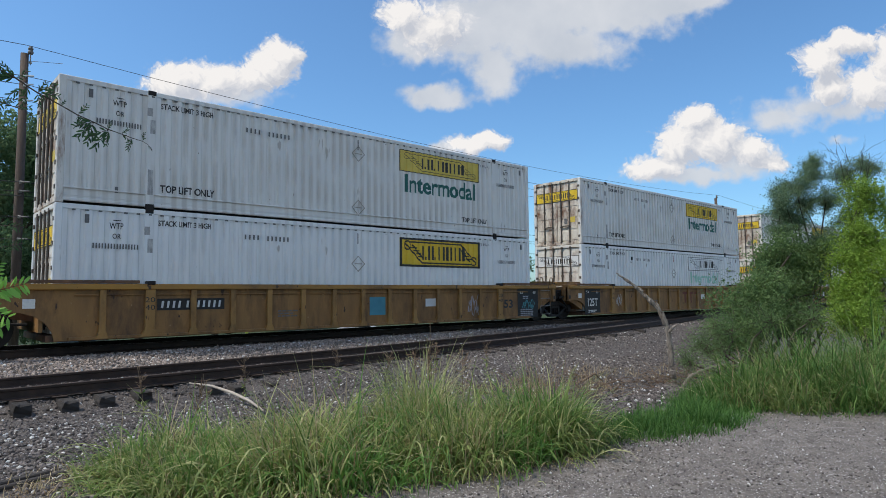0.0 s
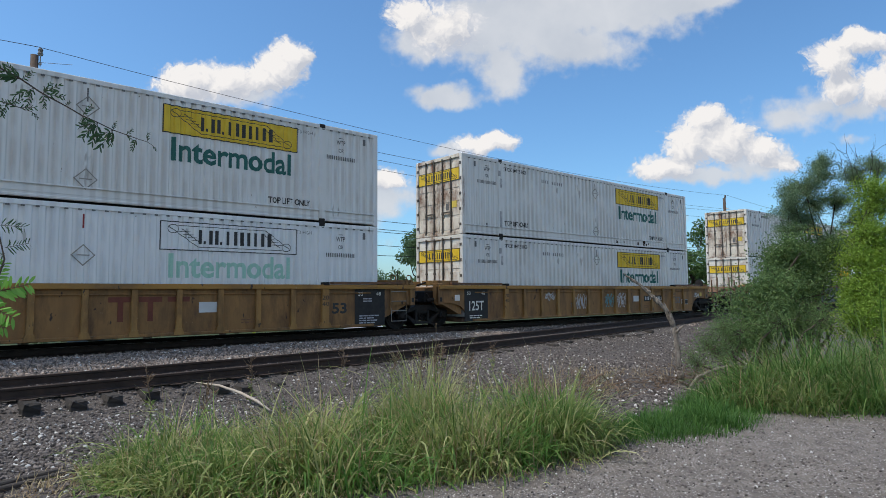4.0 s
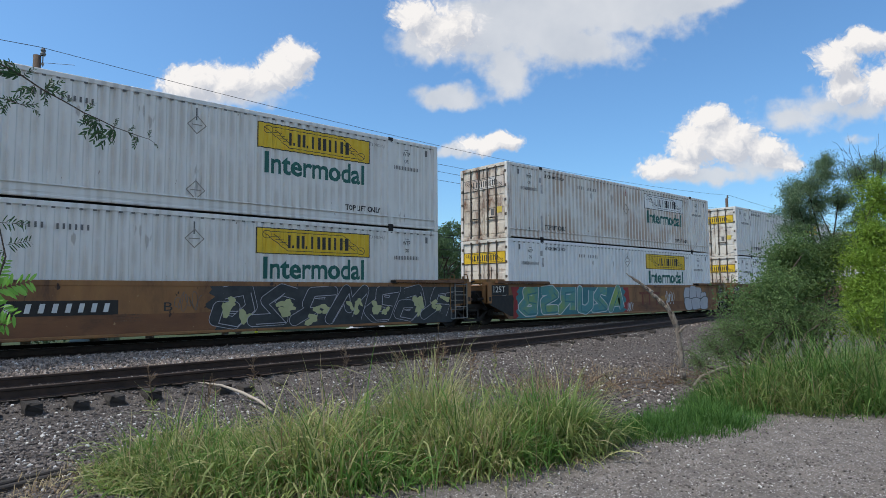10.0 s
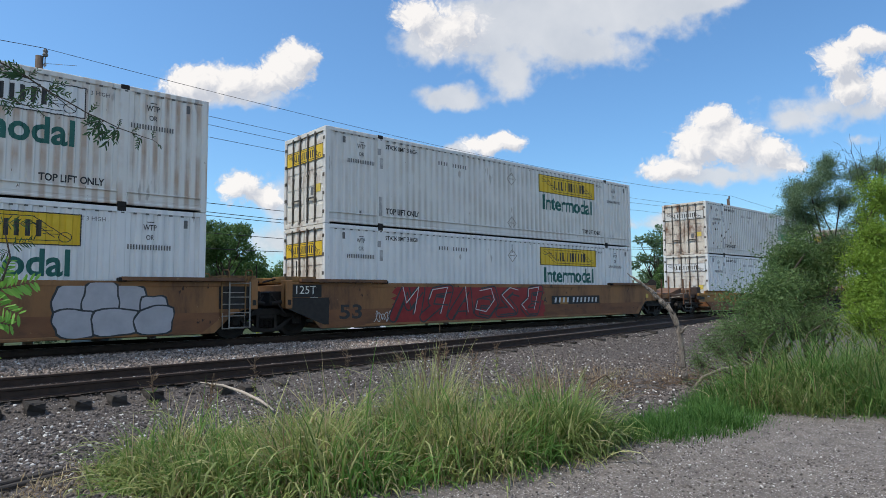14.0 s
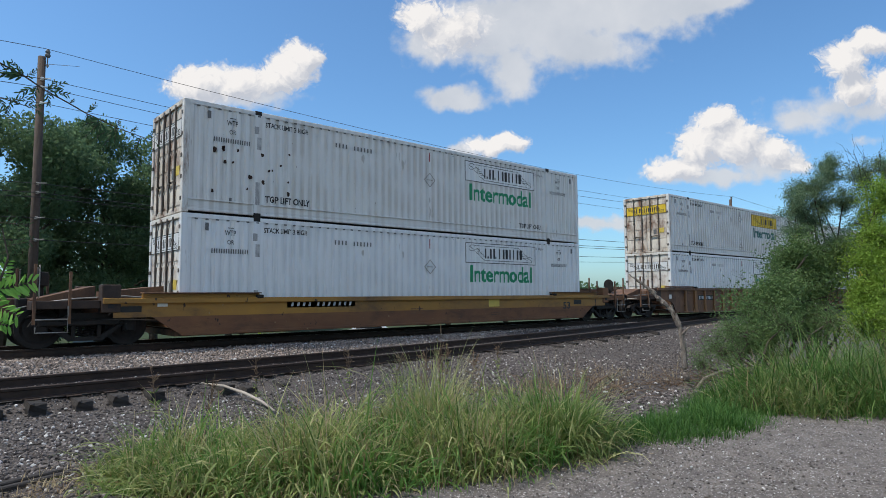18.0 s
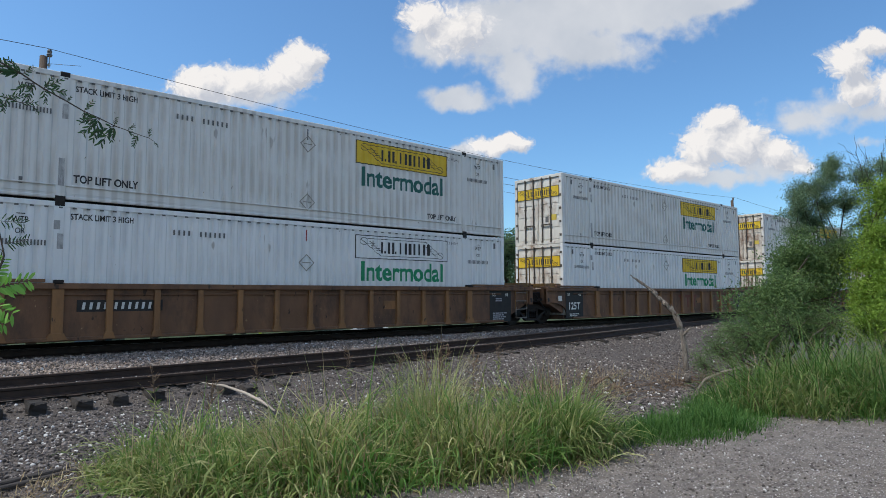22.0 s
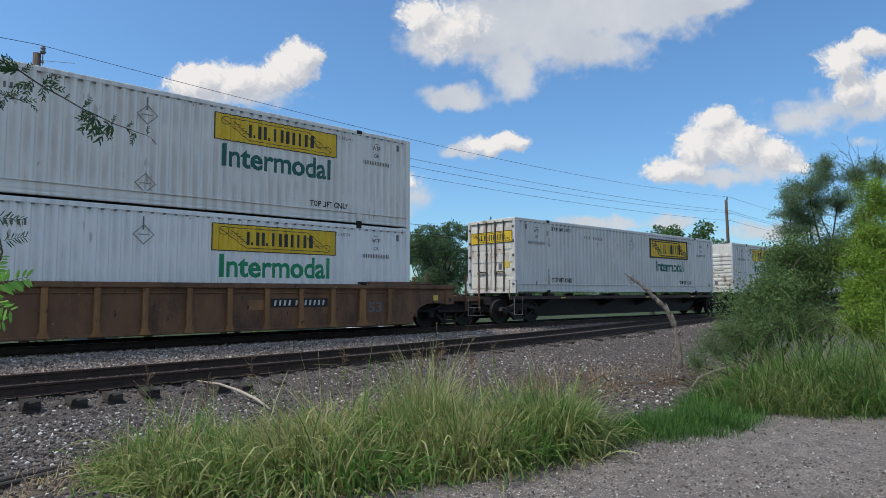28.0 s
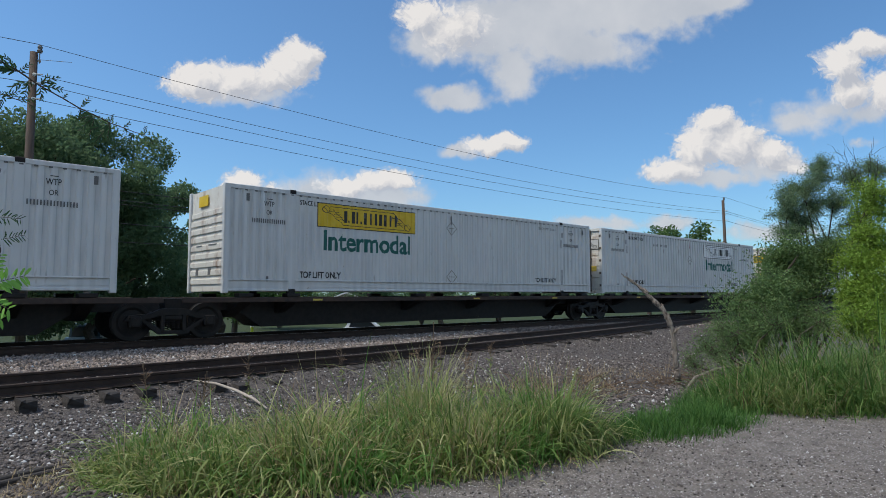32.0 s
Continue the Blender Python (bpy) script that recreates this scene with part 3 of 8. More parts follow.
def ground_material():
    """Pale crushed-limestone lane, ballast by the tracks, soil and grass beyond them."""
    m = bpy.data.materials.new("ground_gravel_and_soil")
    m.use_nodes = True
    n, l = m.node_tree.nodes, m.node_tree.links
    bsdf = n["Principled BSDF"]
    bsdf.inputs["Roughness"].default_value = 0.95
    bsdf.inputs["Specular IOR Level"].default_value = 0.2
    coord = n.new("ShaderNodeTexCoord")
    sep = n.new("ShaderNodeSeparateXYZ")
    l.new(coord.outputs["Object"], sep.inputs[0])

    def tex(s, d):
        t = n.new("ShaderNodeTexNoise")
        t.inputs["Scale"].default_value, t.inputs["Detail"].default_value = s, d
        l.new(coord.outputs["Object"], t.inputs["Vector"])
        return t.outputs[0]

    def rng_(src, a, b, c=0.0, d=1.0):
        r = n.new("ShaderNodeMapRange")
        for i, q in enumerate((a, b, c, d)):
            r.inputs[i + 1].default_value = q
        l.new(src, r.inputs[0])
        return r.outputs[0]

    def mix(f, a, b):
        x = n.new("ShaderNodeMix")
        x.data_type = "RGBA"
        for sock, val in ((x.inputs[0], f), (x.inputs[6], a), (x.inputs[7], b)):
            if isinstance(val, tuple):
                sock.default_value = val
            else:
                l.new(val, sock)
        return x.outputs[2]

    def add(a, b, k=1.0):
        x = n.new("ShaderNodeMath")
        x.operation = "MULTIPLY_ADD"
        l.new(b, x.inputs[0])
        x.inputs[1].default_value = k
        l.new(a, x.inputs[2])
        return x.outputs[0]

    big, mid, fine, speck = tex(0.7, 5), tex(5, 6), tex(30, 4), tex(70, 2)
    lane = mix(rng_(mid, 0.3, 0.7), (0.108, 0.094, 0.084, 1), (0.19, 0.167, 0.149, 1))
    lane = mix(rng_(fine, 0.55, 0.72), lane, (0.09, 0.08, 0.075, 1))
    lane = mix(rng_(speck, 0.60, 0.68), lane, (0.55, 0.53, 0.50, 1))
    bed = mix(rng_(mid, 0.3, 0.7), (0.060, 0.053, 0.049, 1), (0.11, 0.096, 0.088, 1))
    bed = mix(rng_(speck, 0.62, 0.70), bed, (0.33, 0.315, 0.30, 1))
    soil = mix(rng_(mid, 0.35, 0.65), (0.026, 0.045, 0.016, 1), (0.06, 0.075, 0.034, 1))
    wob = add(sep.outputs["Y"], big, 1.4)
    col = mix(rng_(wob, 4.1, 4.9), lane, bed)
    col = mix(rng_(wob, 20.8, 22.0), col, soil)
    l.new(col, bsdf.inputs["Base Color"])
    bp = n.new("ShaderNodeBump")
    bp.inputs["Strength"].default_value, bp.inputs["Distance"].default_value = 0.6, 0.03
    l.new(add(fine, speck, 0.5), bp.inputs["Height"])
    l.new(bp.outputs[0], bsdf.inputs["Normal"])
    return m


ground = tagged(ground_sheet(), "pale crushed limestone lane beside dark railway ballast and grassy soil", "ground", kind="structure")

RAIL = [(-0.075, 0), (0.075, 0), (0.075, 0.012), (0.012, 0.035), (0.012, 0.12), (0.036, 0.135), (0.036, 0.165), (0.028, 0.172), (-0.028, 0.172), (-0.036, 0.165), (-0.036, 0.135), (-0.012, 0.12), (-0.012, 0.035), (-0.075, 0.012)]


def rail(line, material, name):
    """A rail with its foot, web and head along points (x, y, z of the head)."""
    g, n = Geo(), len(RAIL)
    for x, y, z in line:
        g.v += [(x, y + a, z - 0.172 + b) for a, b in RAIL]
    for i in range(len(line) - 1):
        g.f += [(i * n + k, i * n + (k + 1) % n, (i + 1) * n + (k + 1) % n, (i + 1) * n + k) for k in range(n)]
    g.f += [tuple(range(n)), tuple(range(len(g.v) - 1, len(g.v) - n - 1, -1))]
    return g


def tie_mesh():
    """Weathered ties with split, chipped ends: a few shapes to draw from."""
    out = []
    for k in range(5):
        rng = np.random.default_rng(60 + k)
        g = Geo()
        ys = [-1.3 + rng.uniform(-0.03, 0.03), -1.24, -1.1, -0.9, 0.0, 0.9, 1.1, 1.24, 1.3]
        ring = [(-0.115, -0.17), (-0.118, -0.08), (-0.10, 0.0), (-0.035, 0.002), (0.035, 0.0), (0.102, -0.002), (0.118, -0.09), (0.112, -0.17)]
        n = len(ring)
        for i, y in enumerate(ys):
            end = 1.0 if i in (0, len(ys) - 1) else 0.45
            g.v += [(x * (1 - 0.10 * end * rng.uniform()) + rng.normal() * 0.006, y + rng.normal() * 0.022 * end, z * (1 - 0.12 * end * rng.uniform()) - abs(rng.normal()) * 0.022 * end) for x, z in ring]
        for i in range(len(ys) - 1):
            g.f += [(i * n + q, i * n + (q + 1) % n, (i + 1) * n + (q + 1) % n, (i + 1) * n + q) for q in range(n)]
        g.f += [tuple(range(n)), tuple(range(len(g.v) - 1, len(g.v) - n - 1, -1))]
        out.append(g.mesh("tie", M["tie"]))
    return out


def track(name, label, centre, height, x0, x1, head, tie_range):
    ob = tagged(new(name), label, "railway track", kind="structure")
    xs = np.arange(x0, x1 + 0.1, 2.0)
    for side in (-0.7525, 0.7525):
        part("rail", rail([(x, centre(x) + side, height(x)) for x in xs], M["rail_rust"], "rail"), M["rail_rust"], ob)
        if head:
            g = Geo()
            for x in (x0, x1):
                g.v += [(x, centre(x) + side - 0.024, height(x) + 0.001), (x, centre(x) + side + 0.024, height(x) + 0.001), (x, centre(x) + side - 0.024, height(x) - 0.004), (x, centre(x) + side + 0.024, height(x) - 0.004)]
            g.f = [(0, 4, 5, 1), (2, 3, 7, 6), (0, 1, 3, 2), (4, 6, 7, 5), (0, 2, 6, 4), (1, 5, 7, 3)]
            part("worn_rail_head", g, M["steel_bright"], ob)
    me = tie_mesh()
    rng = random.Random(4)
    plate = Geo().box(-0.1, -0.17, 0, 0.1, 0.17, 0.018, 0.004).mesh("tie_plate", M["rail_rust"])
    x = tie_range[0]
    while x < tie_range[1]:
        y, z = centre(x), height(x) - 0.190
        a = math.degrees(math.atan((centre(x + 0.5) - centre(x - 0.5))))
        t = part("tie", me[rng.randrange(5)], None, ob)
        t.matrix_basis = pose(x + rng.uniform(-0.03, 0.03), y + rng.uniform(-0.1, 0.1), z - (0.09 if rng.random() < 0.3 else 0) - rng.uniform(0, 0.01), rng.uniform(-0.6, 0.6), rng.uniform(-1.5, 1.5), a + rng.uniform(-2.5, 2.5))
        for side in (-0.7525, 0.7525):
            q = part("tie_plate", plate, None, ob)
            q.matrix_basis = pose(x, y + side, z + 0.0005, 0, 0, a)
        x += 0.54 + rng.uniform(-0.03, 0.03)
    return ob


main_track = track("main_track", "main railway track with worn bright rail heads on dark ties", lambda x: TRACK_Y, lambda x: 0.0, -60, 160, True, (0.0, 30))
siding = track("siding_track", "rusty siding track with creosoted ties in ballast", siding_y, siding_z, -40, 40, False, (-1.2, 22))


def ballast(zones, material, seed, small, spread):
    rng = np.random.default_rng(seed)
    p = []
    for (x0, x1), (y0, y1), count in zones:
        x, y = rng.uniform(x0, x1, count), rng.uniform(y0, y1, count)
        for a, b in zip(x, y):
            d = abs(b - siding_y(a))
            if material is M["stone"] and d < 0.8:
                continue
            if abs(d - 0.75) < 0.09 or abs(abs(b - TRACK_Y) - 0.75) < 0.09:
                continue
            p.append((a, b, ground_z(a, b)))
    p = np.array(p)
    size = small + spread * rng.uniform(0, 1, len(p)) ** 2.2
    p[:, 2] += size * 0.12
    return part("ballast", scatter_rocks("ballast", p, size, material, seed + 1), None)


bed = [((-1, 16), (12.6, 15.9), 26000), ((16, 36), (13.5, 16.4), 6000), ((-1, 26), (15.9, 18.5), 4500)]
tagged(ballast(bed, M["stone"], 5, 0.026, 0.055), "loose grey-brown crushed stone ballast between the tracks", "ballast", kind="stuff")
front = [((-1, 20), (11.3, 12.9), 9000), ((-2, 13), (7.0, 11.4), 30000), ((-1, 3.2), (5.6, 8.5), 9000), ((2, 17), (5.0, 8.6), 20000), ((5.2, 11), (4.2, 5.4), 5000), ((8, 26), (8, 13.5), 18000)]
tagged(ballast(front, M["stone_front"], 7, 0.014, 0.042), "fine dark crushed stone with pale chips beside the siding", "ballast", kind="stuff")
near = [((-1, 4.2), (6.6, 9.8), 1500), ((4, 12), (7.5, 11), 500)]
tagged(ballast(near, M["chips"], 11, 0.012, 0.034), "scattered pale limestone chips on dark stones", "ballast", kind="stuff")
lane_stones = [((1, 12), (0.4, 4.2), 12000), ((2.5, 6.5), (1.0, 3.6), 5500)]
tagged(ballast(lane_stones, M["pebble"], 9, 0.003, 0.024), "scattered small pebbles on a pale gravel lane", "pebbles", kind="stuff")

# ---------------------------------------------------------------- containers
LONG, HIGH, WIDE = 16.154, 2.902, 2.591
RIB = 0.038               # depth of the corrugation
HALF, HW = LONG / 2, WIDE / 2
POST = HALF - 1.98       # the 40-foot lifting posts


def wall_profile(x0, x1, pitch, depth, y):
    """Corrugated steel seen from above: x, y of a zigzag with flats."""
    n = max(1, round((x1 - x0) / pitch))
    p, pts = (x1 - x0) / n, [(x0, y)]
    for i in range(n):
        a = x0 + i * p
        pts += [(a + p * 0.44, y), (a + p * 0.56, y + depth), (a + p * 0.88, y + depth), (a + p * 0.998, y)]
    return pts + [(x1, y)]


def corrugated(x0, x1, z0, z1, y, depth, pitch=0.257):
    g = Geo()
    pts = wall_profile(x0, x1, pitch, depth, y)
    g.v = [(a, b, z) for z in (z0, z1) for a, b in pts]
    n = len(pts)
    g.f = [(i, i + 1, n + i + 1, n + i) for i in range(n - 1)]
    return g


PROTOS = {}


def container(sign, ink, body, door_mat, far_side=False):
    """A 53-foot container on its base centre, doors towards -x, writing on one long side."""
    key = (sign, ink, body, door_mat, far_side)
    if key in PROTOS:
        return PROTOS[key], True
    ob = new("shipping_container")
    PROTOS[key] = ob
    mat = M[body]
    zb, zt = 0.37, HIGH - 0.12
    for s in (-1, 1):
        for a, b in ((-HALF + 0.14, -POST - 0.09), (-POST + 0.09, POST - 0.09), (POST + 0.09, HALF - 0.14)):
            part("side_panel", corrugated(a, b, zb, zt, s * (HW - 0.012), -s * RIB), mat, ob)
        for a, b in ((-HALF + 0.14, -POST - 0.10), (-POST + 0.10, POST - 0.10), (POST + 0.10, HALF - 0.14)):
            rail_geo = Geo().box(a, min(s * (HW - 0.08), s * (HW - 0.035)), 0.05, b, max(s * (HW - 0.08), s * (HW - 0.035)), zb - 0.03)
            rail_geo.box(a, min(s * (HW - 0.07), s * (HW + 0.010)), zb - 0.032, b, max(s * (HW - 0.07), s * (HW + 0.010)), zb + 0.004, 0.008)
            rail_geo.box(a, min(s * (HW - 0.08), s * (HW - 0.002)), 0.055, b, max(s * (HW - 0.08), s * (HW - 0.002)), 0.12, 0.012)
            rail_geo.box(a, min(s * (HW - 0.06), s * (HW - 0.022)), 0.175, b, max(s * (HW - 0.06), s * (HW - 0.022)), 0.195)
            part("bottom_rail", rail_geo, mat, ob)
        part("top_rail", Geo().box(-HALF + 0.1, min(s * (HW - 0.09), s * (HW - 0.004)), zt, HALF - 0.1, max(s * (HW - 0.09), s * (HW - 0.004)), HIGH, 0.012), mat, ob)
        g = Geo()
        for i in range(58):
            x = -HALF + 0.35 + i * (LONG - 0.7) / 57
            g.box(x - 0.015, min(s * (HW - 0.02), s * (HW + 0.002)), zt - 0.03, x + 0.06, max(s * (HW - 0.02), s * (HW + 0.002)), zt + 0.005)
        part("slot_strip", g, M["ink_faded"], ob)
        for x in (-POST, POST):
            part("lifting_post", Geo().box(x - 0.10, min(s * (HW - 0.1), s * HW), 0.02, x + 0.10, max(s * (HW - 0.1), s * HW), HIGH - 0.01, 0.012), mat, ob)
            if x < 0:
                for z, t, dx in ((0.34, 0.62, 0.0), (1.85, 0.34, 0.03), (2.28, 0.2, -0.04)):
                    part("worn_patch", Geo().box(x - 0.06 + dx, min(s * (HW - 0.02), s * (HW + 0.002)), z, x + 0.06 + dx, max(s * (HW - 0.02), s * (HW + 0.002)), z + t), M["worn_grey"], ob, "patch worn down to grey primer")
            for z in (0.0, HIGH - 0.11):
                part("corner_casting", Geo().box(x - 0.10, min(s * (HW - 0.16), s * (HW + 0.006)), z - (0.015 if z == 0 else 0), x + 0.10, max(s * (HW - 0.16), s * (HW + 0.006)), z + 0.125, 0.015), M["grime"], ob, "dark steel corner casting")
        for x in (-HALF, HALF):
            d = 1 if x < 0 else -1
            part("corner_post", Geo().box(min(x, x + d * 0.16), min(s * (HW - 0.14), s * (HW + 0.003)), 0, max(x, x + d * 0.16), max(s * (HW - 0.14), s * (HW + 0.003)), HIGH, 0.015), M["post_rusty"] if x < 0 and door_mat == "door_rusty" else mat, ob)
    part("roof", corrugated_roof(), M["roof"], ob)
    # near-black colour stands in for the shade in the gap between stacked containers
    part("underframe", Geo().box(-HALF + 0.12, -HW + 0.1, 0.06, HALF - 0.12, HW - 0.1, 0.2, 0.01), M["grime"], ob)
    # the nose, with level ribs
    g = Geo()
    for i in range(9):
        z = 0.24 + i * 0.235
        g.box(HALF - 0.09, -HW + 0.14, z, HALF - 0.03, HW - 0.14, z + 0.15, 0.012)
    g.box(HALF - 0.11, -HW + 0.1, 0.05, HALF - 0.06, HW - 0.1, HIGH - 0.03)
    part("front_wall", g, M[door_mat], ob)
    g = Geo()
    for (a, b) in ((-0.7, -0.3), (0.2, 0.75)):
        g.box(HALF - 0.034, a, 0.5, HALF - 0.022, a + 0.18, 0.68).box(HALF - 0.034, a, 1.3, HALF - 0.022, b, 1.33)
    part("vent_print", g, M["ink_faded"], ob)
    part("placard", Geo().box(HALF - 0.032, -0.55, 2.42, HALF - 0.02, 0.1, 2.72), M["yellow_logo"], ob, "small yellow placard")
    # the doors
    part("door_sill", Geo().box(-HALF, -HW + 0.12, 0.0, -HALF + 0.12, HW - 0.12, 0.14, 0.01), M[door_mat], ob)
    part("door_header", Geo().box(-HALF, -HW + 0.12, HIGH - 0.13, -HALF + 0.12, HW - 0.12, HIGH, 0.01), M[door_mat], ob)
    for s in (-1, 1):
        a, b = sorted((s * 0.012, s * (HW - 0.15)))
        g = Geo().box(-HALF + 0.045, a, 0.15, -HALF + 0.10, b, HIGH - 0.14, 0.008)
        for z in (0.2, 0.7, 1.2, 1.7, 2.2):
            g.box(-HALF + 0.030, a + 0.05, z, -HALF + 0.046, b - 0.05, z + 0.40, 0.008)
        door = part("door", g, M[door_mat], ob)
        for k in ((0.20, 0.60) if s > 0 else (0.40, 0.80)):
            y = a + (b - a) * k
            rod = Geo().tube([(-HALF + 0.0, y, 0.08), (-HALF + 0.0, y, HIGH - 0.07)], 0.027, 8)
            for z in (0.08, 0.75, 1.5, 2.2, HIGH - 0.16):
                rod.box(-HALF - 0.018, y - 0.05, z, -HALF + 0.03, y + 0.05, z + 0.07, 0.006)
            rod.box(*sorted_box(-HALF - 0.03, y - 0.02, 0.80, -HALF - 0.01, y + 0.30, 0.85) if k < 0.5 else sorted_box(-HALF - 0.03, y - 0.30, 0.80, -HALF - 0.01, y + 0.02, 0.85))
            part("lock_rod", rod, M["rod_dark"], door, "dirty dark steel lock rod")
        for i in range(5):
            z = 0.3 + i * 0.55
            y = s * (HW - 0.10)
            part("hinge", Geo().box(-HALF - 0.012, y - 0.05, z, -HALF + 0.03, y + 0.05, z + 0.10, 0.006), M["rod_dark"], door)
    if sign != "plain_door":
        panel = M["yellow_logo"] if sign in ("yellow", "thick", "pale") else mat
        p = part("door_sign", Geo().box(-HALF + 0.014, -1.13, 1.96, -HALF + 0.027, 1.13, 2.42), panel, ob, "painted door sign")
        sign_shapes(p, 2.26, 0.46, M["ink"]).matrix_basis = pose(-HALF + 0.013, 1.13, 1.96, 0, 0, -90)
        part("door_label", Geo().box(-HALF + 0.022, -0.98, 0.98, -HALF + 0.030, -0.66, 1.22), M["yellow_pale"], ob, "small yellow warning label")
        part("door_label", Geo().box(-HALF + 0.022, -0.56, 0.92, -HALF + 0.030, -0.40, 1.16), M["ink_faded"], ob, "grey data plate")
    decorate(ob, sign, ink, 1 if far_side else -1)
    return ob, False


def corrugated_roof():
    g = Geo()
    pts = wall_profile(-HALF + 0.14, HALF - 0.14, 0.3, -0.02, HIGH - 0.006)
    g.v = [(a, y, b) for y in (-HW + 0.08, HW - 0.08) for a, b in pts]
    n = len(pts)
    g.f = [(i, i + 1, n + i + 1, n + i) for i in range(n - 1)]
    return g


def sign_shapes(parent, w, h, ink, line=0.02, press=None):
    """A scroll emblem as plain shapes: border, slanted scroll strokes and heavy bars for the name. Origin at the lower left, facing -y."""
    g = Geo()
    for a, b, c, d in ((0, 0, w, line), (0, h - line, w, h), (0, 0, line, h), (w - line, 0, w, h)):
        g.box(a, -0.003, b, c, 0.001, d)

    def stroke(x0, z0, x1, z1, t):
        dx, dz = x1 - x0, z1 - z0
        k = math.hypot(dx, dz)
        ox, oz = -dz / k * t / 2, dx / k * t / 2
        g.prism([(x0 - ox, z0 - oz), (x1 - ox, z1 - oz), (x1 + ox, z1 + oz), (x0 + ox, z0 + oz)], "y", -0.003, 0.001)

    t = line * 0.7
    for f in (0, 1):
        def m(x):
            return w - x if f else x

        def mz(z):
            return h - z if f else z
        stroke(m(0.06 * w), mz(0.80 * h), m(0.25 * w), mz(0.14 * h), t)
        stroke(m(0.14 * w), mz(0.76 * h), m(0.26 * w), mz(0.30 * h), t)
        for k in range(10):
            a, b = math.tau * k / 10, math.tau * (k + 1) / 10
            stroke(m(0.085 * w + 0.035 * w * math.cos(a)), mz(0.74 * h + 0.15 * h * math.sin(a)), m(0.085 * w + 0.035 * w * math.cos(b)), mz(0.74 * h + 0.15 * h * math.sin(b)), t)
        for k in range(4):
            stroke(m((0.12 + 0.03 * k) * w), mz((0.66 - 0.1 * k) * h), m((0.2 + 0.02 * k) * w), mz((0.66 - 0.1 * k) * h), t * 0.8)
    stroke(0.12 * w, 0.86 * h, 0.76 * w, 0.86 * h, t)
    stroke(0.25 * w, 0.14 * h, 0.88 * w, 0.14 * h, t)
    # the name, as heavy bars
    for a, b, top in ((0.255, 0.279, 0.75), (0.289, 0.303, 0.36), (0.330, 0.354, 0.75), (0.368, 0.392, 0.75), (0.408, 0.422, 0.36), (0.450, 0.474, 0.75), (0.505, 0.529, 0.75), (0.555, 0.579, 0.75), (0.607, 0.631, 0.75), (0.657, 0.682, 0.75), (0.711, 0.736, 0.75), (0.766, 0.792, 0.75)):
        g.box(a * w, -0.0035, 0.25 * h, b * w, 0.001, top * h)
    me = g.mesh("sign_outline", ink)
    return part("sign_outline", press(me) if press else me, ink, parent)


def rib_depth(x):
    """How far the long side recedes at x between the lifting posts."""
    a, b = -POST + 0.09, POST - 0.09
    if not a < x < b:
        return 0.0
    f = ((x - a) / ((b - a) / RIBS)) % 1
    if f < 0.44 or f >= 0.998:
        return 0.0
    if f < 0.56:
        return RIB * (f - 0.44) / 0.12
    return RIB if f < 0.88 else RIB * (0.998 - f) / 0.118


RIBS = round((2 * POST - 0.18) / 0.257)
PRESSED = {}


def pressed(me, u, away, flat):
    """Paint that follows the ribs: the mesh cut at every fold of the steel and laid into it. flat: letters in the xy plane."""
    key = (me.name, u, away)
    if key in PRESSED:
        return PRESSED[key]
    bm = bmesh.new()
    bm.from_mesh(me)
    bm.verts.ensure_lookup_table()
    lo, hi = min(q.co.x for q in bm.verts), max(q.co.x for q in bm.verts)
    p = (2 * POST - 0.18) / RIBS

    def along(x):
        return -HALF + u + x if away < 0 else HALF - u - x

    for i in range(RIBS):
        for f in (0.44, 0.56, 0.88, 0.998):
            x = -POST + 0.09 + (i + f) * p
            x = x + HALF - u if away < 0 else HALF - u - x
            if lo + 0.002 < x < hi - 0.002:
                bmesh.ops.bisect_plane(bm, geom=bm.verts[:] + bm.edges[:] + bm.faces[:], plane_co=(x, 0, 0), plane_no=(1, 0, 0), dist=1e-5)
    for q in bm.verts:
        d = rib_depth(along(q.co.x))
        if flat:
            q.co.z -= d
        else:
            q.co.y += d
    out = me.copy()
    bm.to_mesh(out)
    bm.free()
    PRESSED[key] = out
    return out


SIGN_BOARDS = {(tall, M[k].name): Geo().box(0, -0.004, 0, 3.67, 0.003, tall).mesh("sign_board", M[k]) for tall in (0.72, 0.95) for k in ("yellow_logo", "yellow_pale", "white_clean")}


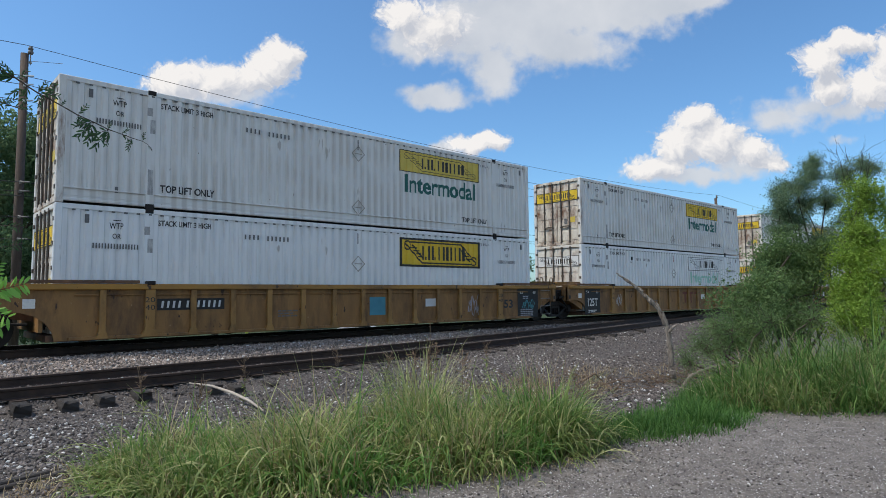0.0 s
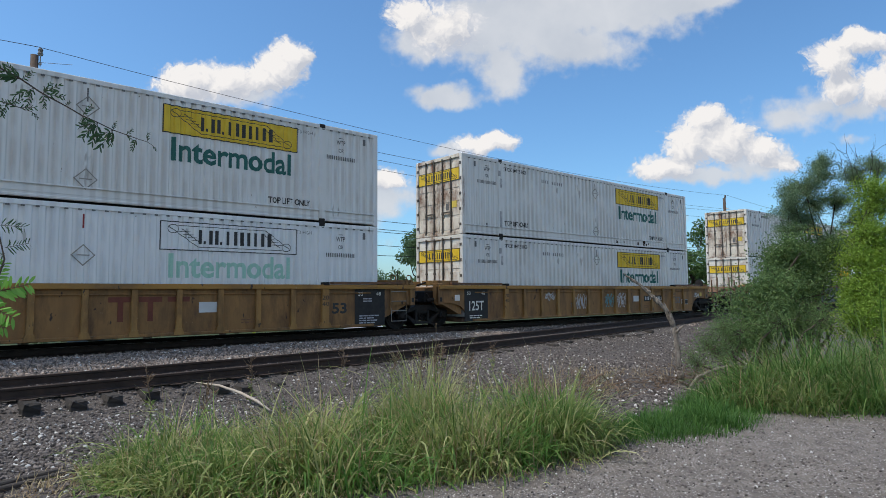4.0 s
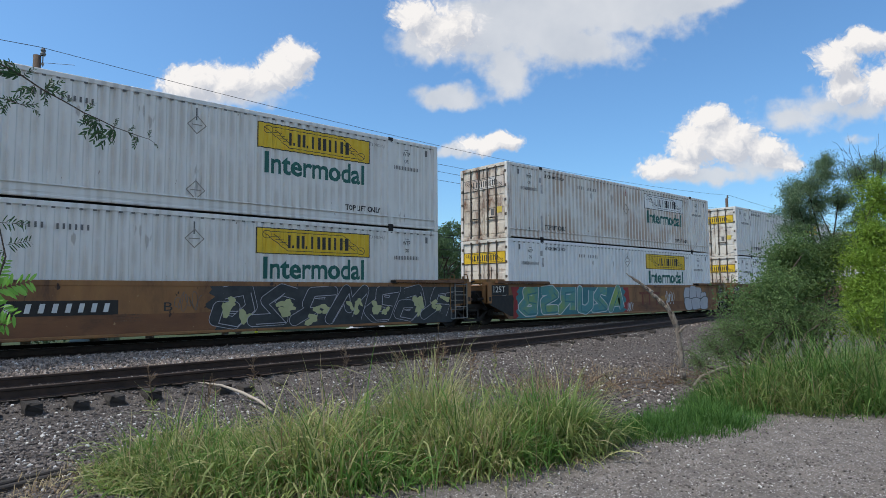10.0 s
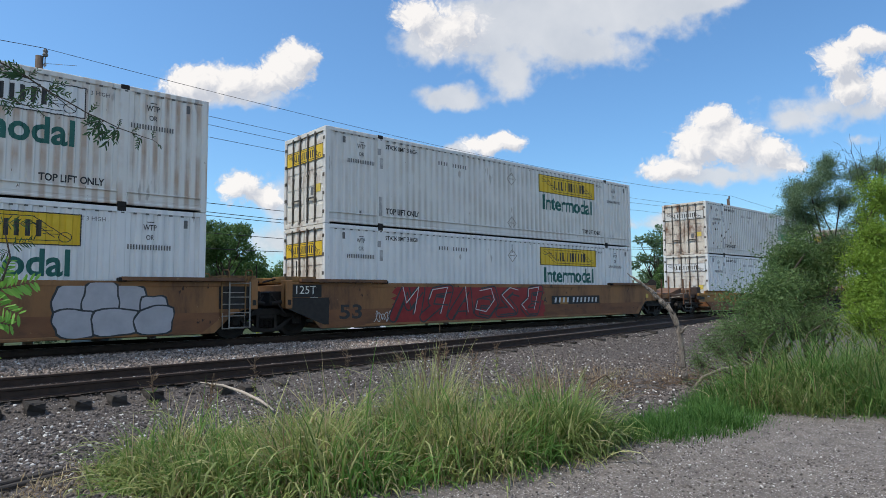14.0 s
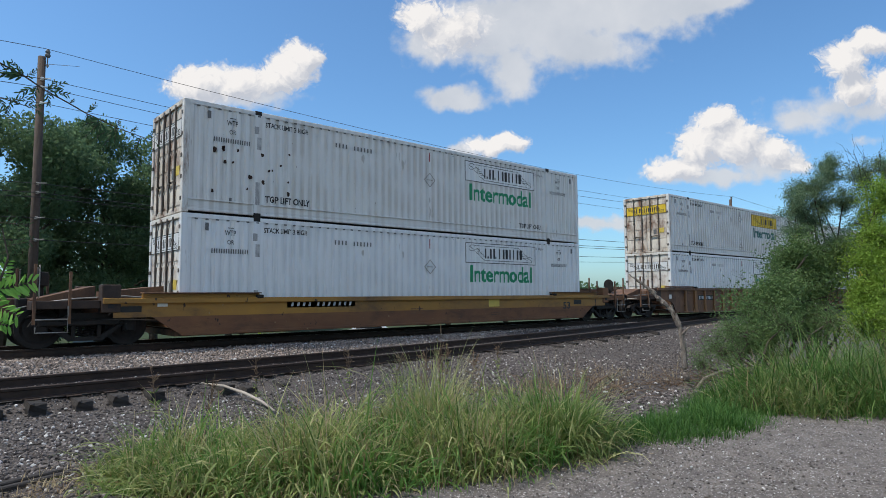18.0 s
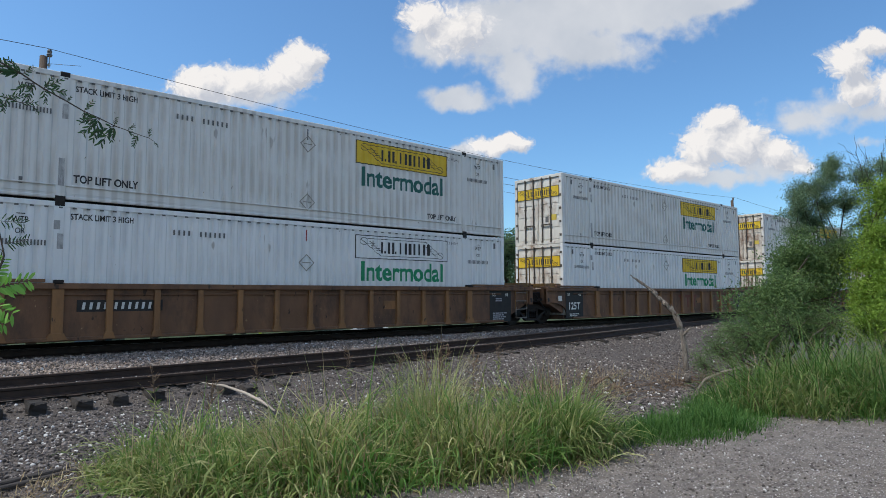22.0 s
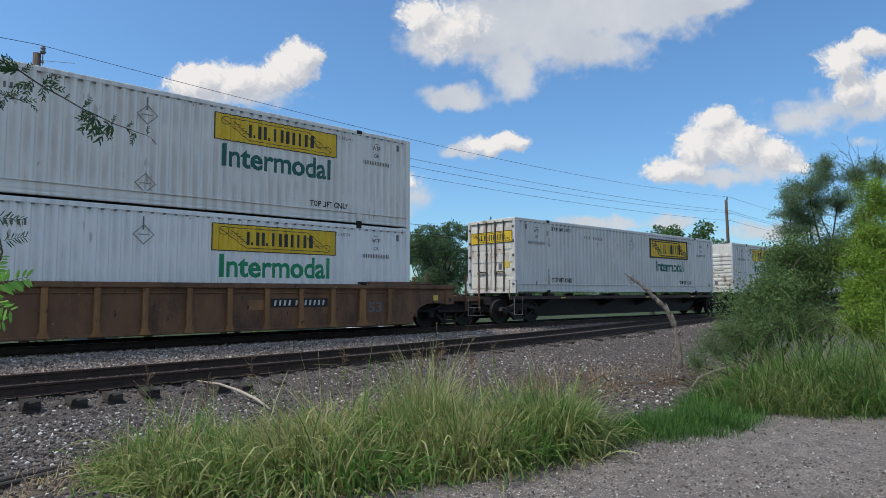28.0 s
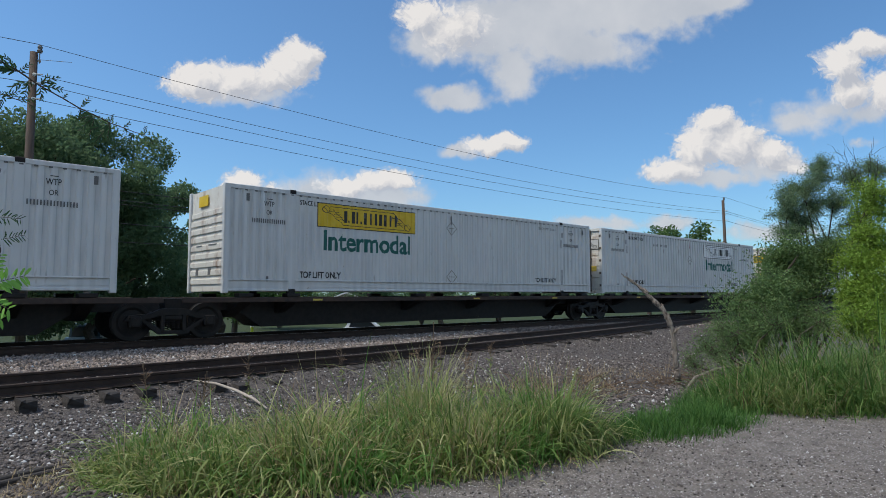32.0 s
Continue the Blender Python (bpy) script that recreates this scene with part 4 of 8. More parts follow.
def decorate(ob, sign, ink, away):
    """Signs and writing on the long side that looks towards -y (away -1) or +y."""
    y = away * (HW - 0.007)
    black = M["ink"]

    def put(name, geo, mat, u, z, label=""):
        q = part(name, geo, mat, ob, label)
        if away < 0:
            q.matrix_basis = pose(-HALF + u, y, z)
        else:
            q.matrix_basis = pose(HALF - u, y, z, 0, 0, 180)
        return q

    def say(words, size, mat, u, z, width=None, bold=0.0):
        me = text_mesh(words, size, mat, width, bold)
        put_words(pressed(me, u, away, True) if 2 < u < 14 else me, size, ob, pose(-HALF + u, y, z, 90, 0, 0) if away < 0 else pose(HALF - u, y, z, 90, 0, 180))

    u0 = 9.69 if away < 0 else 2.76
    tall = 0.95 if sign == "thick" else 0.72
    z0 = HIGH - 0.25 - tall
    board = M["yellow_pale"] if sign == "pale" else M["yellow_logo"]
    if sign in ("yellow", "thick", "pale"):
        p = put("sign_board", pressed(SIGN_BOARDS[tall, board.name], u0, away, False), board, u0, z0, "yellow painted sign with dark outlines")
    else:
        p = put("sign_board", pressed(SIGN_BOARDS[tall, M["white_clean"].name], u0, away, False), M["white_clean"], u0, z0, "white painted sign with dark outlines")
    q = sign_shapes(p, 3.67, tall, black, 0.07 if sign == "thick" else 0.024, lambda me: pressed(me, u0, away, False))
    q.matrix_basis = pose(0, -0.0045, 0)
    if ink:
        if sign == "thick":
            say("Intermodal", 0.70, M[ink], u0 + 0.55, z0 - 0.62, 2.65, 0.018)
        else:
            say("Intermodal", 0.82, M[ink], u0 + 0.22, z0 - 0.66, 3.25, 0.020)
    say("TOP LIFT ONLY", 0.25, black, 2.22, 0.44, 1.36, 0.007)
    say("TOP LIFT ONLY", 0.23, black, 12.5, 0.44, 1.3, 0.006)
    say("STACK LIMIT 3 HIGH", 0.19, black, 2.2, HIGH - 0.38, 1.3, 0.004)
    say("STACK LIMIT 3 HIGH", 0.14, M["ink_faded"], 12.7, HIGH - 0.37, 1.15)
    for u in (1.05, 14.6):
        say("WTP", 0.20, black, u + 0.06, HIGH - 0.52, 0.30, 0.002)
        put("pin_mark", Geo().box(0.14, -0.001, 0, 0.30, 0.001, 0.018), black, u, HIGH - 0.33)
        say("OR", 0.17, black, u + 0.13, HIGH - 0.75, 0.18, 0.001)
        put("small_print", bars(16, 0.030, 0.12, 0.033), M["ink_faded"], u - 0.28, HIGH - 0.99)
        put("hook_mark", Geo().box(0, -0.003, 0, 0.09, 0.003, 0.2).box(0.02, -0.005, 0.05, 0.07, 0.004, 0.18), M["ink_faded"], u - 0.45 if u < 5 else u + 1.0, HIGH - 0.42)
    put("serial_number", bars(4, 0.045, 0.13, 0.075), M["ink_faded"], 4.4, HIGH - 0.60)
    put("serial_number", bars(6, 0.045, 0.13, 0.075), M["ink_faded"], 5.05, HIGH - 0.61)
    for z in ((0.32, 2.0) if sign in ("yellow", "pale") or (sign == "thick" and ink) else (1.5,)):
        g = Geo()
        for k in range(4):
            a, b = math.tau * k / 4, math.tau * (k + 1) / 4
            r, s = 0.25, 0.215
            g.prism([(r * math.cos(a), r * math.sin(a)), (r * math.cos(b), r * math.sin(b)), (s * math.cos(b), s * math.sin(b)), (s * math.cos(a), s * math.sin(a))], "y", -0.003, 0.002)
        g.box(-0.13, -0.003, -0.012, 0.13, 0.002, 0.012)
        put("placard_holder", g, M["rod"], 8.05, z + 0.24, "diamond-shaped placard holder")
    put("marker_strip", Geo().box(0, -0.003, 0, 0.035, 0.002, 0.32), M["spray_red"] if sign == "white" else M["ink_faded"], 8.02, HIGH - 0.55)
    put("latch_mark", Geo().box(0, -0.003, 0, 0.07, 0.002, 0.14), M["ink_faded"], 1.2, 0.32)


# ---------------------------------------------------------------- railway cars
def wheelset():
    """Two flanged wheels on an axle, on its centre, axle along y."""
    g = Geo()
    prof = [(0.0, 0.62), (0.09, 0.62), (0.10, 0.68), (0.30, 0.70), (0.36, 0.665), (0.457, 0.665), (0.452, 0.76), (0.482, 0.778), (0.478, 0.80), (0.40, 0.80), (0.34, 0.76), (0.14, 0.78), (0.12, 0.86), (0.0, 0.86)]
    n = 28
    for s in (-1, 1):
        o = len(g.v)
        prof_s = [(r, s * (1.48 - y)) for r, y in prof]
        for r, y in prof_s:
            g.v += [(r * math.cos(k * math.tau / n), y, r * math.sin(k * math.tau / n)) for k in range(n)]
        for i in range(len(prof) - 1):
            for k in range(n):
                a, b = o + i * n + k, o + i * n + (k + 1) % n
                g.f.append((a, b, b + n, a + n))
        for k in range(3):
            a = k * math.tau / 3
            g.tube([(0.22 * math.cos(a), s * 0.655, 0.22 * math.sin(a)), (0.22 * math.cos(a), s * 0.80, 0.22 * math.sin(a))], 0.02, 6)
    g.tube([(0, -0.99, 0), (0, 0.99, 0)], 0.075, 10)
    return g


WHEEL_Z = 0.457


def truck(parent, x):
    """A two-axle truck with cast side frames, springs and bolster, centred at x."""
    t = part("truck", truck_mesh(), None, parent, "black greasy cast-steel truck")
    t.matrix_basis = pose(x, 0, 0)
    for k in (-0.89, 0.89):
        w = part("wheelset", WHEELS, None, t, "dark steel wheelset with rusty treads")
        w.matrix_basis = pose(k, 0, WHEEL_Z)
        SPINNING.append((w, k))
        for s in (-1, 1):
            part("axle_box", AXLE_BOX, None, t).matrix_basis = pose(k, s * 1.02, WHEEL_Z)
    for s in (-1, 1):
        for dx in (-0.13, 0.0, 0.13):
            part("spring", SPRING, None, t).matrix_basis = pose(dx, s * 1.0, 0.26)


SPINNING = []
WHEELS = wheelset().mesh("wheelset", M["grime"])
AXLE_BOX = Geo().box(-0.14, -0.10, -0.13, 0.14, 0.10, 0.15, 0.03).tube([(0, 0.09, 0), (0, 0.13, 0)], 0.10, 14).tube([(0, -0.09, 0), (0, -0.13, 0)], 0.10, 14).mesh("axle_box", M["grime"])


def spring_geo():
    pts = [(0.055 * math.cos(a * 0.7), 0.055 * math.sin(a * 0.7), a * 0.0055) for a in range(46)]
    return Geo().tube(pts, 0.013, 5)


SPRING = spring_geo().mesh("spring", M["grime"])
TRUCK = []


def truck_mesh():
    if not TRUCK:
        g = Geo()
        for s in (-1, 1):
            y0, y1 = sorted((s * 0.93, s * 1.09))
            top = [(-1.12, 0.50), (-1.05, 0.62), (-0.55, 0.66), (-0.30, 0.78), (0.30, 0.78), (0.55, 0.66), (1.05, 0.62), (1.12, 0.50), (0.80, 0.50), (0.50, 0.56), (0.30, 0.62), (-0.30, 0.62), (-0.50, 0.56), (-0.80, 0.50)]
            g.prism(top, "y", y0, y1)
            g.prism([(-0.80, 0.52), (-0.66, 0.50), (-0.24, 0.24), (0.24, 0.24), (0.66, 0.50), (0.80, 0.52), (0.34, 0.15), (-0.34, 0.15)], "y", y0 + 0.01, y1 - 0.01)
            for dx in (-0.26, 0.26):
                g.box(dx - 0.045, y0, 0.2, dx + 0.045, y1, 0.7, 0.01)
            g.box(-0.22, y0 + 0.01, 0.5, 0.22, y1 - 0.01, 0.62, 0.02)
        g.box(-0.22, -1.05, 0.46, 0.22, 1.05, 0.66, 0.03)
        g.tube([(0, 0, 0.6), (0, 0, 0.80)], 0.2, 16)
        TRUCK.append(g.mesh("truck", M["grime"]))
    return TRUCK[0]


def mirrored(pts, d):
    return [(d * x, z) for x, z in pts]


def coupler_end(ob, d, paint, tall):
    """The open end of a car at d*x: draft sill, platform, posts, steps, hoses and coupler."""
    e = d * HALF

    def bx(a, y0, z0, b, y1, z1, c=0.0):
        p, q = sorted((e + d * a, e + d * b))
        return (p, y0, z0, q, y1, z1, c)

    part("draft_sill", Geo().box(*bx(0.3, -0.33, 0.74, 3.55, 0.33, 1.12, 0.02)).prism(mirrored([(HALF + 0.2, 0.6), (HALF + 1.4, 0.78), (HALF + 1.4, 1.28), (HALF + 0.2, 1.4)], d), "y", -0.75, 0.75), M["car_dark"], ob)
    part("coupler", Geo().box(*bx(3.4, -0.09, 0.79, 3.75, 0.09, 0.97, 0.02)).box(*bx(3.66, -0.16, 0.74, 3.86, 0.10, 1.02, 0.04)).box(*bx(3.78, 0.02, 0.76, 3.92, 0.17, 1.0, 0.03)), M["grime"], ob, "black knuckle coupler")
    part("end_platform", Geo().box(*bx(1.7, -1.30, 0.98, 3.05, 1.30, 1.03)).box(*bx(2.95, -1.38, 0.86, 3.06, 1.38, 1.06, 0.01)).box(*bx(1.7, -1.40, 0.88, 3.05, -1.30, 1.06, 0.01)).box(*bx(1.7, 1.30, 0.88, 3.05, 1.40, 1.06, 0.01)), paint, ob)
    for y0, y1 in ((-1.50, -1.15), (1.15, 1.50)):
        part("end_bracket", Geo().box(*bx(1.35, y0, 0.78, 1.75, y1, 1.42, 0.02)), paint, ob)
    # black plate painted on for the dark inside of a hole
    part("bracket_hole", Geo().box(*bx(1.5, -1.506, 0.88, 1.62, -1.49, 1.0, 0.0)), M["black"], ob)
    for s in (-1, 1):
        for a, top in ((3.02, tall), (2.36, tall - 0.15)):
            part("corner_stanchion", Geo().box(*bx(a - 0.028, s * 1.42 - 0.03, 0.55, a + 0.028, s * 1.42 + 0.03, top, 0.006)), M["car_dark"], ob)
        g = Geo()
        pts = [(e + d * 3.0, s * 1.45, tall - 0.04), (e + d * 3.0, s * 1.47, tall), (e + d * 3.0, s * 1.50, 0.5), (e + d * 3.0, s * 1.50, 0.38), (e + d * 2.4, s * 1.50, 0.38), (e + d * 2.4, s * 1.50, 0.95)]
        g.tube(pts[2:], 0.016, 6)
        g.tube([(e + d * 3.0, s * 1.5, 0.66), (e + d * 2.4, s * 1.5, 0.66)], 0.016, 6)
        part("sill_step", g, M["rod"], ob, "bare steel sill step")
        part("grab_iron", Geo().tube([(e + d * 2.95, s * 1.47, 1.12), (e + d * 2.95, s * 1.50, 1.16), (e + d * 2.95, s * 1.50, tall - 0.06), (e + d * 2.95, s * 1.46, tall - 0.02)], 0.013, 6), M["rod"], ob)
    part("brake_hose", Geo().tube([(e + d * 3.3, -0.35, 0.75), (e + d * 3.45, -0.38, 0.5), (e + d * 3.62, -0.36, 0.36), (e + d * 3.78, -0.34, 0.44), (e + d * 3.86, -0.33, 0.6)], 0.03, 7), M["black"], ob, "hanging black brake hose")
    part("cut_lever", Geo().tube([(e + d * 3.15, -1.3, 0.95), (e + d * 3.25, -0.8, 0.9), (e + d * 3.3, -0.2, 0.85), (e + d * 3.6, -0.1, 0.8)], 0.014, 6), M["rod"], ob)
    part("brake_pipe", Geo().tube([(e + d * 0.6, -1.2, 1.1), (e + d * 1.2, -1.1, 1.16), (e + d * 2.2, -0.9, 1.1), (e + d * 3.2, -0.5, 0.95)], 0.022, 6), M["rod"], ob)
    if d < 0:
        part("hand_brake", Geo().tube([(e + d * 2.62, 0.5, 1.0), (e + d * 2.62, 0.5, 1.7)], 0.04, 8).tube([(e + d * 2.70, 0.5, 1.6), (e + d * 2.74, 0.5, 1.6)], 0.26, 20).box(*bx(2.5, 0.36, 1.4, 2.68, 0.64, 1.75, 0.02)), M["grime"], ob, "dark hand brake with its wheel")
    else:
        part("air_tank", Geo().tube([(e + d * 2.0, -0.8, 1.18), (e + d * 2.0, -0.1, 1.18)], 0.19, 14), paint, ob)
    part("brake_rigging", Geo().box(*bx(1.3, -1.2, 0.5, 2.9, -0.95, 0.62, 0.02)).box(*bx(2.0, -0.9, 0.55, 2.5, -0.4, 0.95, 0.03)).tube([(e + d * 0.4, -1.1, 0.55), (e + d * 3.0, -1.05, 0.7)], 0.03, 7).tube([(e + d * 2.7, -1.1, 0.9), (e + d * 3.3, -0.6, 0.55)], 0.03, 7).box(*bx(3.05, -0.7, 0.62, 3.25, -0.3, 1.12, 0.02)), M["grime"], ob)
    part("end_shroud", Geo().prism(mirrored([(HALF + 1.7, 1.40), (HALF + 3.0, 1.08), (HALF + 3.0, 1.04), (HALF + 1.7, 1.1)], d), "y", -0.6, 0.6), M["car_dark"], ob, "dirty sloping cover plate")


def joint_end(ob, d, paint, low, high):
    """The end that shares its truck with the next well: closed end wall and pivot casting."""
    e = d * HALF
    part("end_wall", Geo().prism(mirrored([(HALF + 0.18, low + 0.25), (HALF + 0.26, low + 0.25), (HALF + 1.2, 0.86), (HALF + 1.2, high - 0.08), (HALF + 0.18, high - 0.02)], d), "y", -1.38, 1.38), paint, ob)
    part("pivot_casting", Geo().box(*sorted_box(e + d * 1.1, -0.3, 0.72, e + d * 1.66, 0.3, 1.2, 0.04)), M["grime"], ob)
    for y0, y1 in ((-1.52, -1.2), (1.2, 1.52)):
        part("end_post", Geo().box(*sorted_box(e + d * 1.12, y0, 0.78, e + d * 1.32, y1, high + 0.06, 0.02)), paint, ob)
    for y0, y1 in ((-1.44, -0.6), (0.6, 1.44)):
        part("end_bolster", Geo().box(*sorted_box(e + d * 0.35, y0, high, e + d * 1.3, y1, high + 0.16, 0.015)), M["car_yellow"], ob)
    part("brake_gear", Geo().box(*sorted_box(e + d * 1.2, -1.1, 0.85, e + d * 1.6, -0.45, 1.25, 0.03)).tube([(e + d * 1.0, -1.25, 1.0), (e + d * 1.62, -1.25, 0.92)], 0.05, 8).tube([(e + d * 1.2, -1.3, 0.6), (e + d * 1.6, -1.2, 1.15)], 0.03, 7), M["grime"], ob)
    # a solid post: the hole's dark inside is a black plate
    part("bracket_hole", Geo().box(*sorted_box(e + d * 1.17, -1.526, 0.88, e + d * 1.27, -1.51, 1.02)), M["black"], ob)
    for s in (-1, 1):
        if d > 0:
            top = high + (1.05 if paint is M["car_dark"] else 0.3)
            for u in (0.36, 0.98):
                part("hand_rail", Geo().tube([(e + u, s * 1.5, 0.62), (e + u, s * 1.5, top - 0.06), (e + u + 0.03, s * 1.5, top), (e + u + 0.15, s * 1.5, top), (e + u + 0.18, s * 1.5, top - 0.06), (e + u + 0.18, s * 1.5, high)], 0.02, 7), M["car_yellow"], ob)
            for z in (0.62, 0.92, 1.22):
                part("ladder_rung", Geo().tube([(e + 0.36, s * 1.5, z), (e + 0.98, s * 1.5, z)], 0.015, 6), M["rod"], ob)
            part("sill_step", Geo().tube([(e + 0.38, s * 1.5, 0.7), (e + 0.38, s * 1.5, 0.3), (e + 0.96, s * 1.5, 0.3), (e + 0.96, s * 1.5, 0.7)], 0.016, 6), M["rod"], ob)
        else:
            part("hand_rail", Geo().tube([(e - 0.9, s * 1.3, high), (e - 0.9, s * 1.3, high + 0.6)], 0.014, 6), M["grime"], ob)
    part("brake_pipe", Geo().tube([(e + d * 0.7, -0.9, high + 0.02), (e + d * 1.2, -0.8, high + 0.12), (e + d * 1.67, -0.8, high)], 0.03, 6), M["grime"], ob)


def sorted_box(x0, y0, z0, x1, y1, z1, c=0.0):
    return (min(x0, x1), y0, z0, max(x0, x1), y1, z1, c)


STYLE = {
    "ribbed": dict(low=0.18, high=1.43, paint="car_panel", chord="car_chord"),
    "ribbed_dark": dict(low=0.18, high=1.43, paint="car_dark", chord="car_dark"),
    "smooth": dict(low=0.20, high=1.50, paint="car_brown", chord="car_brown"),
    "low": dict(low=0.19, high=1.11, paint="car_lower", chord="car_chord"),
}


def well_car(style, left, right, label):
    """One well with its sides, floor, ends and trucks, on its centre at rail level. left, right: coupler or joint."""
    ob = tagged(new("well_car"), label, "railway car", "cars of the freight train")
    st = STYLE[style]
    low, high, paint, chord = st["low"], st["high"], M[st["paint"]], M[st["chord"]]
    reach = {"coupler": 1.75, "joint": 1.32}
    arch = {"coupler": [(-0.05, low), (0.0, 0.38), (0.13, 0.58), (0.33, 0.73), (0.62, 0.82), (0.95, 0.84)], "joint": [(-0.08, low), (-0.03, 0.35), (0.10, 0.56), (0.28, 0.71), (0.55, 0.80), (0.95, 0.83)]}
    if style in ("smooth", "low"):
        arch = {k: ([(0.2, low), (0.75, 0.74), (1.0, 0.78)] if style == "smooth" else [(-0.05, low), (0.75, 0.72), (1.0, 0.78)]) for k in arch}
    lo = [(-HALF - x, z) for x, z in arch[left]][::-1] + [(HALF + x, z) for x, z in arch[right]]
    outline = [(-HALF - reach[left], 0.78)] + lo + [(HALF + reach[right], 0.78), (HALF + reach[right], high - 0.05), (-HALF - reach[left], high - 0.05)]
    for s in (-1, 1):
        y0, y1 = sorted((s * 1.40, s * 1.46))
        part("side_sill", Geo().prism(outline, "y", y0, y1), paint, ob)
        a, b = sorted((s * 1.36, s * (1.57 if style != "smooth" else 1.475)))
        part("top_chord", Geo().box(-HALF - reach[left] + 0.02, a, high - 0.13, HALF + reach[right] - 0.02, b, high, 0.012), chord, ob)
        a, b = sorted((s * 1.36, s * (1.55 if style.startswith("ribbed") else 1.475)))
        part("bottom_chord", Geo().box(-HALF + 0.3 + (1.0 if style in ("smooth", "low") else 0), a, low, HALF - 0.3 - (1.0 if style in ("smooth", "low") else 0), b, low + 0.075, 0.012), paint, ob)
        for u in (1.98, LONG - 1.98):
            x = -HALF + u
            a, b = sorted((s * 1.38, s * 1.60))
            part("guide_casting", Geo().box(x - 0.09, a, high - 0.02, x + 0.09, b, high + 0.07, 0.015), M["grime"], ob)
        if style.startswith("ribbed"):
            part("air_pipe", Geo().tube([(-HALF + 0.4, s * 1.485, high - 0.25), (HALF - 0.4, s * 1.485, high - 0.25)], 0.022, 6), paint, ob)
            for k in (-1, 1):
                a, b = sorted((s * 1.34, s * 1.56))
                p, q = sorted((k * (HALF + 0.75), k * (POST + 0.25)))
                part("guide_plate", Geo().box(p, a, high + 0.012, q, b, high + 0.085, 0.008), M["car_dark"], ob)
            for i in range(15):
                x = -POST + 1.0158 * (i - 1)
                if (abs(x + HALF - 0.45) < 0.7 and left == "joint") or (abs(x - HALF + 0.45) < 0.7 and right == "joint"):
                    continue
                a, b = sorted((s * 1.44, s * 1.55))
                wide = 0.085 if abs(abs(x) - POST) > 0.4 else 0.14
                # ribs lighter than the panels: part of their light contrast is painted
                part("rib", Geo().box(x - wide * 0.8, a, low + 0.08, x + wide * 0.8, b, high - 0.13, 0.01), M["car_yellow" if style == "ribbed" else "car_brown"], ob)
                a, b = sorted((s * 1.44, s * 1.565))
                part("rib_foot", Geo().prism([(x - wide * 1.5, low + 0.02), (x + wide * 1.5, low + 0.02), (x + wide * 0.9, low + 0.17), (x - wide * 0.9, low + 0.17)], "y", a, b), M["car_yellow" if style == "ribbed" else "car_brown"], ob)
        else:
            for k in (-HALF, HALF):
                a, b = sorted((s * 1.30, s * 1.62))
                p, q = sorted((k + (0.9 if k > 0 else -0.9), k - (2.0 if k > 0 else -2.0)))
                part("guide_plate", Geo().box(p, a, high + (0.005 if style == "smooth" else 0.10), q, b, high + (0.095 if style == "smooth" else 0.13), 0.006), M["car_dark"], ob)
                if style == "low":
                    part("raised_chord", Geo().box(p, s * 1.46 - 0.03, high - 0.02, q, s * 1.46 + 0.03, high + 0.10, 0.008), chord, ob)
    if style == "smooth":
        for s in (-1, 1):
            a, b = sorted((s * 1.455, s * 1.4628))
            part("lower_plate", Geo().prism([(-HALF + 0.1, low + 0.03), (HALF - 0.1, low + 0.03), (HALF + 0.55, 0.72), (-HALF - 0.55, 0.72)], "y", a, b), M["car_lower"], ob, "rust-brown lower side plate")
    for x0, x1 in ((-HALF - 0.1, -HALF + 3.0), (-0.4, 0.4), (HALF - 3.0, HALF + 0.1)):
        part("well_floor", Geo().box(x0, -1.36, low - 0.02, x1, 1.36, 0.31, 0.01), M["car_dark"], ob)
    for d, kind in ((-1, left), (1, right)):
        if kind == "coupler":
            coupler_end(ob, d, paint if d > 0 else M["grime_brown"], 1.95 if style != "low" else 1.85)
            truck(ob, d * (HALF + (2.3 if style == "ribbed_dark" and d < 0 else 1.95)))
            part("end_wall", Geo().box(*sorted_box(d * (HALF + 0.16), -1.38, low + 0.2, d * (HALF + 0.24), 1.38, high - 0.05)), paint, ob)
        else:
            joint_end(ob, d, paint, low, high)
            if d < 0:
                truck(ob, d * (HALF + 1.67))
    return ob


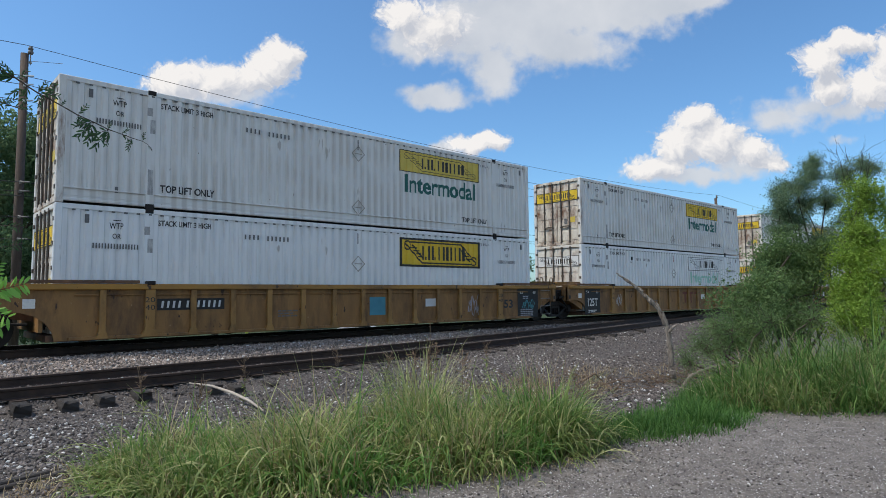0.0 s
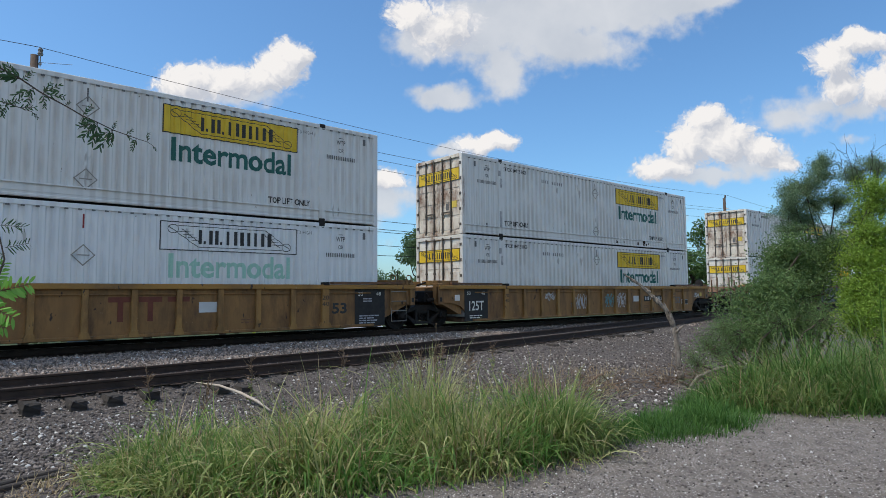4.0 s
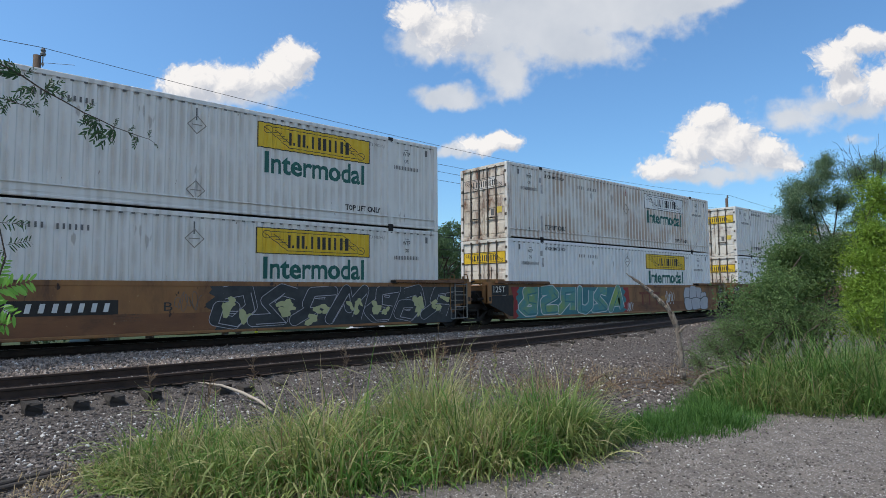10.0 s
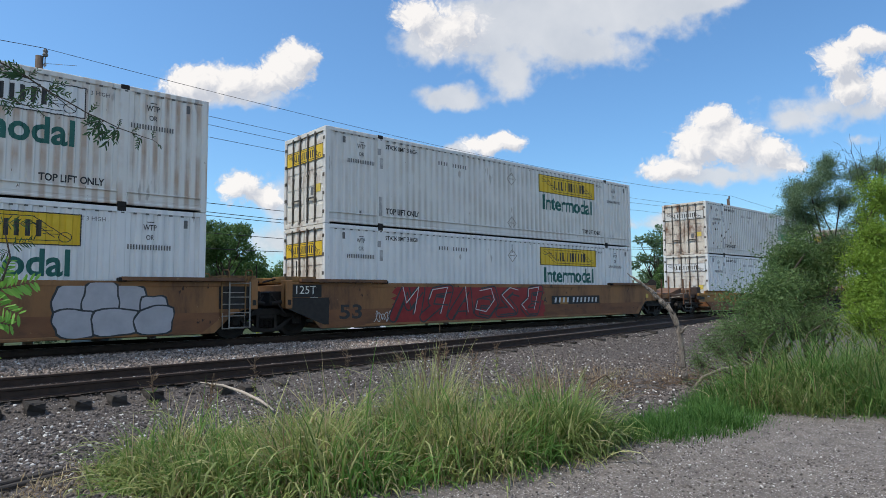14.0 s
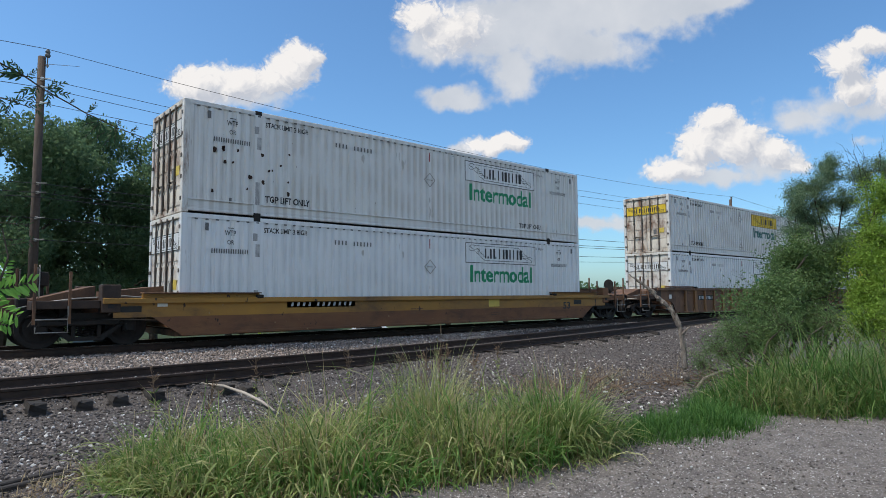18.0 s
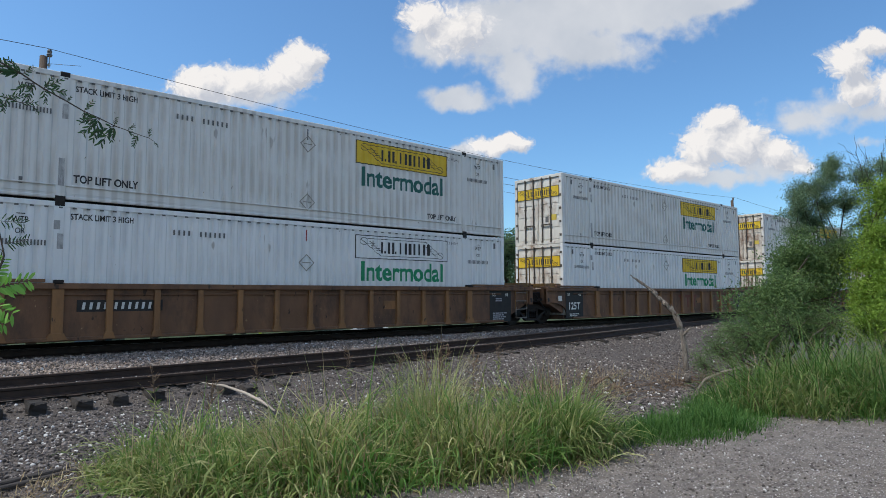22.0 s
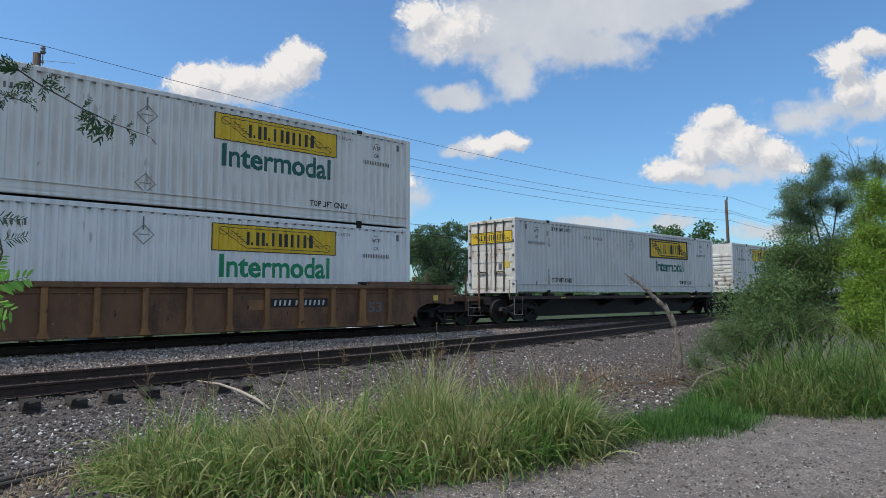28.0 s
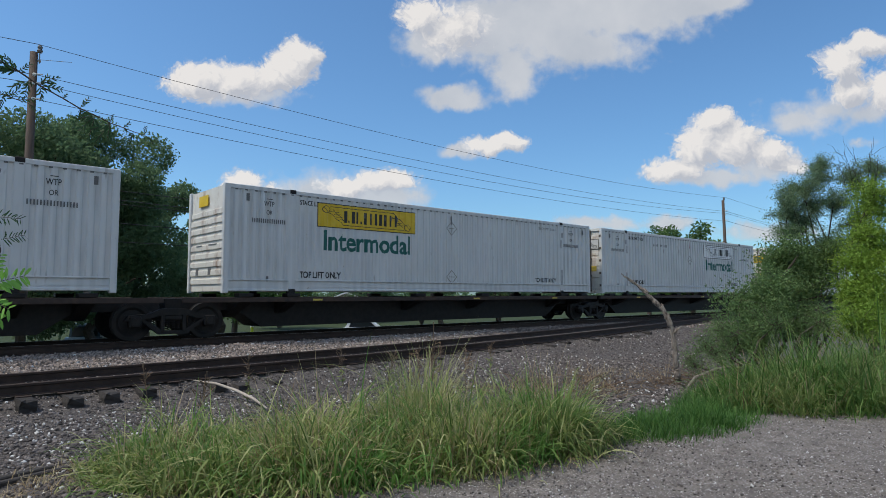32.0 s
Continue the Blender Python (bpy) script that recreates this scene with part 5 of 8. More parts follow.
def spine_car(left, right, near_gap, label):
    """A skeleton car: one deep centre sill with cross arms that carry a container by its corners."""
    ob = tagged(new("spine_car"), label, "railway car", "cars of the freight train")
    a, b = -HALF - near_gap[0], HALF + near_gap[1]
    part("centre_sill", Geo().prism([(a, 0.72), (a + 1.9, 0.70), (a + 2.6, 0.22), (b - 2.6, 0.22), (b - 1.9, 0.70), (b, 0.72), (b, 1.02), (a, 1.02)], "y", -0.55, 0.55), M["grime"], ob)
    part("side_walkway", Geo().box(a + 0.15, -1.40, 0.92, b - 0.15, -1.32, 1.05, 0.01).box(a + 0.15, 1.32, 0.92, b - 0.15, 1.40, 1.05, 0.01), M["grime_brown"], ob)
    for x in (-HALF + 0.6, -POST, -1.5, 1.5, POST, HALF - 0.6):
        part("cross_arm", Geo().prism([(-1.38, 0.93), (-0.3, 0.5), (0.3, 0.5), (1.38, 0.93), (1.38, 1.06), (-1.38, 1.06)], "x", x - 0.16, x + 0.16), M["grime"], ob)
        part("container_pad", Geo().box(x - 0.2, -1.42, 1.06, x + 0.2, -1.1, 1.155, 0.01).box(x - 0.2, 1.1, 1.06, x + 0.2, 1.42, 1.155, 0.01), M["grime"], ob)
    for u in (2.6, 9.0, 13.4):
        part("reflector", Geo().box(-HALF + u, -1.405, 0.95, -HALF + u + 0.3, -1.398, 1.0), M["yellow_pale"], ob, "yellow reflector strip")
    truck(ob, a + 0.05 if left == "joint" else -HALF + 0.55)
    if left != "joint":
        part("coupler", Geo().box(-HALF - 1.1, -0.1, 0.8, a + 0.1, 0.1, 0.98, 0.03), M["grime"], ob)
        part("sill_step", Geo().tube([(a + 0.3, -1.45, 1.0), (a + 0.3, -1.45, 0.36), (a + 0.75, -1.45, 0.36), (a + 0.75, -1.45, 1.0)], 0.016, 6), M["rod"], ob)
        part("hand_rail", Geo().tube([(a + 0.2, -1.3, 1.0), (a + 0.2, -1.3, 1.65), (a + 0.6, -1.3, 1.65), (a + 0.6, -1.3, 1.0)], 0.016, 6), M["rod"], ob)
    return ob

# ---------------------------------------------------------------- the train
# how far the train has rolled by each second, in metres
ROLLED = [-61.479, -54.681, -47.868, -41.044, -34.212, -27.375, -20.535, -13.692, -6.848, 0.000, 6.852, 13.709, 20.573, 27.448, 34.336, 41.240, 48.162, 55.107, 62.078, 69.077, 76.108, 83.174, 90.277, 97.419, 104.603, 111.830, 119.099, 126.413, 133.769, 141.167, 148.605, 156.078, 163.584]
TRAIN = []               # (thing, place along the train, height)


def stack(at, upper, lower):
    for (sign, ink, body, doors, label), z in ((lower, 0.335), (upper, 0.335 + HIGH + 0.012)):
        add_container(at, z, sign, ink, body, doors, label)


def add_container(at, z, sign, ink, body, doors, label, turned=False):
    ob, there = container(sign, ink, body, doors, turned)
    if there:
        ob = copy_thing(ob, Matrix())
    tagged(ob, label, "shipping container", "containers on the train")
    TRAIN.append((ob, at + HALF, z, 180 if turned else 0))


PLAIN = "white corrugated container with yellow sign and green lettering"
OUTLINE = "white corrugated container with outlined sign and green lettering"
stack(-58.73, ("pale", "teal", "white", "door_rusty", "white corrugated container with rusty door end, stacked on another"), ("thick", "", "white_clean", "door_clean", "bright white container with a large black-edged yellow sign"))
stack(-39.1, ("yellow", "teal", "white", "door_rusty", PLAIN + ", rusty doors"), ("white", "green_pale", "white_clean", "door_clean", "bright white container with an outlined sign and pale green lettering"))
stack(-19.3, ("yellow", "teal", "white", "door_rusty", PLAIN + ", rusty doors"), ("yellow", "teal", "white", "door_clean", PLAIN))
stack(4.38, ("yellow", "teal", "white", "door_rusty", PLAIN + ", rust-streaked doors"), ("yellow", "teal", "white", "door_clean", PLAIN))
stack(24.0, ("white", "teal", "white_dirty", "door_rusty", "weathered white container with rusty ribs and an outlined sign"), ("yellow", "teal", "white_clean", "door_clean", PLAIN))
stack(43.6, ("yellow", "teal", "white", "door_clean", PLAIN), ("yellow", "teal", "white_clean", "door_clean", PLAIN))
stack(67.23, ("white", "green", "white", "door_rusty", OUTLINE + ", rust spots"), ("white", "green", "white_clean", "door_clean", OUTLINE))
stack(90.83, ("yellow", "teal", "white", "door_rusty", PLAIN + ", rust-streaked doors"), ("white", "green", "white_clean", "door_clean", OUTLINE))
stack(110.43, ("yellow", "teal", "white", "door_clean", PLAIN), ("yellow", "green", "white_clean", "door_clean", PLAIN))
stack(130.12, ("yellow", "teal", "white", "door_rusty", PLAIN + ", rust-streaked doors"), ("yellow", "green", "white_clean", "door_clean", PLAIN))
add_container(151.35, 1.16, "thick", "teal", "white_grey", "door_clean", "white container with a black-edged yellow sign on a spine car")
add_container(170.0, 1.16, "yellow", "teal", "white_grey", "door_clean", "white container, ribbed nose leading, yellow sign", True)
add_container(187.05, 1.16, "white", "teal", "white_grey", "door_clean", OUTLINE + ", on spine car")
add_container(205.4, 1.16, "yellow", "teal", "white_grey", "door_clean", PLAIN + ", on spine car")

YELLOW_CAR = "yellow-brown ribbed steel well car, dirty, carrying two stacked containers"
BROWN_CAR = "smooth-sided brown well car covered in spray paint, carrying two containers"
DARK_CAR = "dark brown ribbed well car, weathered, carrying two stacked containers"
SPINE = "black skeleton spine car carrying one white container"
CARS = []
for at, style, left, right, label in (
    (-58.73, "ribbed", "coupler", "joint", YELLOW_CAR), (-39.1, "ribbed", "joint", "joint", YELLOW_CAR), (-19.3, "ribbed", "joint", "coupler", YELLOW_CAR),
    (4.38, "smooth", "coupler", "joint", BROWN_CAR), (24.0, "smooth", "joint", "joint", BROWN_CAR), (43.6, "smooth", "joint", "coupler", BROWN_CAR),
    (67.23, "low", "coupler", "coupler", "yellow and brown low-sided well car carrying two white containers"),
    (90.83, "ribbed_dark", "coupler", "joint", DARK_CAR), (110.43, "ribbed_dark", "joint", "joint", DARK_CAR), (130.12, "ribbed_dark", "joint", "coupler", DARK_CAR)):
    CARS.append(well_car(style, left, right, label))
    TRAIN.append((CARS[-1], at + HALF, 0, 0))
for at, left, gaps in ((151.35, "coupler", (0.55, 1.17)), (170.0, "joint", (1.17, 0.47)), (187.05, "joint", (0.45, 1.15)), (205.4, "joint", (1.15, 0.6))):
    CARS.append(spine_car(left, "joint", gaps, SPINE))
    TRAIN.append((CARS[-1], at + HALF, 0, 0))

# ---------------------------------------------------------------- painted panels, numbers and spray paint on the cars
def board(ob, u0, u1, z0, z1, mat, y=-1.466, name="painted_panel", label=""):
    """A thin painted field on the side that looks towards -y; u runs from the container's leading end."""
    return part(name, Geo().box(-HALF + u0, y - 0.002, z0, -HALF + u1, y + 0.004, z1), mat, ob, label)


def number_board(ob, u0, u1, z0, z1, y=-1.466):
    """Black field with white bars in place of the car's registration."""
    p = board(ob, u0, u1, z0, z1, M["black"], y, "number_board", "black number board with white marks")
    g, w, h = Geo(), u1 - u0, z1 - z0
    k = w / 13
    for i in range(11):
        x = -HALF + u0 + k * (0.7 + i * 1.05 + (0.5 if i > 3 else 0))
        g.prism([(x, z0 + h * 0.2), (x + k * 0.42, z0 + h * 0.2), (x + k * 0.58, z0 + h * 0.8), (x + k * 0.16, z0 + h * 0.8)], "y", y - 0.005, y - 0.001)
    part("number_print", g, M["spray_white"], p)


def side_words(ob, words, size, mat, u, z, width=None, y=-1.470, bold=0.0):
    lettering(words, size, mat, ob, -HALF + u, y, z, -1, width, bold)


def scribble(ob, u0, u1, z0, z1, mat, seed, y=-1.470, thick=0.018, loops=7):
    """A quick spray-can tag: one wandering line."""
    rng = random.Random(seed)
    pts, n = [], loops * 9
    ph = rng.uniform(0, 6)
    for i in range(n):
        t = i / (n - 1)
        x = u0 + (u1 - u0) * (0.08 + 0.84 * t) + (u1 - u0) * 0.07 * math.sin(t * loops * 6.28 + ph)
        z = (z0 + z1) / 2 + (z1 - z0) * (0.36 * math.sin(t * loops * 5.1 + ph * 2) + 0.14 * math.sin(t * 23 + ph))
        pts.append((-HALF + x, z))
    g = Geo()
    for (x0, za), (x1, zb) in zip(pts, pts[1:]):
        dx, dz = x1 - x0, zb - za
        k = math.hypot(dx, dz) or 1
        ox, oz = -dz / k * thick / 2, dx / k * thick / 2
        g.add([(x0 - ox, y, za - oz), (x1 - ox, y, zb - oz), (x1 + ox, y, zb + oz), (x0 + ox, y, za + oz)], [(0, 1, 2, 3)])
    return part("spray_tag", g, mat, ob, "scrawled spray-paint tag")


def blob(cx, cz, rx, rz, rng, n=26, wob=0.22, turn=0.0):
    """A puffy closed outline."""
    a2, a3, a5 = rng.uniform(0, 6.28), rng.uniform(0, 6.28), rng.uniform(0, 6.28)
    out = []
    for i in range(n):
        a = i * math.tau / n
        k = 1 + wob * (0.6 * math.sin(2 * a + a2) + 0.5 * math.sin(3 * a + a3) + 0.25 * math.sin(5 * a + a5))
        sq = 1 / max(abs(math.cos(a)), abs(math.sin(a))) ** 0.55
        x, z = rx * k * sq * math.cos(a), rz * k * sq * math.sin(a)
        out.append((cx + x * math.cos(turn) - z * math.sin(turn), cz + x * math.sin(turn) * 0.4 + z))
    return out


# letter forms as strokes in a unit square
FORMS = {
    "snake": [[(0.95, 0.86), (0.35, 0.95), (0.08, 0.72), (0.82, 0.42), (0.72, 0.10), (0.05, 0.08)]],
    "cup": [[(0.10, 0.96), (0.10, 0.25), (0.40, 0.06), (0.80, 0.15), (0.86, 0.96)]],
    "double": [[(0.15, 0.05), (0.15, 0.95), (0.70, 0.85), (0.60, 0.55), (0.20, 0.50)], [(0.60, 0.50), (0.88, 0.25), (0.60, 0.05), (0.15, 0.05)]],
    "tent": [[(0.05, 0.05), (0.45, 0.95), (0.92, 0.05)], [(0.25, 0.35), (0.70, 0.35)]],
    "leg": [[(0.12, 0.05), (0.12, 0.95), (0.75, 0.88), (0.75, 0.55), (0.15, 0.50)], [(0.40, 0.50), (0.92, 0.05)]],
    "peaks": [[(0.05, 0.05), (0.20, 0.95), (0.50, 0.40), (0.80, 0.95), (0.97, 0.05)]],
    "hook": [[(0.92, 0.85), (0.40, 0.95), (0.08, 0.50), (0.35, 0.05), (0.88, 0.15), (0.88, 0.45), (0.50, 0.45)]],
    "bend": [[(0.10, 0.85), (0.60, 0.95), (0.88, 0.65), (0.15, 0.12), (0.97, 0.08)]],
}


def thick_line(g, pts, t, y, lo, hi):
    """A painted stroke with round joints, each piece a hair over the last one."""
    for k, ((x0, z0), (x1, z1)) in enumerate(zip(pts, pts[1:])):
        dx, dz = x1 - x0, z1 - z0
        q = math.hypot(dx, dz) or 1
        ox, oz = -dz / q * t / 2, dx / q * t / 2
        yy = y - 0.00012 * k
        g.add([(a, yy, min(max(b, lo), hi)) for a, b in ((x0 - ox, z0 - oz), (x1 - ox, z1 - oz), (x1 + ox, z1 + oz), (x0 + ox, z0 + oz))], [(0, 1, 2, 3)])
        g.add([(x1 + math.cos(j * math.tau / 12) * t / 2, yy - 0.00006, min(max(z1 + math.sin(j * math.tau / 12) * t / 2, lo), hi)) for j in range(12)], [tuple(range(12))])


def graffiti(ob, u0, u1, z0, z1, forms, fill, edge, ground, seed, label, thick=0.30, rim=0.05, slant=0.12, shine=None, shade=None, heavy=0.034, patches=None, y=-1.468):
    """A spray-painted piece: a ragged ground colour, wide overlapping letters of thick strokes with a rim, glints and shadow lines."""
    rng = random.Random(seed)
    lo, hi = z0 + 0.005, z1 - 0.005
    n = 14
    edge_l = [(-HALF + u0 + rng.uniform(-0.22, 0.12), lo + (hi - lo) * k / n) for k in range(n + 1)]
    edge_r = [(-HALF + u1 + rng.uniform(-0.12, 0.22), hi - (hi - lo) * k / n) for k in range(n + 1)]
    root = part("graffiti", Geo().prism(edge_l + edge_r, "y", y - 0.001, y + 0.003), M[ground], ob, label)
    w = (u1 - u0) / len(forms)
    rims, fills, lines, darks, spots = Geo(), Geo(), Geo(), Geo(), Geo()
    for i, form in enumerate(forms):
        x0, wide = -HALF + u0 + w * (i - 0.06), w * 1.10
        zb, tall = lo + 0.02 + rng.uniform(0, 0.06), (hi - lo) * rng.uniform(0.9, 1.0)
        yy = y - 0.004 - 0.0045 * (i % 2)
        for stroke in FORMS[form]:
            pts = [(x0 + wide * (0.10 + 0.80 * (1 - a)) + slant * (b - 0.5) + rng.gauss(0, 0.012), zb + tall * (0.12 + 0.76 * b) + rng.gauss(0, 0.012)) for a, b in stroke]
            thick_line(rims, pts, thick + 2 * rim, yy, lo, hi)
            thick_line(fills, pts, thick, yy - 0.002, lo, hi)
            if shine:
                thick_line(lines, [(a - thick * 0.36, b + thick * 0.30) for a, b in pts[:-1]], 0.028, yy - 0.0036, lo, hi)
            if shade:
                thick_line(darks, [(a + thick * 0.30, b - thick * 0.33) for a, b in pts[1:]], heavy, yy - 0.0034, lo, hi)
        for k in range(3 if patches else 0):
            spot = blob(x0 + wide * rng.uniform(0.2, 0.8), zb + tall * rng.uniform(0.15, 0.62), wide * rng.uniform(0.07, 0.17), tall * rng.uniform(0.05, 0.15), rng, 16, 0.5, rng.uniform(-0.6, 0.6))
            spots.add([(a, yy - 0.0042 - 0.0002 * k, min(max(b, lo), hi)) for a, b in spot], [tuple(range(16))])
    if patches:
        part("letter_patch", spots, M[patches], root)
    part("letter_rim", rims, M[edge], root)
    part("letter_fill", fills, M[fill], root)
    if shine:
        part("letter_glint", lines, M[shine], root)
    if shade:
        part("letter_shadow", darks, M[shade], root)
    return root


def bubbles(ob, u0, u1, z0, z1, fill, edge, seed, label, y=-1.468):
    """Bubble letters: swollen pale shapes, each with a dark rim, the upper ones tapering."""
    rng = random.Random(seed)
    root, w, h = None, u1 - u0, z1 - z0
    lo, hi = z0 + 0.005, z1 - 0.005
    for k, (fx, fz, rx, rz) in enumerate(((0.12, 0.66, 0.15, 0.36), (0.62, 0.64, 0.15, 0.38), (0.36, 0.70, 0.17, 0.34), (0.83, 0.52, 0.13, 0.26), (0.16, 0.26, 0.20, 0.27), (0.50, 0.27, 0.22, 0.28), (0.84, 0.28, 0.19, 0.29))):
        cx, cz = -HALF + u0 + fx * w, z0 + fz * h
        shape = blob(cx, cz, rx * w, rz * h, rng, 26, 0.10)
        yy = y - 0.002 - k * 0.003
        for m, name, grow, dy in ((edge, "bubble_rim", 1.0, 0.0), (fill, "bubble_fill", 0.0, 0.0015)):
            pts = [(x - (1 - grow) * 0.035 * (1 if x > cx else -1) * min(1, abs(x - cx) / 0.1), z - (1 - grow) * 0.035 * (1 if z > cz else -1) * min(1, abs(z - cz) / 0.1)) for x, z in shape]
            q = part("graffiti" if root is None else name, Geo().add([(x, yy - dy, min(max(z, lo), hi)) for x, z in pts], [tuple(range(26))]), M[m], root or ob, label if root is None else "")
            root = root or q


def stencil_block(ob, u, z, w, h, mat, seed, y=-1.468):
    """Faint small stencilled data as rows of short bars."""
    rng = random.Random(seed)
    g = Geo()
    rows = max(1, int(h / 0.07))
    for r in range(rows):
        x = -HALF + u
        while x < -HALF + u + w * rng.uniform(0.7, 1.0):
            k = rng.uniform(0.05, 0.16)
            g.box(x, y - 0.001, z + r * 0.07, x + k, y + 0.001, z + r * 0.07 + 0.035)
            x += k + 0.03
    part("stencilled_data", g, mat, ob)


def end_panel(ob, u0, u1, words, size, width, z):
    """Black end field with white lettering."""
    p = board(ob, u0, u1, 0.19, 1.30, M["black"], -1.466, "end_panel", "black end panel with white lettering")
    if words:
        side_words(p, words, size, M["letter_white"], u0 + 0.22, z, width, -1.472, 0.008)
        stencil_block(p, u0 + 0.25, 0.28, (u1 - u0) * 0.6, 0.15, M["letter_white"], 5, -1.470)
    else:
        stencil_block(p, u0 + 0.16, 0.27, (u1 - u0) * 0.62, 0.3, M["spray_grey"], 6, -1.470)
        stencil_block(p, u0 + 0.30, 0.92, (u1 - u0) * 0.3, 0.15, M["spray_grey"], 8, -1.470)
    side_words(p, "53", 0.16, M["letter_white"], u0 + 0.12, 1.1, 0.17, -1.472)
    side_words(p, "48", 0.16, M["letter_white"], u1 - 0.32, 1.1, 0.17, -1.472)


dark = M["car_dark"]
for k, car in enumerate(CARS[:10]):
    stencil_block(car, 5.3 + k * 0.3, 0.55, 0.6, 0.22, M["ink_faded"] if k < 3 else dark, 10 + k)
    stencil_block(car, 11.9 - k * 0.2, 0.42, 0.5, 0.2, dark, 30 + k)
    board(car, 10.6, 11.15, 0.72, 0.98, M["car_chord"] if 2 < k < 6 else M["yellow_pale"] if k == 6 else M["spray_white"] if k < 3 else M["car_brown"], -1.4665, "sticker", "faded rectangular sticker")
    board(car, -0.55, -0.32, 0.9, 1.1, M["letter_white"], -1.4665, "sticker", "small white sticker")

a, b, c = CARS[0:3]
number_board(a, 2.15, 3.8, 0.80, 1.08)
end_panel(a, 15.2, 16.4, "", 0.3, 0.4, 0.62)
scribble(a, 15.4, 16.2, 0.5, 0.9, M["spray_cyan"], 3, -1.475)
board(a, 8.35, 8.95, 0.5, 1.05, M["spray_blue"], -1.4665, "sticker", "faded blue patch")
scribble(a, 12.5, 13.2, 0.35, 1.1, M["spray_grey"], 4, -1.4705)
end_panel(b, -0.1, 1.05, "125T", 0.46, 0.72, 0.56)
scribble(b, 2.3, 2.8, 0.5, 1.05, M["spray_white"], 7, -1.4705)
end_panel(b, 15.2, 16.3, "", 0.3, 0.4, 0.62)
end_panel(c, -0.1, 1.05, "125T", 0.46, 0.72, 0.56)
scribble(c, 4.2, 4.9, 0.85, 1.2, M["spray_white"], 8, -1.4705, 0.03)
scribble(c, 6.2, 7.0, 0.45, 1.1, M["spray_white"], 9, -1.4705, 0.022, 9)
scribble(c, 8.3, 9.0, 0.5, 1.1, M["spray_cyan"], 11, -1.4705, 0.022, 9)
scribble(c, 9.25, 9.95, 0.45, 1.15, M["spray_white"], 12, -1.4705, 0.022, 9)
number_board(c, 11.5, 13.2, 0.72, 0.98)
side_words(c, "53", 0.42, M["ink_faded"], 14.42, 0.6, 0.5, -1.470, 0.012)
scribble(c, 16.3, 17.0, 0.85, 1.1, M["spray_white"], 14, -1.4705, 0.03)
for q in (a, b, c):
    for u in (1.98, 14.17):
        side_words(q, "20", 0.17, M["ink"], u - 0.12, 1.0, 0.22, -1.556)
        side_words(q, "40", 0.17, M["ink"], u - 0.12, 0.82, 0.22, -1.556)

for q in CARS[0:2]:
    side_words(q, "53", 0.42, M["ink"], 14.42, 0.6, 0.5, -1.470, 0.012)
for u in (8.75, 9.4, 10.05):
    board(CARS[1], u, u + 0.12, 0.55, 1.0, M["brand_red"], -1.467, "painted_bar", "faded dark red painted mark")
    board(CARS[1], u - 0.2, u + 0.32, 1.0, 1.12, M["brand_red"], -1.467, "painted_bar", "faded dark red painted mark")


def data_plate(ob, x, z, w, h, y):
    """A black data plate in a white frame."""
    p = part("data_plate", Geo().box(x, y - 0.002, z, x + w, y + 0.004, z + h), M["letter_white"], ob, "black data plate in a white frame")
    for k in (0, 1):
        part("plate_field", Geo().box(x + 0.02 + k * w / 2, y - 0.005, z + 0.02, x + w / 2 - 0.008 + k * w / 2, y, z + h - 0.02), M["black"], p)


data_plate(CARS[2], -HALF + 15.05, 0.52, 0.62, 0.26, -1.467)
data_plate(CARS[5], HALF + 1.38, 0.98, 0.34, 0.18, -1.506)
board(CARS[5], LONG + 1.38, LONG + 1.72, 1.20, 1.40, M["car_chord"], -1.506, "sticker", "yellow painted square")
for q in (CARS[2], CARS[5], CARS[9]):
    board(q, LONG + 0.85, LONG + 1.05, 0.92, 1.10, M["yellow_pale"], -1.4665, "sticker", "small cream data sticker")

a, b, c = CARS[3:6]
side_words(a, "53", 0.58, M["ink"], 0.0, 0.45, 0.76, -1.470, 0.012)
number_board(a, 3.2, 6.3, 0.72, 1.05)
side_words(a, "B", 0.3, M["ink"], 7.3, 0.78, 0.2)
scribble(a, 0.4, 2.0, 1.0, 1.3, M["ink_faded"], 15, -1.4705, 0.012)
scribble(a, 7.5, 8.2, 0.75, 1.25, M["ink_faded"], 16, -1.4705, 0.012)
graffiti(a, 8.5, 16.6, 0.2, 1.48, ("hook", "bend", "leg", "peaks", "double", "hook", "leg"), "spray_black", "spray_grey", "spray_black", 17, "large black spray-painted letters with pale yellow fills and grey edges", 0.30, 0.016, 0.45, None, "spray_grey", 0.02, "spray_pale")
graffiti(b, 0.35, 7.4, 0.2, 1.48, ("double", "snake", "leg", "cup", "bend", "tent"), "spray_fade", "spray_white", "spray_teal", 18, "large teal and green spray-painted letters on a red ground", 0.34, 0.034, 0.1, None, "spray_teal", 0.05)
for u0, u1 in ((-0.1, 0.5), (7.2, 7.75)):
    part("graffiti_edge", Geo().prism([(-HALF + u0 + 0.15, 0.21), (-HALF + u1 - 0.1, 0.21), (-HALF + u1 + 0.1, 0.8), (-HALF + u1, 1.47), (-HALF + u0, 1.47), (-HALF + u0 + 0.2, 0.9)], "y", -1.4672, -1.464), M["spray_red"], b, "red sprayed border")
for i, (u, w) in enumerate(((8.9, 0.12), (9.5, 0.12), (10.15, 0.12))):
    board(b, u, u + w, 0.55, 1.05, M["brand_red"], -1.467, "painted_bar", "faded dark red painted mark")
    board(b, u - 0.2, u + w + 0.2, 1.05, 1.17, M["brand_red"], -1.467, "painted_bar", "faded dark red painted mark")
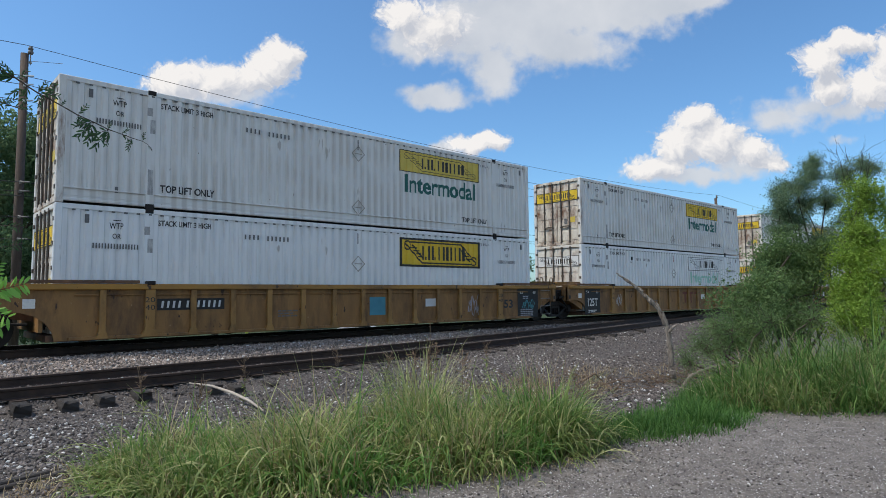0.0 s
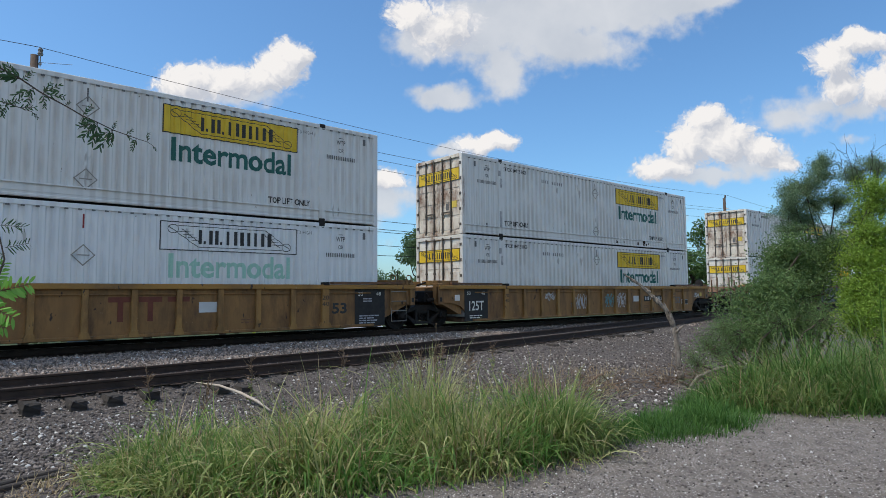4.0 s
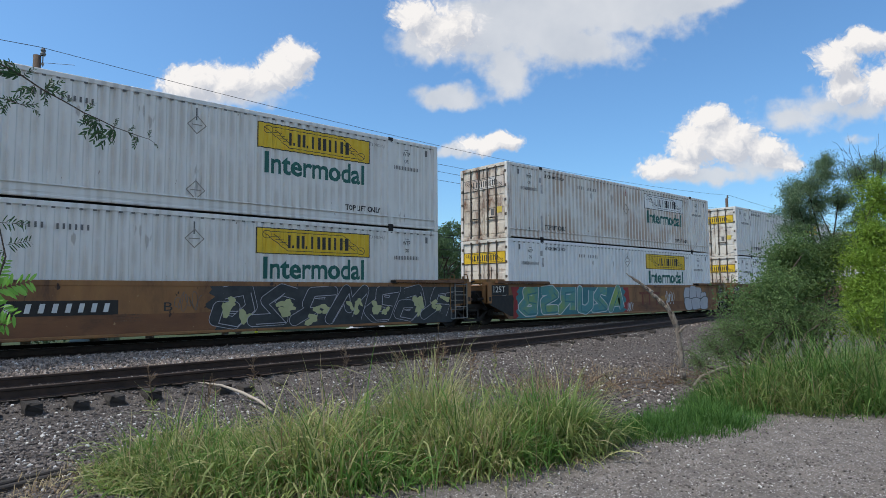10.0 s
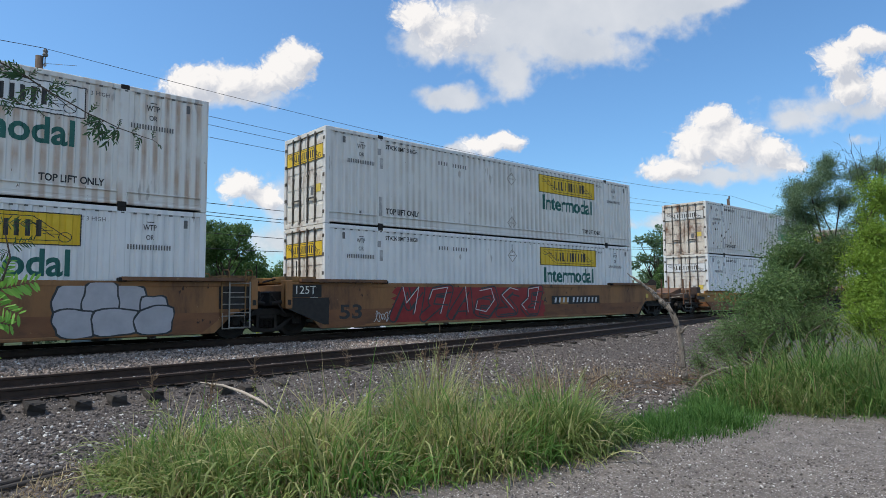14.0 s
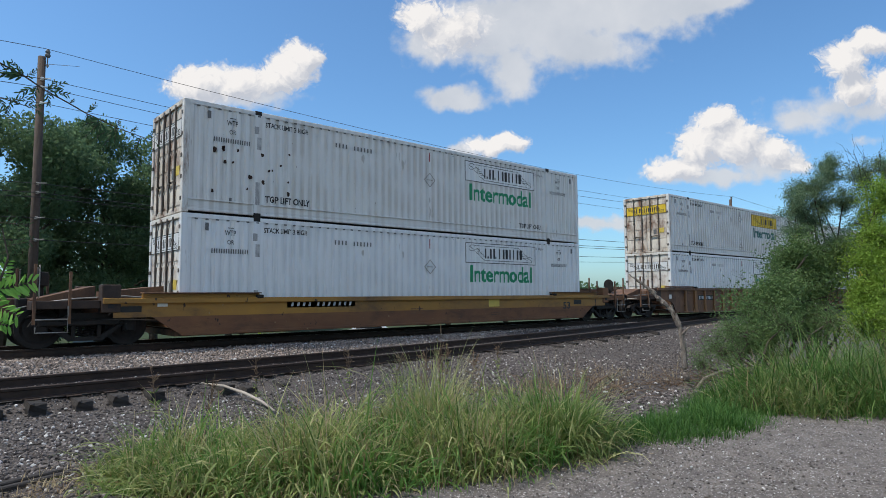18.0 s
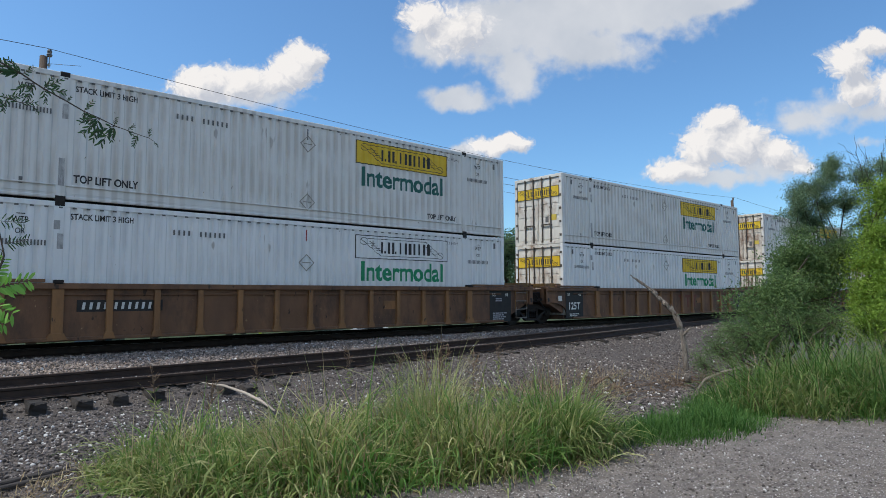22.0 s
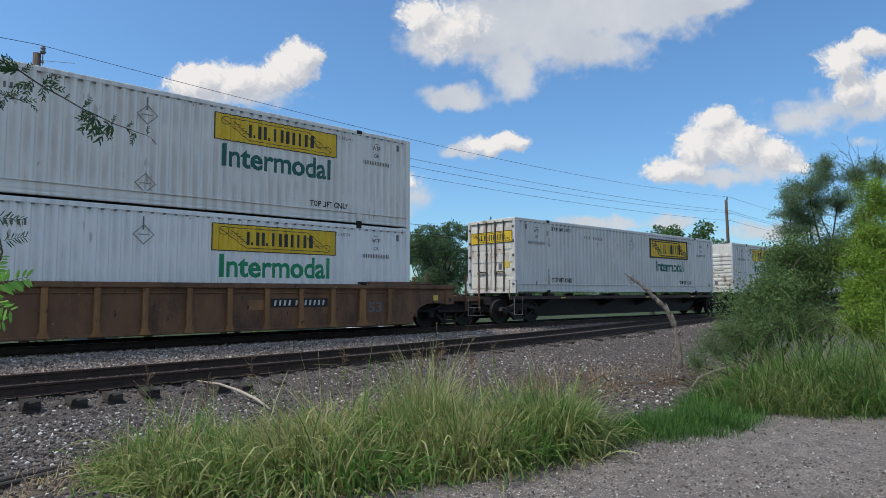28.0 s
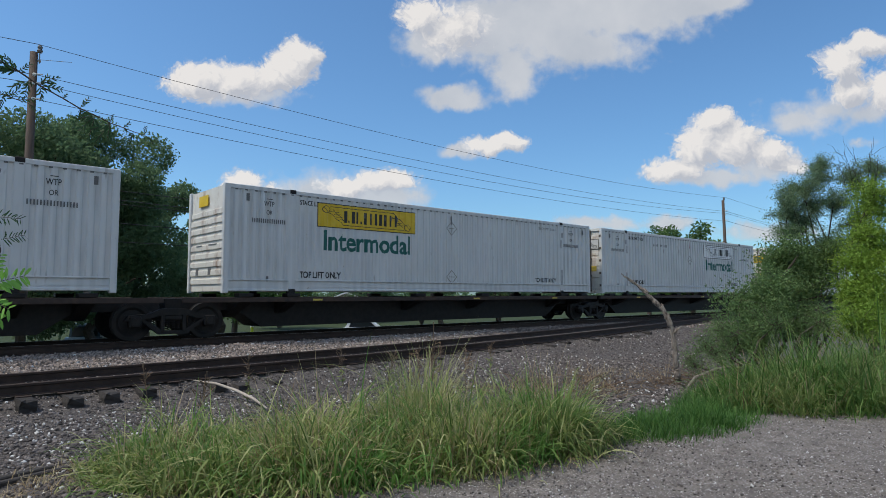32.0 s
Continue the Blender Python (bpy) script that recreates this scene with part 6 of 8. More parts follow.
scribble(b, 11.0, 11.9, 0.55, 1.2, M["spray_white"], 19, -1.4705, 0.03, 8)
scribble(b, 7.6, 8.2, 0.3, 0.7, M["spray_white"], 20, -1.4705, 0.025, 5)
bubbles(b, 12.9, 15.3, 0.22, 1.46, "spray_grey", "spray_black", 21, "pale grey bubble letters with dark outlines")
side_words(c, "53", 0.58, M["ink"], 0.4, 0.45, 0.78, -1.470, 0.012)
graffiti(c, 2.4, 9.5, 0.2, 1.48, ("peaks", "leg", "tent", "hook", "bend", "double"), "spray_red", "spray_black", "spray_red", 22, "large red spray-painted letters with black and white edges", 0.27, 0.05, 0.35, "spray_white", "spray_black", 0.05)
scribble(c, 1.6, 2.3, 0.3, 0.65, M["spray_white"], 23, -1.4705, 0.02, 6)
number_board(c, 10.1, 13.3, 0.72, 1.05)
side_words(c, "A", 0.3, M["ink"], 9.6, 0.8, 0.2)
for q in (b, c):
    p = part("end_panel", Geo().box(-HALF - 1.15, -1.476, 1.08, -HALF - 0.2, -1.462, 1.44), M["black"], q, "black end panel with white lettering")
    side_words(p, "125T", 0.32, M["letter_white"], -1.0, 1.18, 0.62, -1.482)
    part("end_slope", Geo().prism([(-HALF - 1.3, 0.79), (-HALF - 0.1, 0.3), (-HALF + 0.05, 0.3), (-HALF + 0.05, 1.07), (-HALF - 1.3, 1.07)], "y", -1.470, -1.45), M["black"], q)
for q in (a, b):
    g = Geo()
    for u in (LONG + 0.55, LONG + 1.1):
        g.tube([(-HALF + u, -1.52, 0.3), (-HALF + u, -1.52, 1.5)], 0.02, 6)
    for z in (0.32, 0.7, 1.1, 1.46):
        g.tube([(-HALF + LONG + 0.55, -1.52, z), (-HALF + LONG + 1.1, -1.52, z)], 0.016, 6)
    part("ladder", g, M["rod"], q, "dark steel side ladder")
    # black sheet stands in for the shade behind the ladder
    part("end_shade", Geo().box(HALF + 0.3, -1.472, 0.8, HALF + 1.31, -1.455, 1.44), M["black"], q)

q = CARS[6]
number_board(q, 2.8, 5.0, 0.82, 1.0)
part("side_band", Geo().box(-HALF - 1.5, -1.468, 0.66, HALF + 1.5, -1.455, 0.98), M["car_chord"], q, "yellow painted upper band")
side_words(q, "53", 0.36, M["ink"], 14.8, 0.58, 0.46, -1.474, 0.01)
board(q, 15.5, 16.0, 0.74, 0.92, M["black"], -1.4715, "sticker", "dark data sticker")
board(q, -1.35, -0.9, 0.78, 0.92, M["black"], -1.4715, "sticker", "dark data sticker")

a, b, c = CARS[7:10]
number_board(a, 2.35, 4.15, 0.80, 1.06)
end_panel(a, 15.2, 16.3, "", 0.3, 0.4, 0.62)
end_panel(b, -0.1, 1.05, "125T", 0.40, 0.72, 0.56)
end_panel(b, 15.2, 16.3, "", 0.3, 0.4, 0.62)
end_panel(c, -0.1, 1.05, "125T", 0.40, 0.72, 0.56)
for u in (9.0, 9.65, 10.3):
    board(b, u, u + 0.13, 0.5, 1.0, M["brand_red"], -1.467, "painted_bar", "faded dark red painted mark")
    board(b, u - 0.2, u + 0.33, 1.0, 1.12, M["brand_red"], -1.467, "painted_bar", "faded dark red painted mark")
number_board(c, 11.25, 13.0, 0.78, 1.02)
side_words(c, "53", 0.42, M["ink_faded"], 14.42, 0.6, 0.5, -1.470, 0.012)
side_words(b, "53", 0.42, M["ink_faded"], 14.42, 0.6, 0.5, -1.470, 0.012)


def rust_spots(ob, seed, count, u0, u1, z0, z1, mat):
    rng = random.Random(seed)
    for i in range(count):
        u, z, r = rng.uniform(u0, u1), rng.uniform(z0, z1), rng.uniform(0.018, 0.05)
        pts = [(x, zz) for x, zz in blob(-HALF + u, z, r, r * 1.3, rng, 12, 0.3)]
        part("rust_spot", Geo().prism(pts, "y", -HW - 0.004, -HW + 0.05), mat, ob, "dark rust spot")


UPPER = {at: ob for ob, at, z, _ in TRAIN if 3 < z < 4}
rust_spots(UPPER[67.23 + HALF], 41, 18, 0.7, 3.3, 0.4, 1.9, M["rust"])
rust_spots(UPPER[-19.3 + HALF], 42, 9, 9.6, 12.5, 0.15, 0.35, M["rust"])
LOWER = {at: ob for ob, at, z, _ in TRAIN if 0.3 < z < 1}
rust_spots(LOWER[-39.1 + HALF], 44, 3, 3.9, 4.3, 2.2, 2.6, M["ink"])

# ---------------------------------------------------------------- sky with fair-weather clouds
CLOUD_FAR = 3000.0
# puffs in thousandths of the distance: right of and above the middle of the backdrop, half width, half height, density
PUFFS = (   # sunlit, crisp heaps
    (-402, 270, 58, 30, 1), (-345, 266, 50, 30, 1), (-290, 272, 40, 24, 1), (-258, 290, 38, 32, 1), (-236, 310, 32, 27, 1),
    (-45, 372, 40, 32, 0.9), (8, 352, 52, 40, 0.9), (64, 168, 46, 13, 0.9), (92, 176, 30, 14, 0.9),
    (430, 208, 34, 26, 1.05), (404, 168, 42, 36, 1.05), (462, 176, 50, 36, 1), (366, 130, 48, 19, 0.9), (518, 158, 42, 26, 0.85), (550, 140, 28, 16, 0.85),
    (634, 300, 36, 34, 1), (676, 332, 46, 20, 1), (712, 258, 44, 32, 1), (648, 260, 38, 24, 0.9), (750, 305, 40, 46, 0.9),
    (-332, 98, 34, 26, 0.95), (-290, 84, 28, 18, 0.9), (-165, 98, 40, 20, 0.9), (-110, 112, 46, 20, 0.9), (-82, 112, 32, 17, 0.9))
VEILS = (   # grey, soft-edged sheets
    (60, 356, 110, 60, 1), (165, 372, 140, 62, 1), (275, 388, 125, 50, 1), (372, 402, 90, 34, 0.95), (440, 408, 40, 18, 0.9), (104, 290, 40, 44, 0.9), (205, 326, 120, 36, 0.75), (8, 244, 58, 20, 0.95), (-30, 340, 50, 40, 0.9),
    (-330, 246, 76, 18, 0.8), (20, 160, 40, 10, 0.7), (425, 120, 90, 16, 0.85), (500, 138, 60, 26, 0.7), (560, 210, 74, 26, 0.5), (622, 228, 54, 26, 0.6), (661, 176, 20, 8, 0.5), (690, 230, 50, 22, 0.7),
    (-200, 76, 100, 46, 0.95), (-110, 84, 70, 34, 0.9), (-190, 30, 90, 34, 0.8), (-260, 10, 60, 26, 0.7), (240, 42, 66, 12, 0.8), (360, 46, 34, 14, 0.8), (520, 30, 80, 16, 0.7))


def cloud_material():
    """Soft white clouds with greyer bellies; clear between them."""
    m = bpy.data.materials.new("fair_weather_clouds")
    m.use_nodes = True
    n, l = m.node_tree.nodes, m.node_tree.links
    n.remove(n["Principled BSDF"])
    coord = n.new("ShaderNodeTexCoord")

    def math_(op, a, b=0.0, c=None, clamp=False):
        x = n.new("ShaderNodeMath")
        x.operation, x.use_clamp = op, clamp
        for i, v in enumerate((a, b) if c is None else (a, b, c)):
            if isinstance(v, (int, float)):
                x.inputs[i].default_value = v
            else:
                l.new(v, x.inputs[i])
        return x.outputs[0]

    def vec(op, a, b):
        x = n.new("ShaderNodeVectorMath")
        x.operation = op
        for i, v in enumerate((a, b)):
            if isinstance(v, tuple):
                x.inputs[i].default_value = v
            elif v is not None:
                l.new(v, x.inputs[i])
        return x

    p = vec("MULTIPLY", coord.outputs["Object"], (1000 / CLOUD_FAR,) * 3).outputs[0]

    def tex(vector, scale, detail, rough):
        t = n.new("ShaderNodeTexNoise")
        t.inputs["Scale"].default_value, t.inputs["Detail"].default_value, t.inputs["Roughness"].default_value = scale, detail, rough
        l.new(vector, t.inputs["Vector"])
        return t

    warp = tex(p, 0.020, 4, 0.55)
    shifted = vec("MULTIPLY_ADD", warp.outputs["Color"], (44, 40, 0))
    l.new(p, shifted.inputs[2])
    q = vec("SUBTRACT", shifted.outputs[0], (22, 20, 0)).outputs[0]

    def heap(at, puffs):
        body = None
        for x, y, rx, ry, w in puffs:
            d = vec("SUBTRACT", at, (x, y, 0)).outputs[0]
            d = vec("MULTIPLY", d, (1 / rx / 1.25, 1 / ry / 1.25, 0)).outputs[0]
            ln = n.new("ShaderNodeVectorMath")
            ln.operation = "LENGTH"
            l.new(d, ln.inputs[0])
            one = math_("MULTIPLY_ADD", ln.outputs["Value"], -w, w)
            body = one if body is None else math_("SMOOTH_MAX", body, one, 0.2)
        return body

    def billow(at, scale):
        """Rounded bumps with sharp creases between them."""
        t = tex(at, scale, 2, 0.5)
        return math_("ABSOLUTE", math_("MULTIPLY_ADD", t.outputs[0], 2.0, -1.0))

    def thickness(at):
        return math_("MULTIPLY_ADD", math_("ADD", math_("MULTIPLY", billow(at, 0.040), 0.55), math_("MULTIPLY", billow(at, 0.10), 0.30)), 1.0, heap(at, PUFFS))

    def step(src, a, b):
        r = n.new("ShaderNodeMapRange")
        r.interpolation_type = "SMOOTHSTEP"
        r.inputs[1].default_value, r.inputs[2].default_value = a, b
        l.new(src, r.inputs[0])
        return r.outputs[0]

    dens = thickness(q)
    lump = tex(p, 0.030, 5, 0.52)
    wisp = tex(p, 0.012, 4, 0.5)
    sheet = math_("MULTIPLY_ADD", math_("SUBTRACT", lump.outputs[0], 0.5), 1.0, heap(q, VEILS))
    crisp = step(math_("MULTIPLY_ADD", math_("SUBTRACT", lump.outputs[0], 0.5), 0.55, dens), 0.06, 0.50)
    veil = math_("MULTIPLY", step(sheet, -0.06, 0.50), 0.92)
    # heaps are lit from above and from the left
    toward = vec("ADD", q, (-13.0, 17.0, 0)).outputs[0]
    relief = math_("SUBTRACT", dens, thickness(toward))
    tone = math_("MULTIPLY_ADD", relief, 1.5, 0.52)
    tone = math_("MULTIPLY_ADD", math_("SUBTRACT", wisp.outputs[0], 0.5), 0.7, tone, True)
    grey = math_("MULTIPLY_ADD", math_("SUBTRACT", wisp.outputs[0], 0.5), 1.6, 0.5, True)

    def blend(f, a, b):
        x = n.new("ShaderNodeMix")
        x.data_type = "RGBA"
        l.new(f, x.inputs[0])
        for sock, val in ((x.inputs[6], a), (x.inputs[7], b)):
            if isinstance(val, tuple):
                sock.default_value = val
            else:
                l.new(val, sock)
        return x.outputs[2]

    heaps = blend(tone, (0.62, 0.645, 0.71, 1), (1.02, 0.985, 0.955, 1))
    sheets = blend(grey, (0.60, 0.64, 0.70, 1), (0.82, 0.83, 0.85, 1))
    colour = blend(crisp, sheets, heaps)
    cover_ = math_("MAXIMUM", crisp, veil)
    em, tr, ms = n.new("ShaderNodeEmission"), n.new("ShaderNodeBsdfTransparent"), n.new("ShaderNodeMixShader")
    em.inputs[1].default_value = CLOUD_GLOW
    l.new(colour, em.inputs[0])
    l.new(math_("MULTIPLY", cover_, 0.97), ms.inputs[0])
    l.new(tr.outputs[0], ms.inputs[1])
    l.new(em.outputs[0], ms.inputs[2])
    l.new(ms.outputs[0], n["Material Output"].inputs[0])
    return m


CLOUD_GLOW = 0.70
clouds = part("backdrop_clouds", Geo().add([(-3600, -380, 0), (3600, -380, 0), (3600, 1500, 0), (-3600, 1500, 0)], [(0, 1, 2, 3)]), cloud_material())
tagged(clouds, "white fair-weather cumulus clouds with grey bellies", "clouds", kind="structure")
CLOUD_FACE = look((0, 0, 1.14), (math.cos(radians(48.65)), math.sin(radians(48.65)), 1.14 + math.tan(radians(4.14))), -0.39)


def fill_cloud_material():
    """An unseen glowing cloud sheet behind and above, added as fill light, by noise alone."""
    m = bpy.data.materials.new("fill_light_clouds")
    m.use_nodes = True
    n, l = m.node_tree.nodes, m.node_tree.links
    n.remove(n["Principled BSDF"])
    coord = n.new("ShaderNodeTexCoord")
    t = n.new("ShaderNodeTexNoise")
    t.inputs["Scale"].default_value, t.inputs["Detail"].default_value = 0.0011, 8
    l.new(coord.outputs["Object"], t.inputs["Vector"])
    r = n.new("ShaderNodeMapRange")
    r.inputs[1].default_value, r.inputs[2].default_value = 0.46, 0.57
    l.new(t.outputs[0], r.inputs[0])
    em, tr, ms = n.new("ShaderNodeEmission"), n.new("ShaderNodeBsdfTransparent"), n.new("ShaderNodeMixShader")
    em.inputs[0].default_value, em.inputs[1].default_value = (1.0, 0.97, 0.93, 1), CLOUD_GLOW
    l.new(r.outputs[0], ms.inputs[0])
    l.new(tr.outputs[0], ms.inputs[1])
    l.new(em.outputs[0], ms.inputs[2])
    l.new(ms.outputs[0], n["Material Output"].inputs[0])
    return m


# out of view; added to brighten and whiten the fill on the train's side
cover = part("backdrop_fill_clouds", Geo().add([(-9000, -9000, 0), (-9000, -450, 0), (9000, -450, 0), (9000, -9000, 0)], [(0, 1, 2, 3)]), fill_cloud_material())
cover.matrix_basis = pose(0, 0, 1500, 0, 0, 48.65 - 90)
tagged(cover, "unseen glowing sheet of cloud behind the camera, added as fill light", "clouds", kind="structure")


def cloud_pose(drift):
    """The clouds slide slowly to the right."""
    return CLOUD_FACE @ Matrix.Translation((drift, 0, -CLOUD_FAR))


# ---------------------------------------------------------------- plants
def leaf_mesh(name, points, sizes, material, seed, slim=0.5, droop=0.3):
    """Many small folded leaves in one mesh."""
    rng = np.random.default_rng(seed)
    n = len(points)
    d = rng.normal(size=(n, 3))
    d[:, 2] -= droop
    d /= np.linalg.norm(d, axis=1)[:, None]
    s = np.cross(d, rng.normal(size=(n, 3)))
    s /= np.linalg.norm(s, axis=1)[:, None] + 1e-9
    u = np.cross(s, d)
    L = sizes[:, None]
    v = np.stack([points, points + d * L * 0.5 + s * L * slim * 0.5 + u * L * 0.08, points + d * L, points + d * L * 0.5 - s * L * slim * 0.5 + u * L * 0.08], 1)
    f = np.arange(n)[:, None] * 4 + np.array([[0, 1, 2, 3]])
    return bulk_mesh(name, v.reshape(-1, 3), f, material)


def shell_points(rng, centre, radius, count, squash=0.8):
    """Points spread through the outer part of an uneven ball."""
    d = rng.normal(size=(count, 3))
    d /= np.linalg.norm(d, axis=1)[:, None]
    r = radius * rng.uniform(0.35, 1.0, count) ** 0.5 * rng.uniform(0.8, 1.12, count)
    p = d * r[:, None]
    p[:, 2] *= squash
    return p + np.array(centre)


def limb(g, rng, a, b, r0, r1, bend=0.12):
    a, b = Vector(a), Vector(b)
    k = (b - a).length
    pts = [a.lerp(b, t) + Vector(rng.normal(size=3)) * k * bend * math.sin(t * math.pi) * 0.5 for t in (0, 0.25, 0.5, 0.75, 1)]
    g.tube(pts, [r0 + (r1 - r0) * t for t in (0, 0.25, 0.5, 0.75, 1)], 7)


def tree(x, y, base, height, spread, label, material, leaf=0.3, count=14000, seed=1, trunk=0.3, low=0.25):
    """A trunk with limbs to clumps of leaves, clumps uneven with gaps."""
    rng = np.random.default_rng(seed)
    ob = tagged(new("tree"), label, "tree", "trees behind the railway")
    ob.matrix_basis = pose(x, y, base)
    g = Geo()
    limb(g, rng, (0, 0, -0.2), (0.2, 0.1, height * 0.4), trunk, trunk * 0.6)
    clumps = []
    for i in range(26):
        a, h = rng.uniform(0, math.tau), rng.uniform(low, 0.93)
        r = spread * (1 - max(0, (h - 0.55) / 0.55) ** 2) ** 0.5 * rng.uniform(0.3, 0.9)
        clumps.append((r * math.cos(a), r * math.sin(a), h * height, spread * rng.uniform(0.22, 0.42)))
        limb(g, rng, (0.1, 0, height * min(0.4, h * 0.7)), clumps[-1][:3], trunk * 0.3, 0.02)
    part("trunk", g, M["bark"], ob)
    w = np.array([c[3] ** 2 for c in clumps])
    w = (w / w.sum() * count).astype(int)
    pts = np.concatenate([shell_points(rng, c[:3], c[3], k) for c, k in zip(clumps, w)])
    part("crown", leaf_mesh("crown", pts, rng.uniform(0.6, 1.3, len(pts)) * leaf, material, seed), None, ob)
    return ob



# ---------------------------------------------------------------- trees beyond the railway
BACK_Z = -2.1
for x, y, h, r, kind, leaf, count, seed in (
    (3.6, 34, 11.6, 4.2, "tree", 0.20, 52000, 1), (8.2, 36, 12.2, 4.2, "tree", 0.20, 52000, 2), (11.6, 40, 11.2, 3.2, "tree", 0.22, 30000, 3), (-3, 35, 11.0, 4.5, "tree", 0.24, 26000, 21),
    (19.3, 48, 9.6, 3.2, "tree_light", 0.22, 26000, 4), (23.5, 55, 7.2, 3.0, "tree_light", 0.26, 13000, 5), (30.5, 60, 6.4, 3.8, "tree_light", 0.28, 13000, 6), (47, 70, 9.2, 4.6, "tree", 0.32, 13000, 7),
    (35, 40, 9.8, 3.0, "tree", 0.22, 20000, 8), (43.6, 41, 10.0, 3.4, "tree", 0.22, 20000, 9), (39, 47, 9.0, 3.4, "tree", 0.36, 7000, 12), (62, 36, 11.2, 2.6, "tree", 0.33, 6000, 10), (60, 30, 10.8, 3.9, "tree_light", 0.34, 11000, 11)):
    tree(x, y, BACK_Z, h, r, "dark green broadleaf tree beyond the railway" if kind == "tree" else "fresh green broadleaf tree beyond the railway", M[kind], leaf, count, seed, 0.28, 0.2)


def far_wood():
    rng = np.random.default_rng(77)
    pts = []
    for i in range(150):
        a = rng.uniform(-60, 330)
        y = 118 + rng.uniform(-8, 30)
        r = rng.uniform(3.5, 7)
        pts.append(shell_points(rng, (a, y, -2 + rng.uniform(1.5, 3.5)), r, 130, 0.8))
    pts = np.concatenate(pts)
    return part("distant_wood", leaf_mesh("distant_wood", pts, rng.uniform(0.9, 1.8, len(pts)), M["tree"], 78), None)


tagged(far_wood(), "low dark line of distant woods", "woods", kind="stuff")


# ---------------------------------------------------------------- poles and wires
def pole(x, y, z0, top, lean, label, arms):
    ob = tagged(new("utility_pole"), label, "utility pole", "poles of the power line")
    ob.matrix_basis = pose(x, y, z0, 0, lean, 0)
    h = top - z0
    part("shaft", Geo().tube([(0, 0, -0.3), (0, 0, h * 0.5), (0, 0, h)], [0.15, 0.135, 0.115], 14), M["wood_pole"], ob, smooth=True)
    part("top_pin", Geo().tube([(0.16, -0.02, h - 0.35), (0.16, -0.02, h + 0.08)], 0.018, 6).box(0.10, -0.04, h - 0.3, 0.2, 0.0, h - 0.24), M["rod"], ob)
    part("insulator", Geo().tube([(0.16, -0.02, h + 0.02), (0.16, -0.02, h + 0.08), (0.16, -0.02, h + 0.14), (0.16, -0.02, h + 0.2), (0.16, -0.02, h + 0.27)], [0.07, 0.09, 0.06, 0.08, 0.05], 10), M["ink_faded"], ob, "dark grey porcelain insulator")
    for z in arms:
        part("wire_clamp", Geo().box(-0.03, -0.2, z - z0 - 0.05, 0.05, -0.11, z - z0 + 0.05, 0.01).tube([(0, -0.2, z - z0), (0.24, -0.26, z - z0 + 0.02)], 0.025, 7), M["spray_white"] if z > 6 else M["rod"], ob)
    return ob


ARMS = (8.36, 8.07, 7.54)
LOW_ARMS = (4.85, 4.55, 3.72, 3.0)
pole(3.18, 24, BACK_Z, 9.15, 0, "tall weathered wooden utility pole beside the railway", ARMS + LOW_ARMS)
pole(54.5, 24, BACK_Z, 9.3, -2.0, "weathered wooden utility pole further down the line", ARMS)
pole(42.4, 40, BACK_Z, 8.1, -8.0, "leaning wooden utility pole among trees", ())


def wire(a, b, sag, r=0.012):
    a, b = Vector(a), Vector(b)
    pts = []
    for i in range(25):
        t = i / 24
        q = a.lerp(b, t)
        q.z -= 4 * sag * t * (1 - t)
        pts.append(q)
    ob = part("power_line", Geo().tube(pts, r, 5), M["wire"])
    return tagged(ob, "thin dark overhead cable strung between poles", "overhead cable", "overhead cables")


for z, zf, sag in ((9.40, 9.55, 0.75), (8.36, 8.33, 0.6), (8.07, 8.16, 0.75), (7.54, 7.48, 0.6)):
    wire((3.25, 23.85, z), (54.4, 23.85, zf), sag, 0.0095)
    wire((-47, 23.9, z + 0.4), (3.25, 23.85, z), 0.6, 0.011)
    wire((54.4, 23.85, zf), (105, 23.9, zf), 0.6, 0.011)
for z, zf, sag in ((4.85, 5.2, 0.45), (4.55, 5.0, 0.6), (4.4, 4.8, 0.55), (3.72, 4.4, 0.6), (3.0, 4.0, 0.4)):
    wire((3.2, 23.8, z), (54.4, 23.85, zf), sag, 0.013)
    wire((-47, 23.9, z), (3.2, 23.8, z), 0.4, 0.013)
wire((3.3, 23.9, 8.9), (4.1, 23.0, 8.75), 0.0, 0.008)


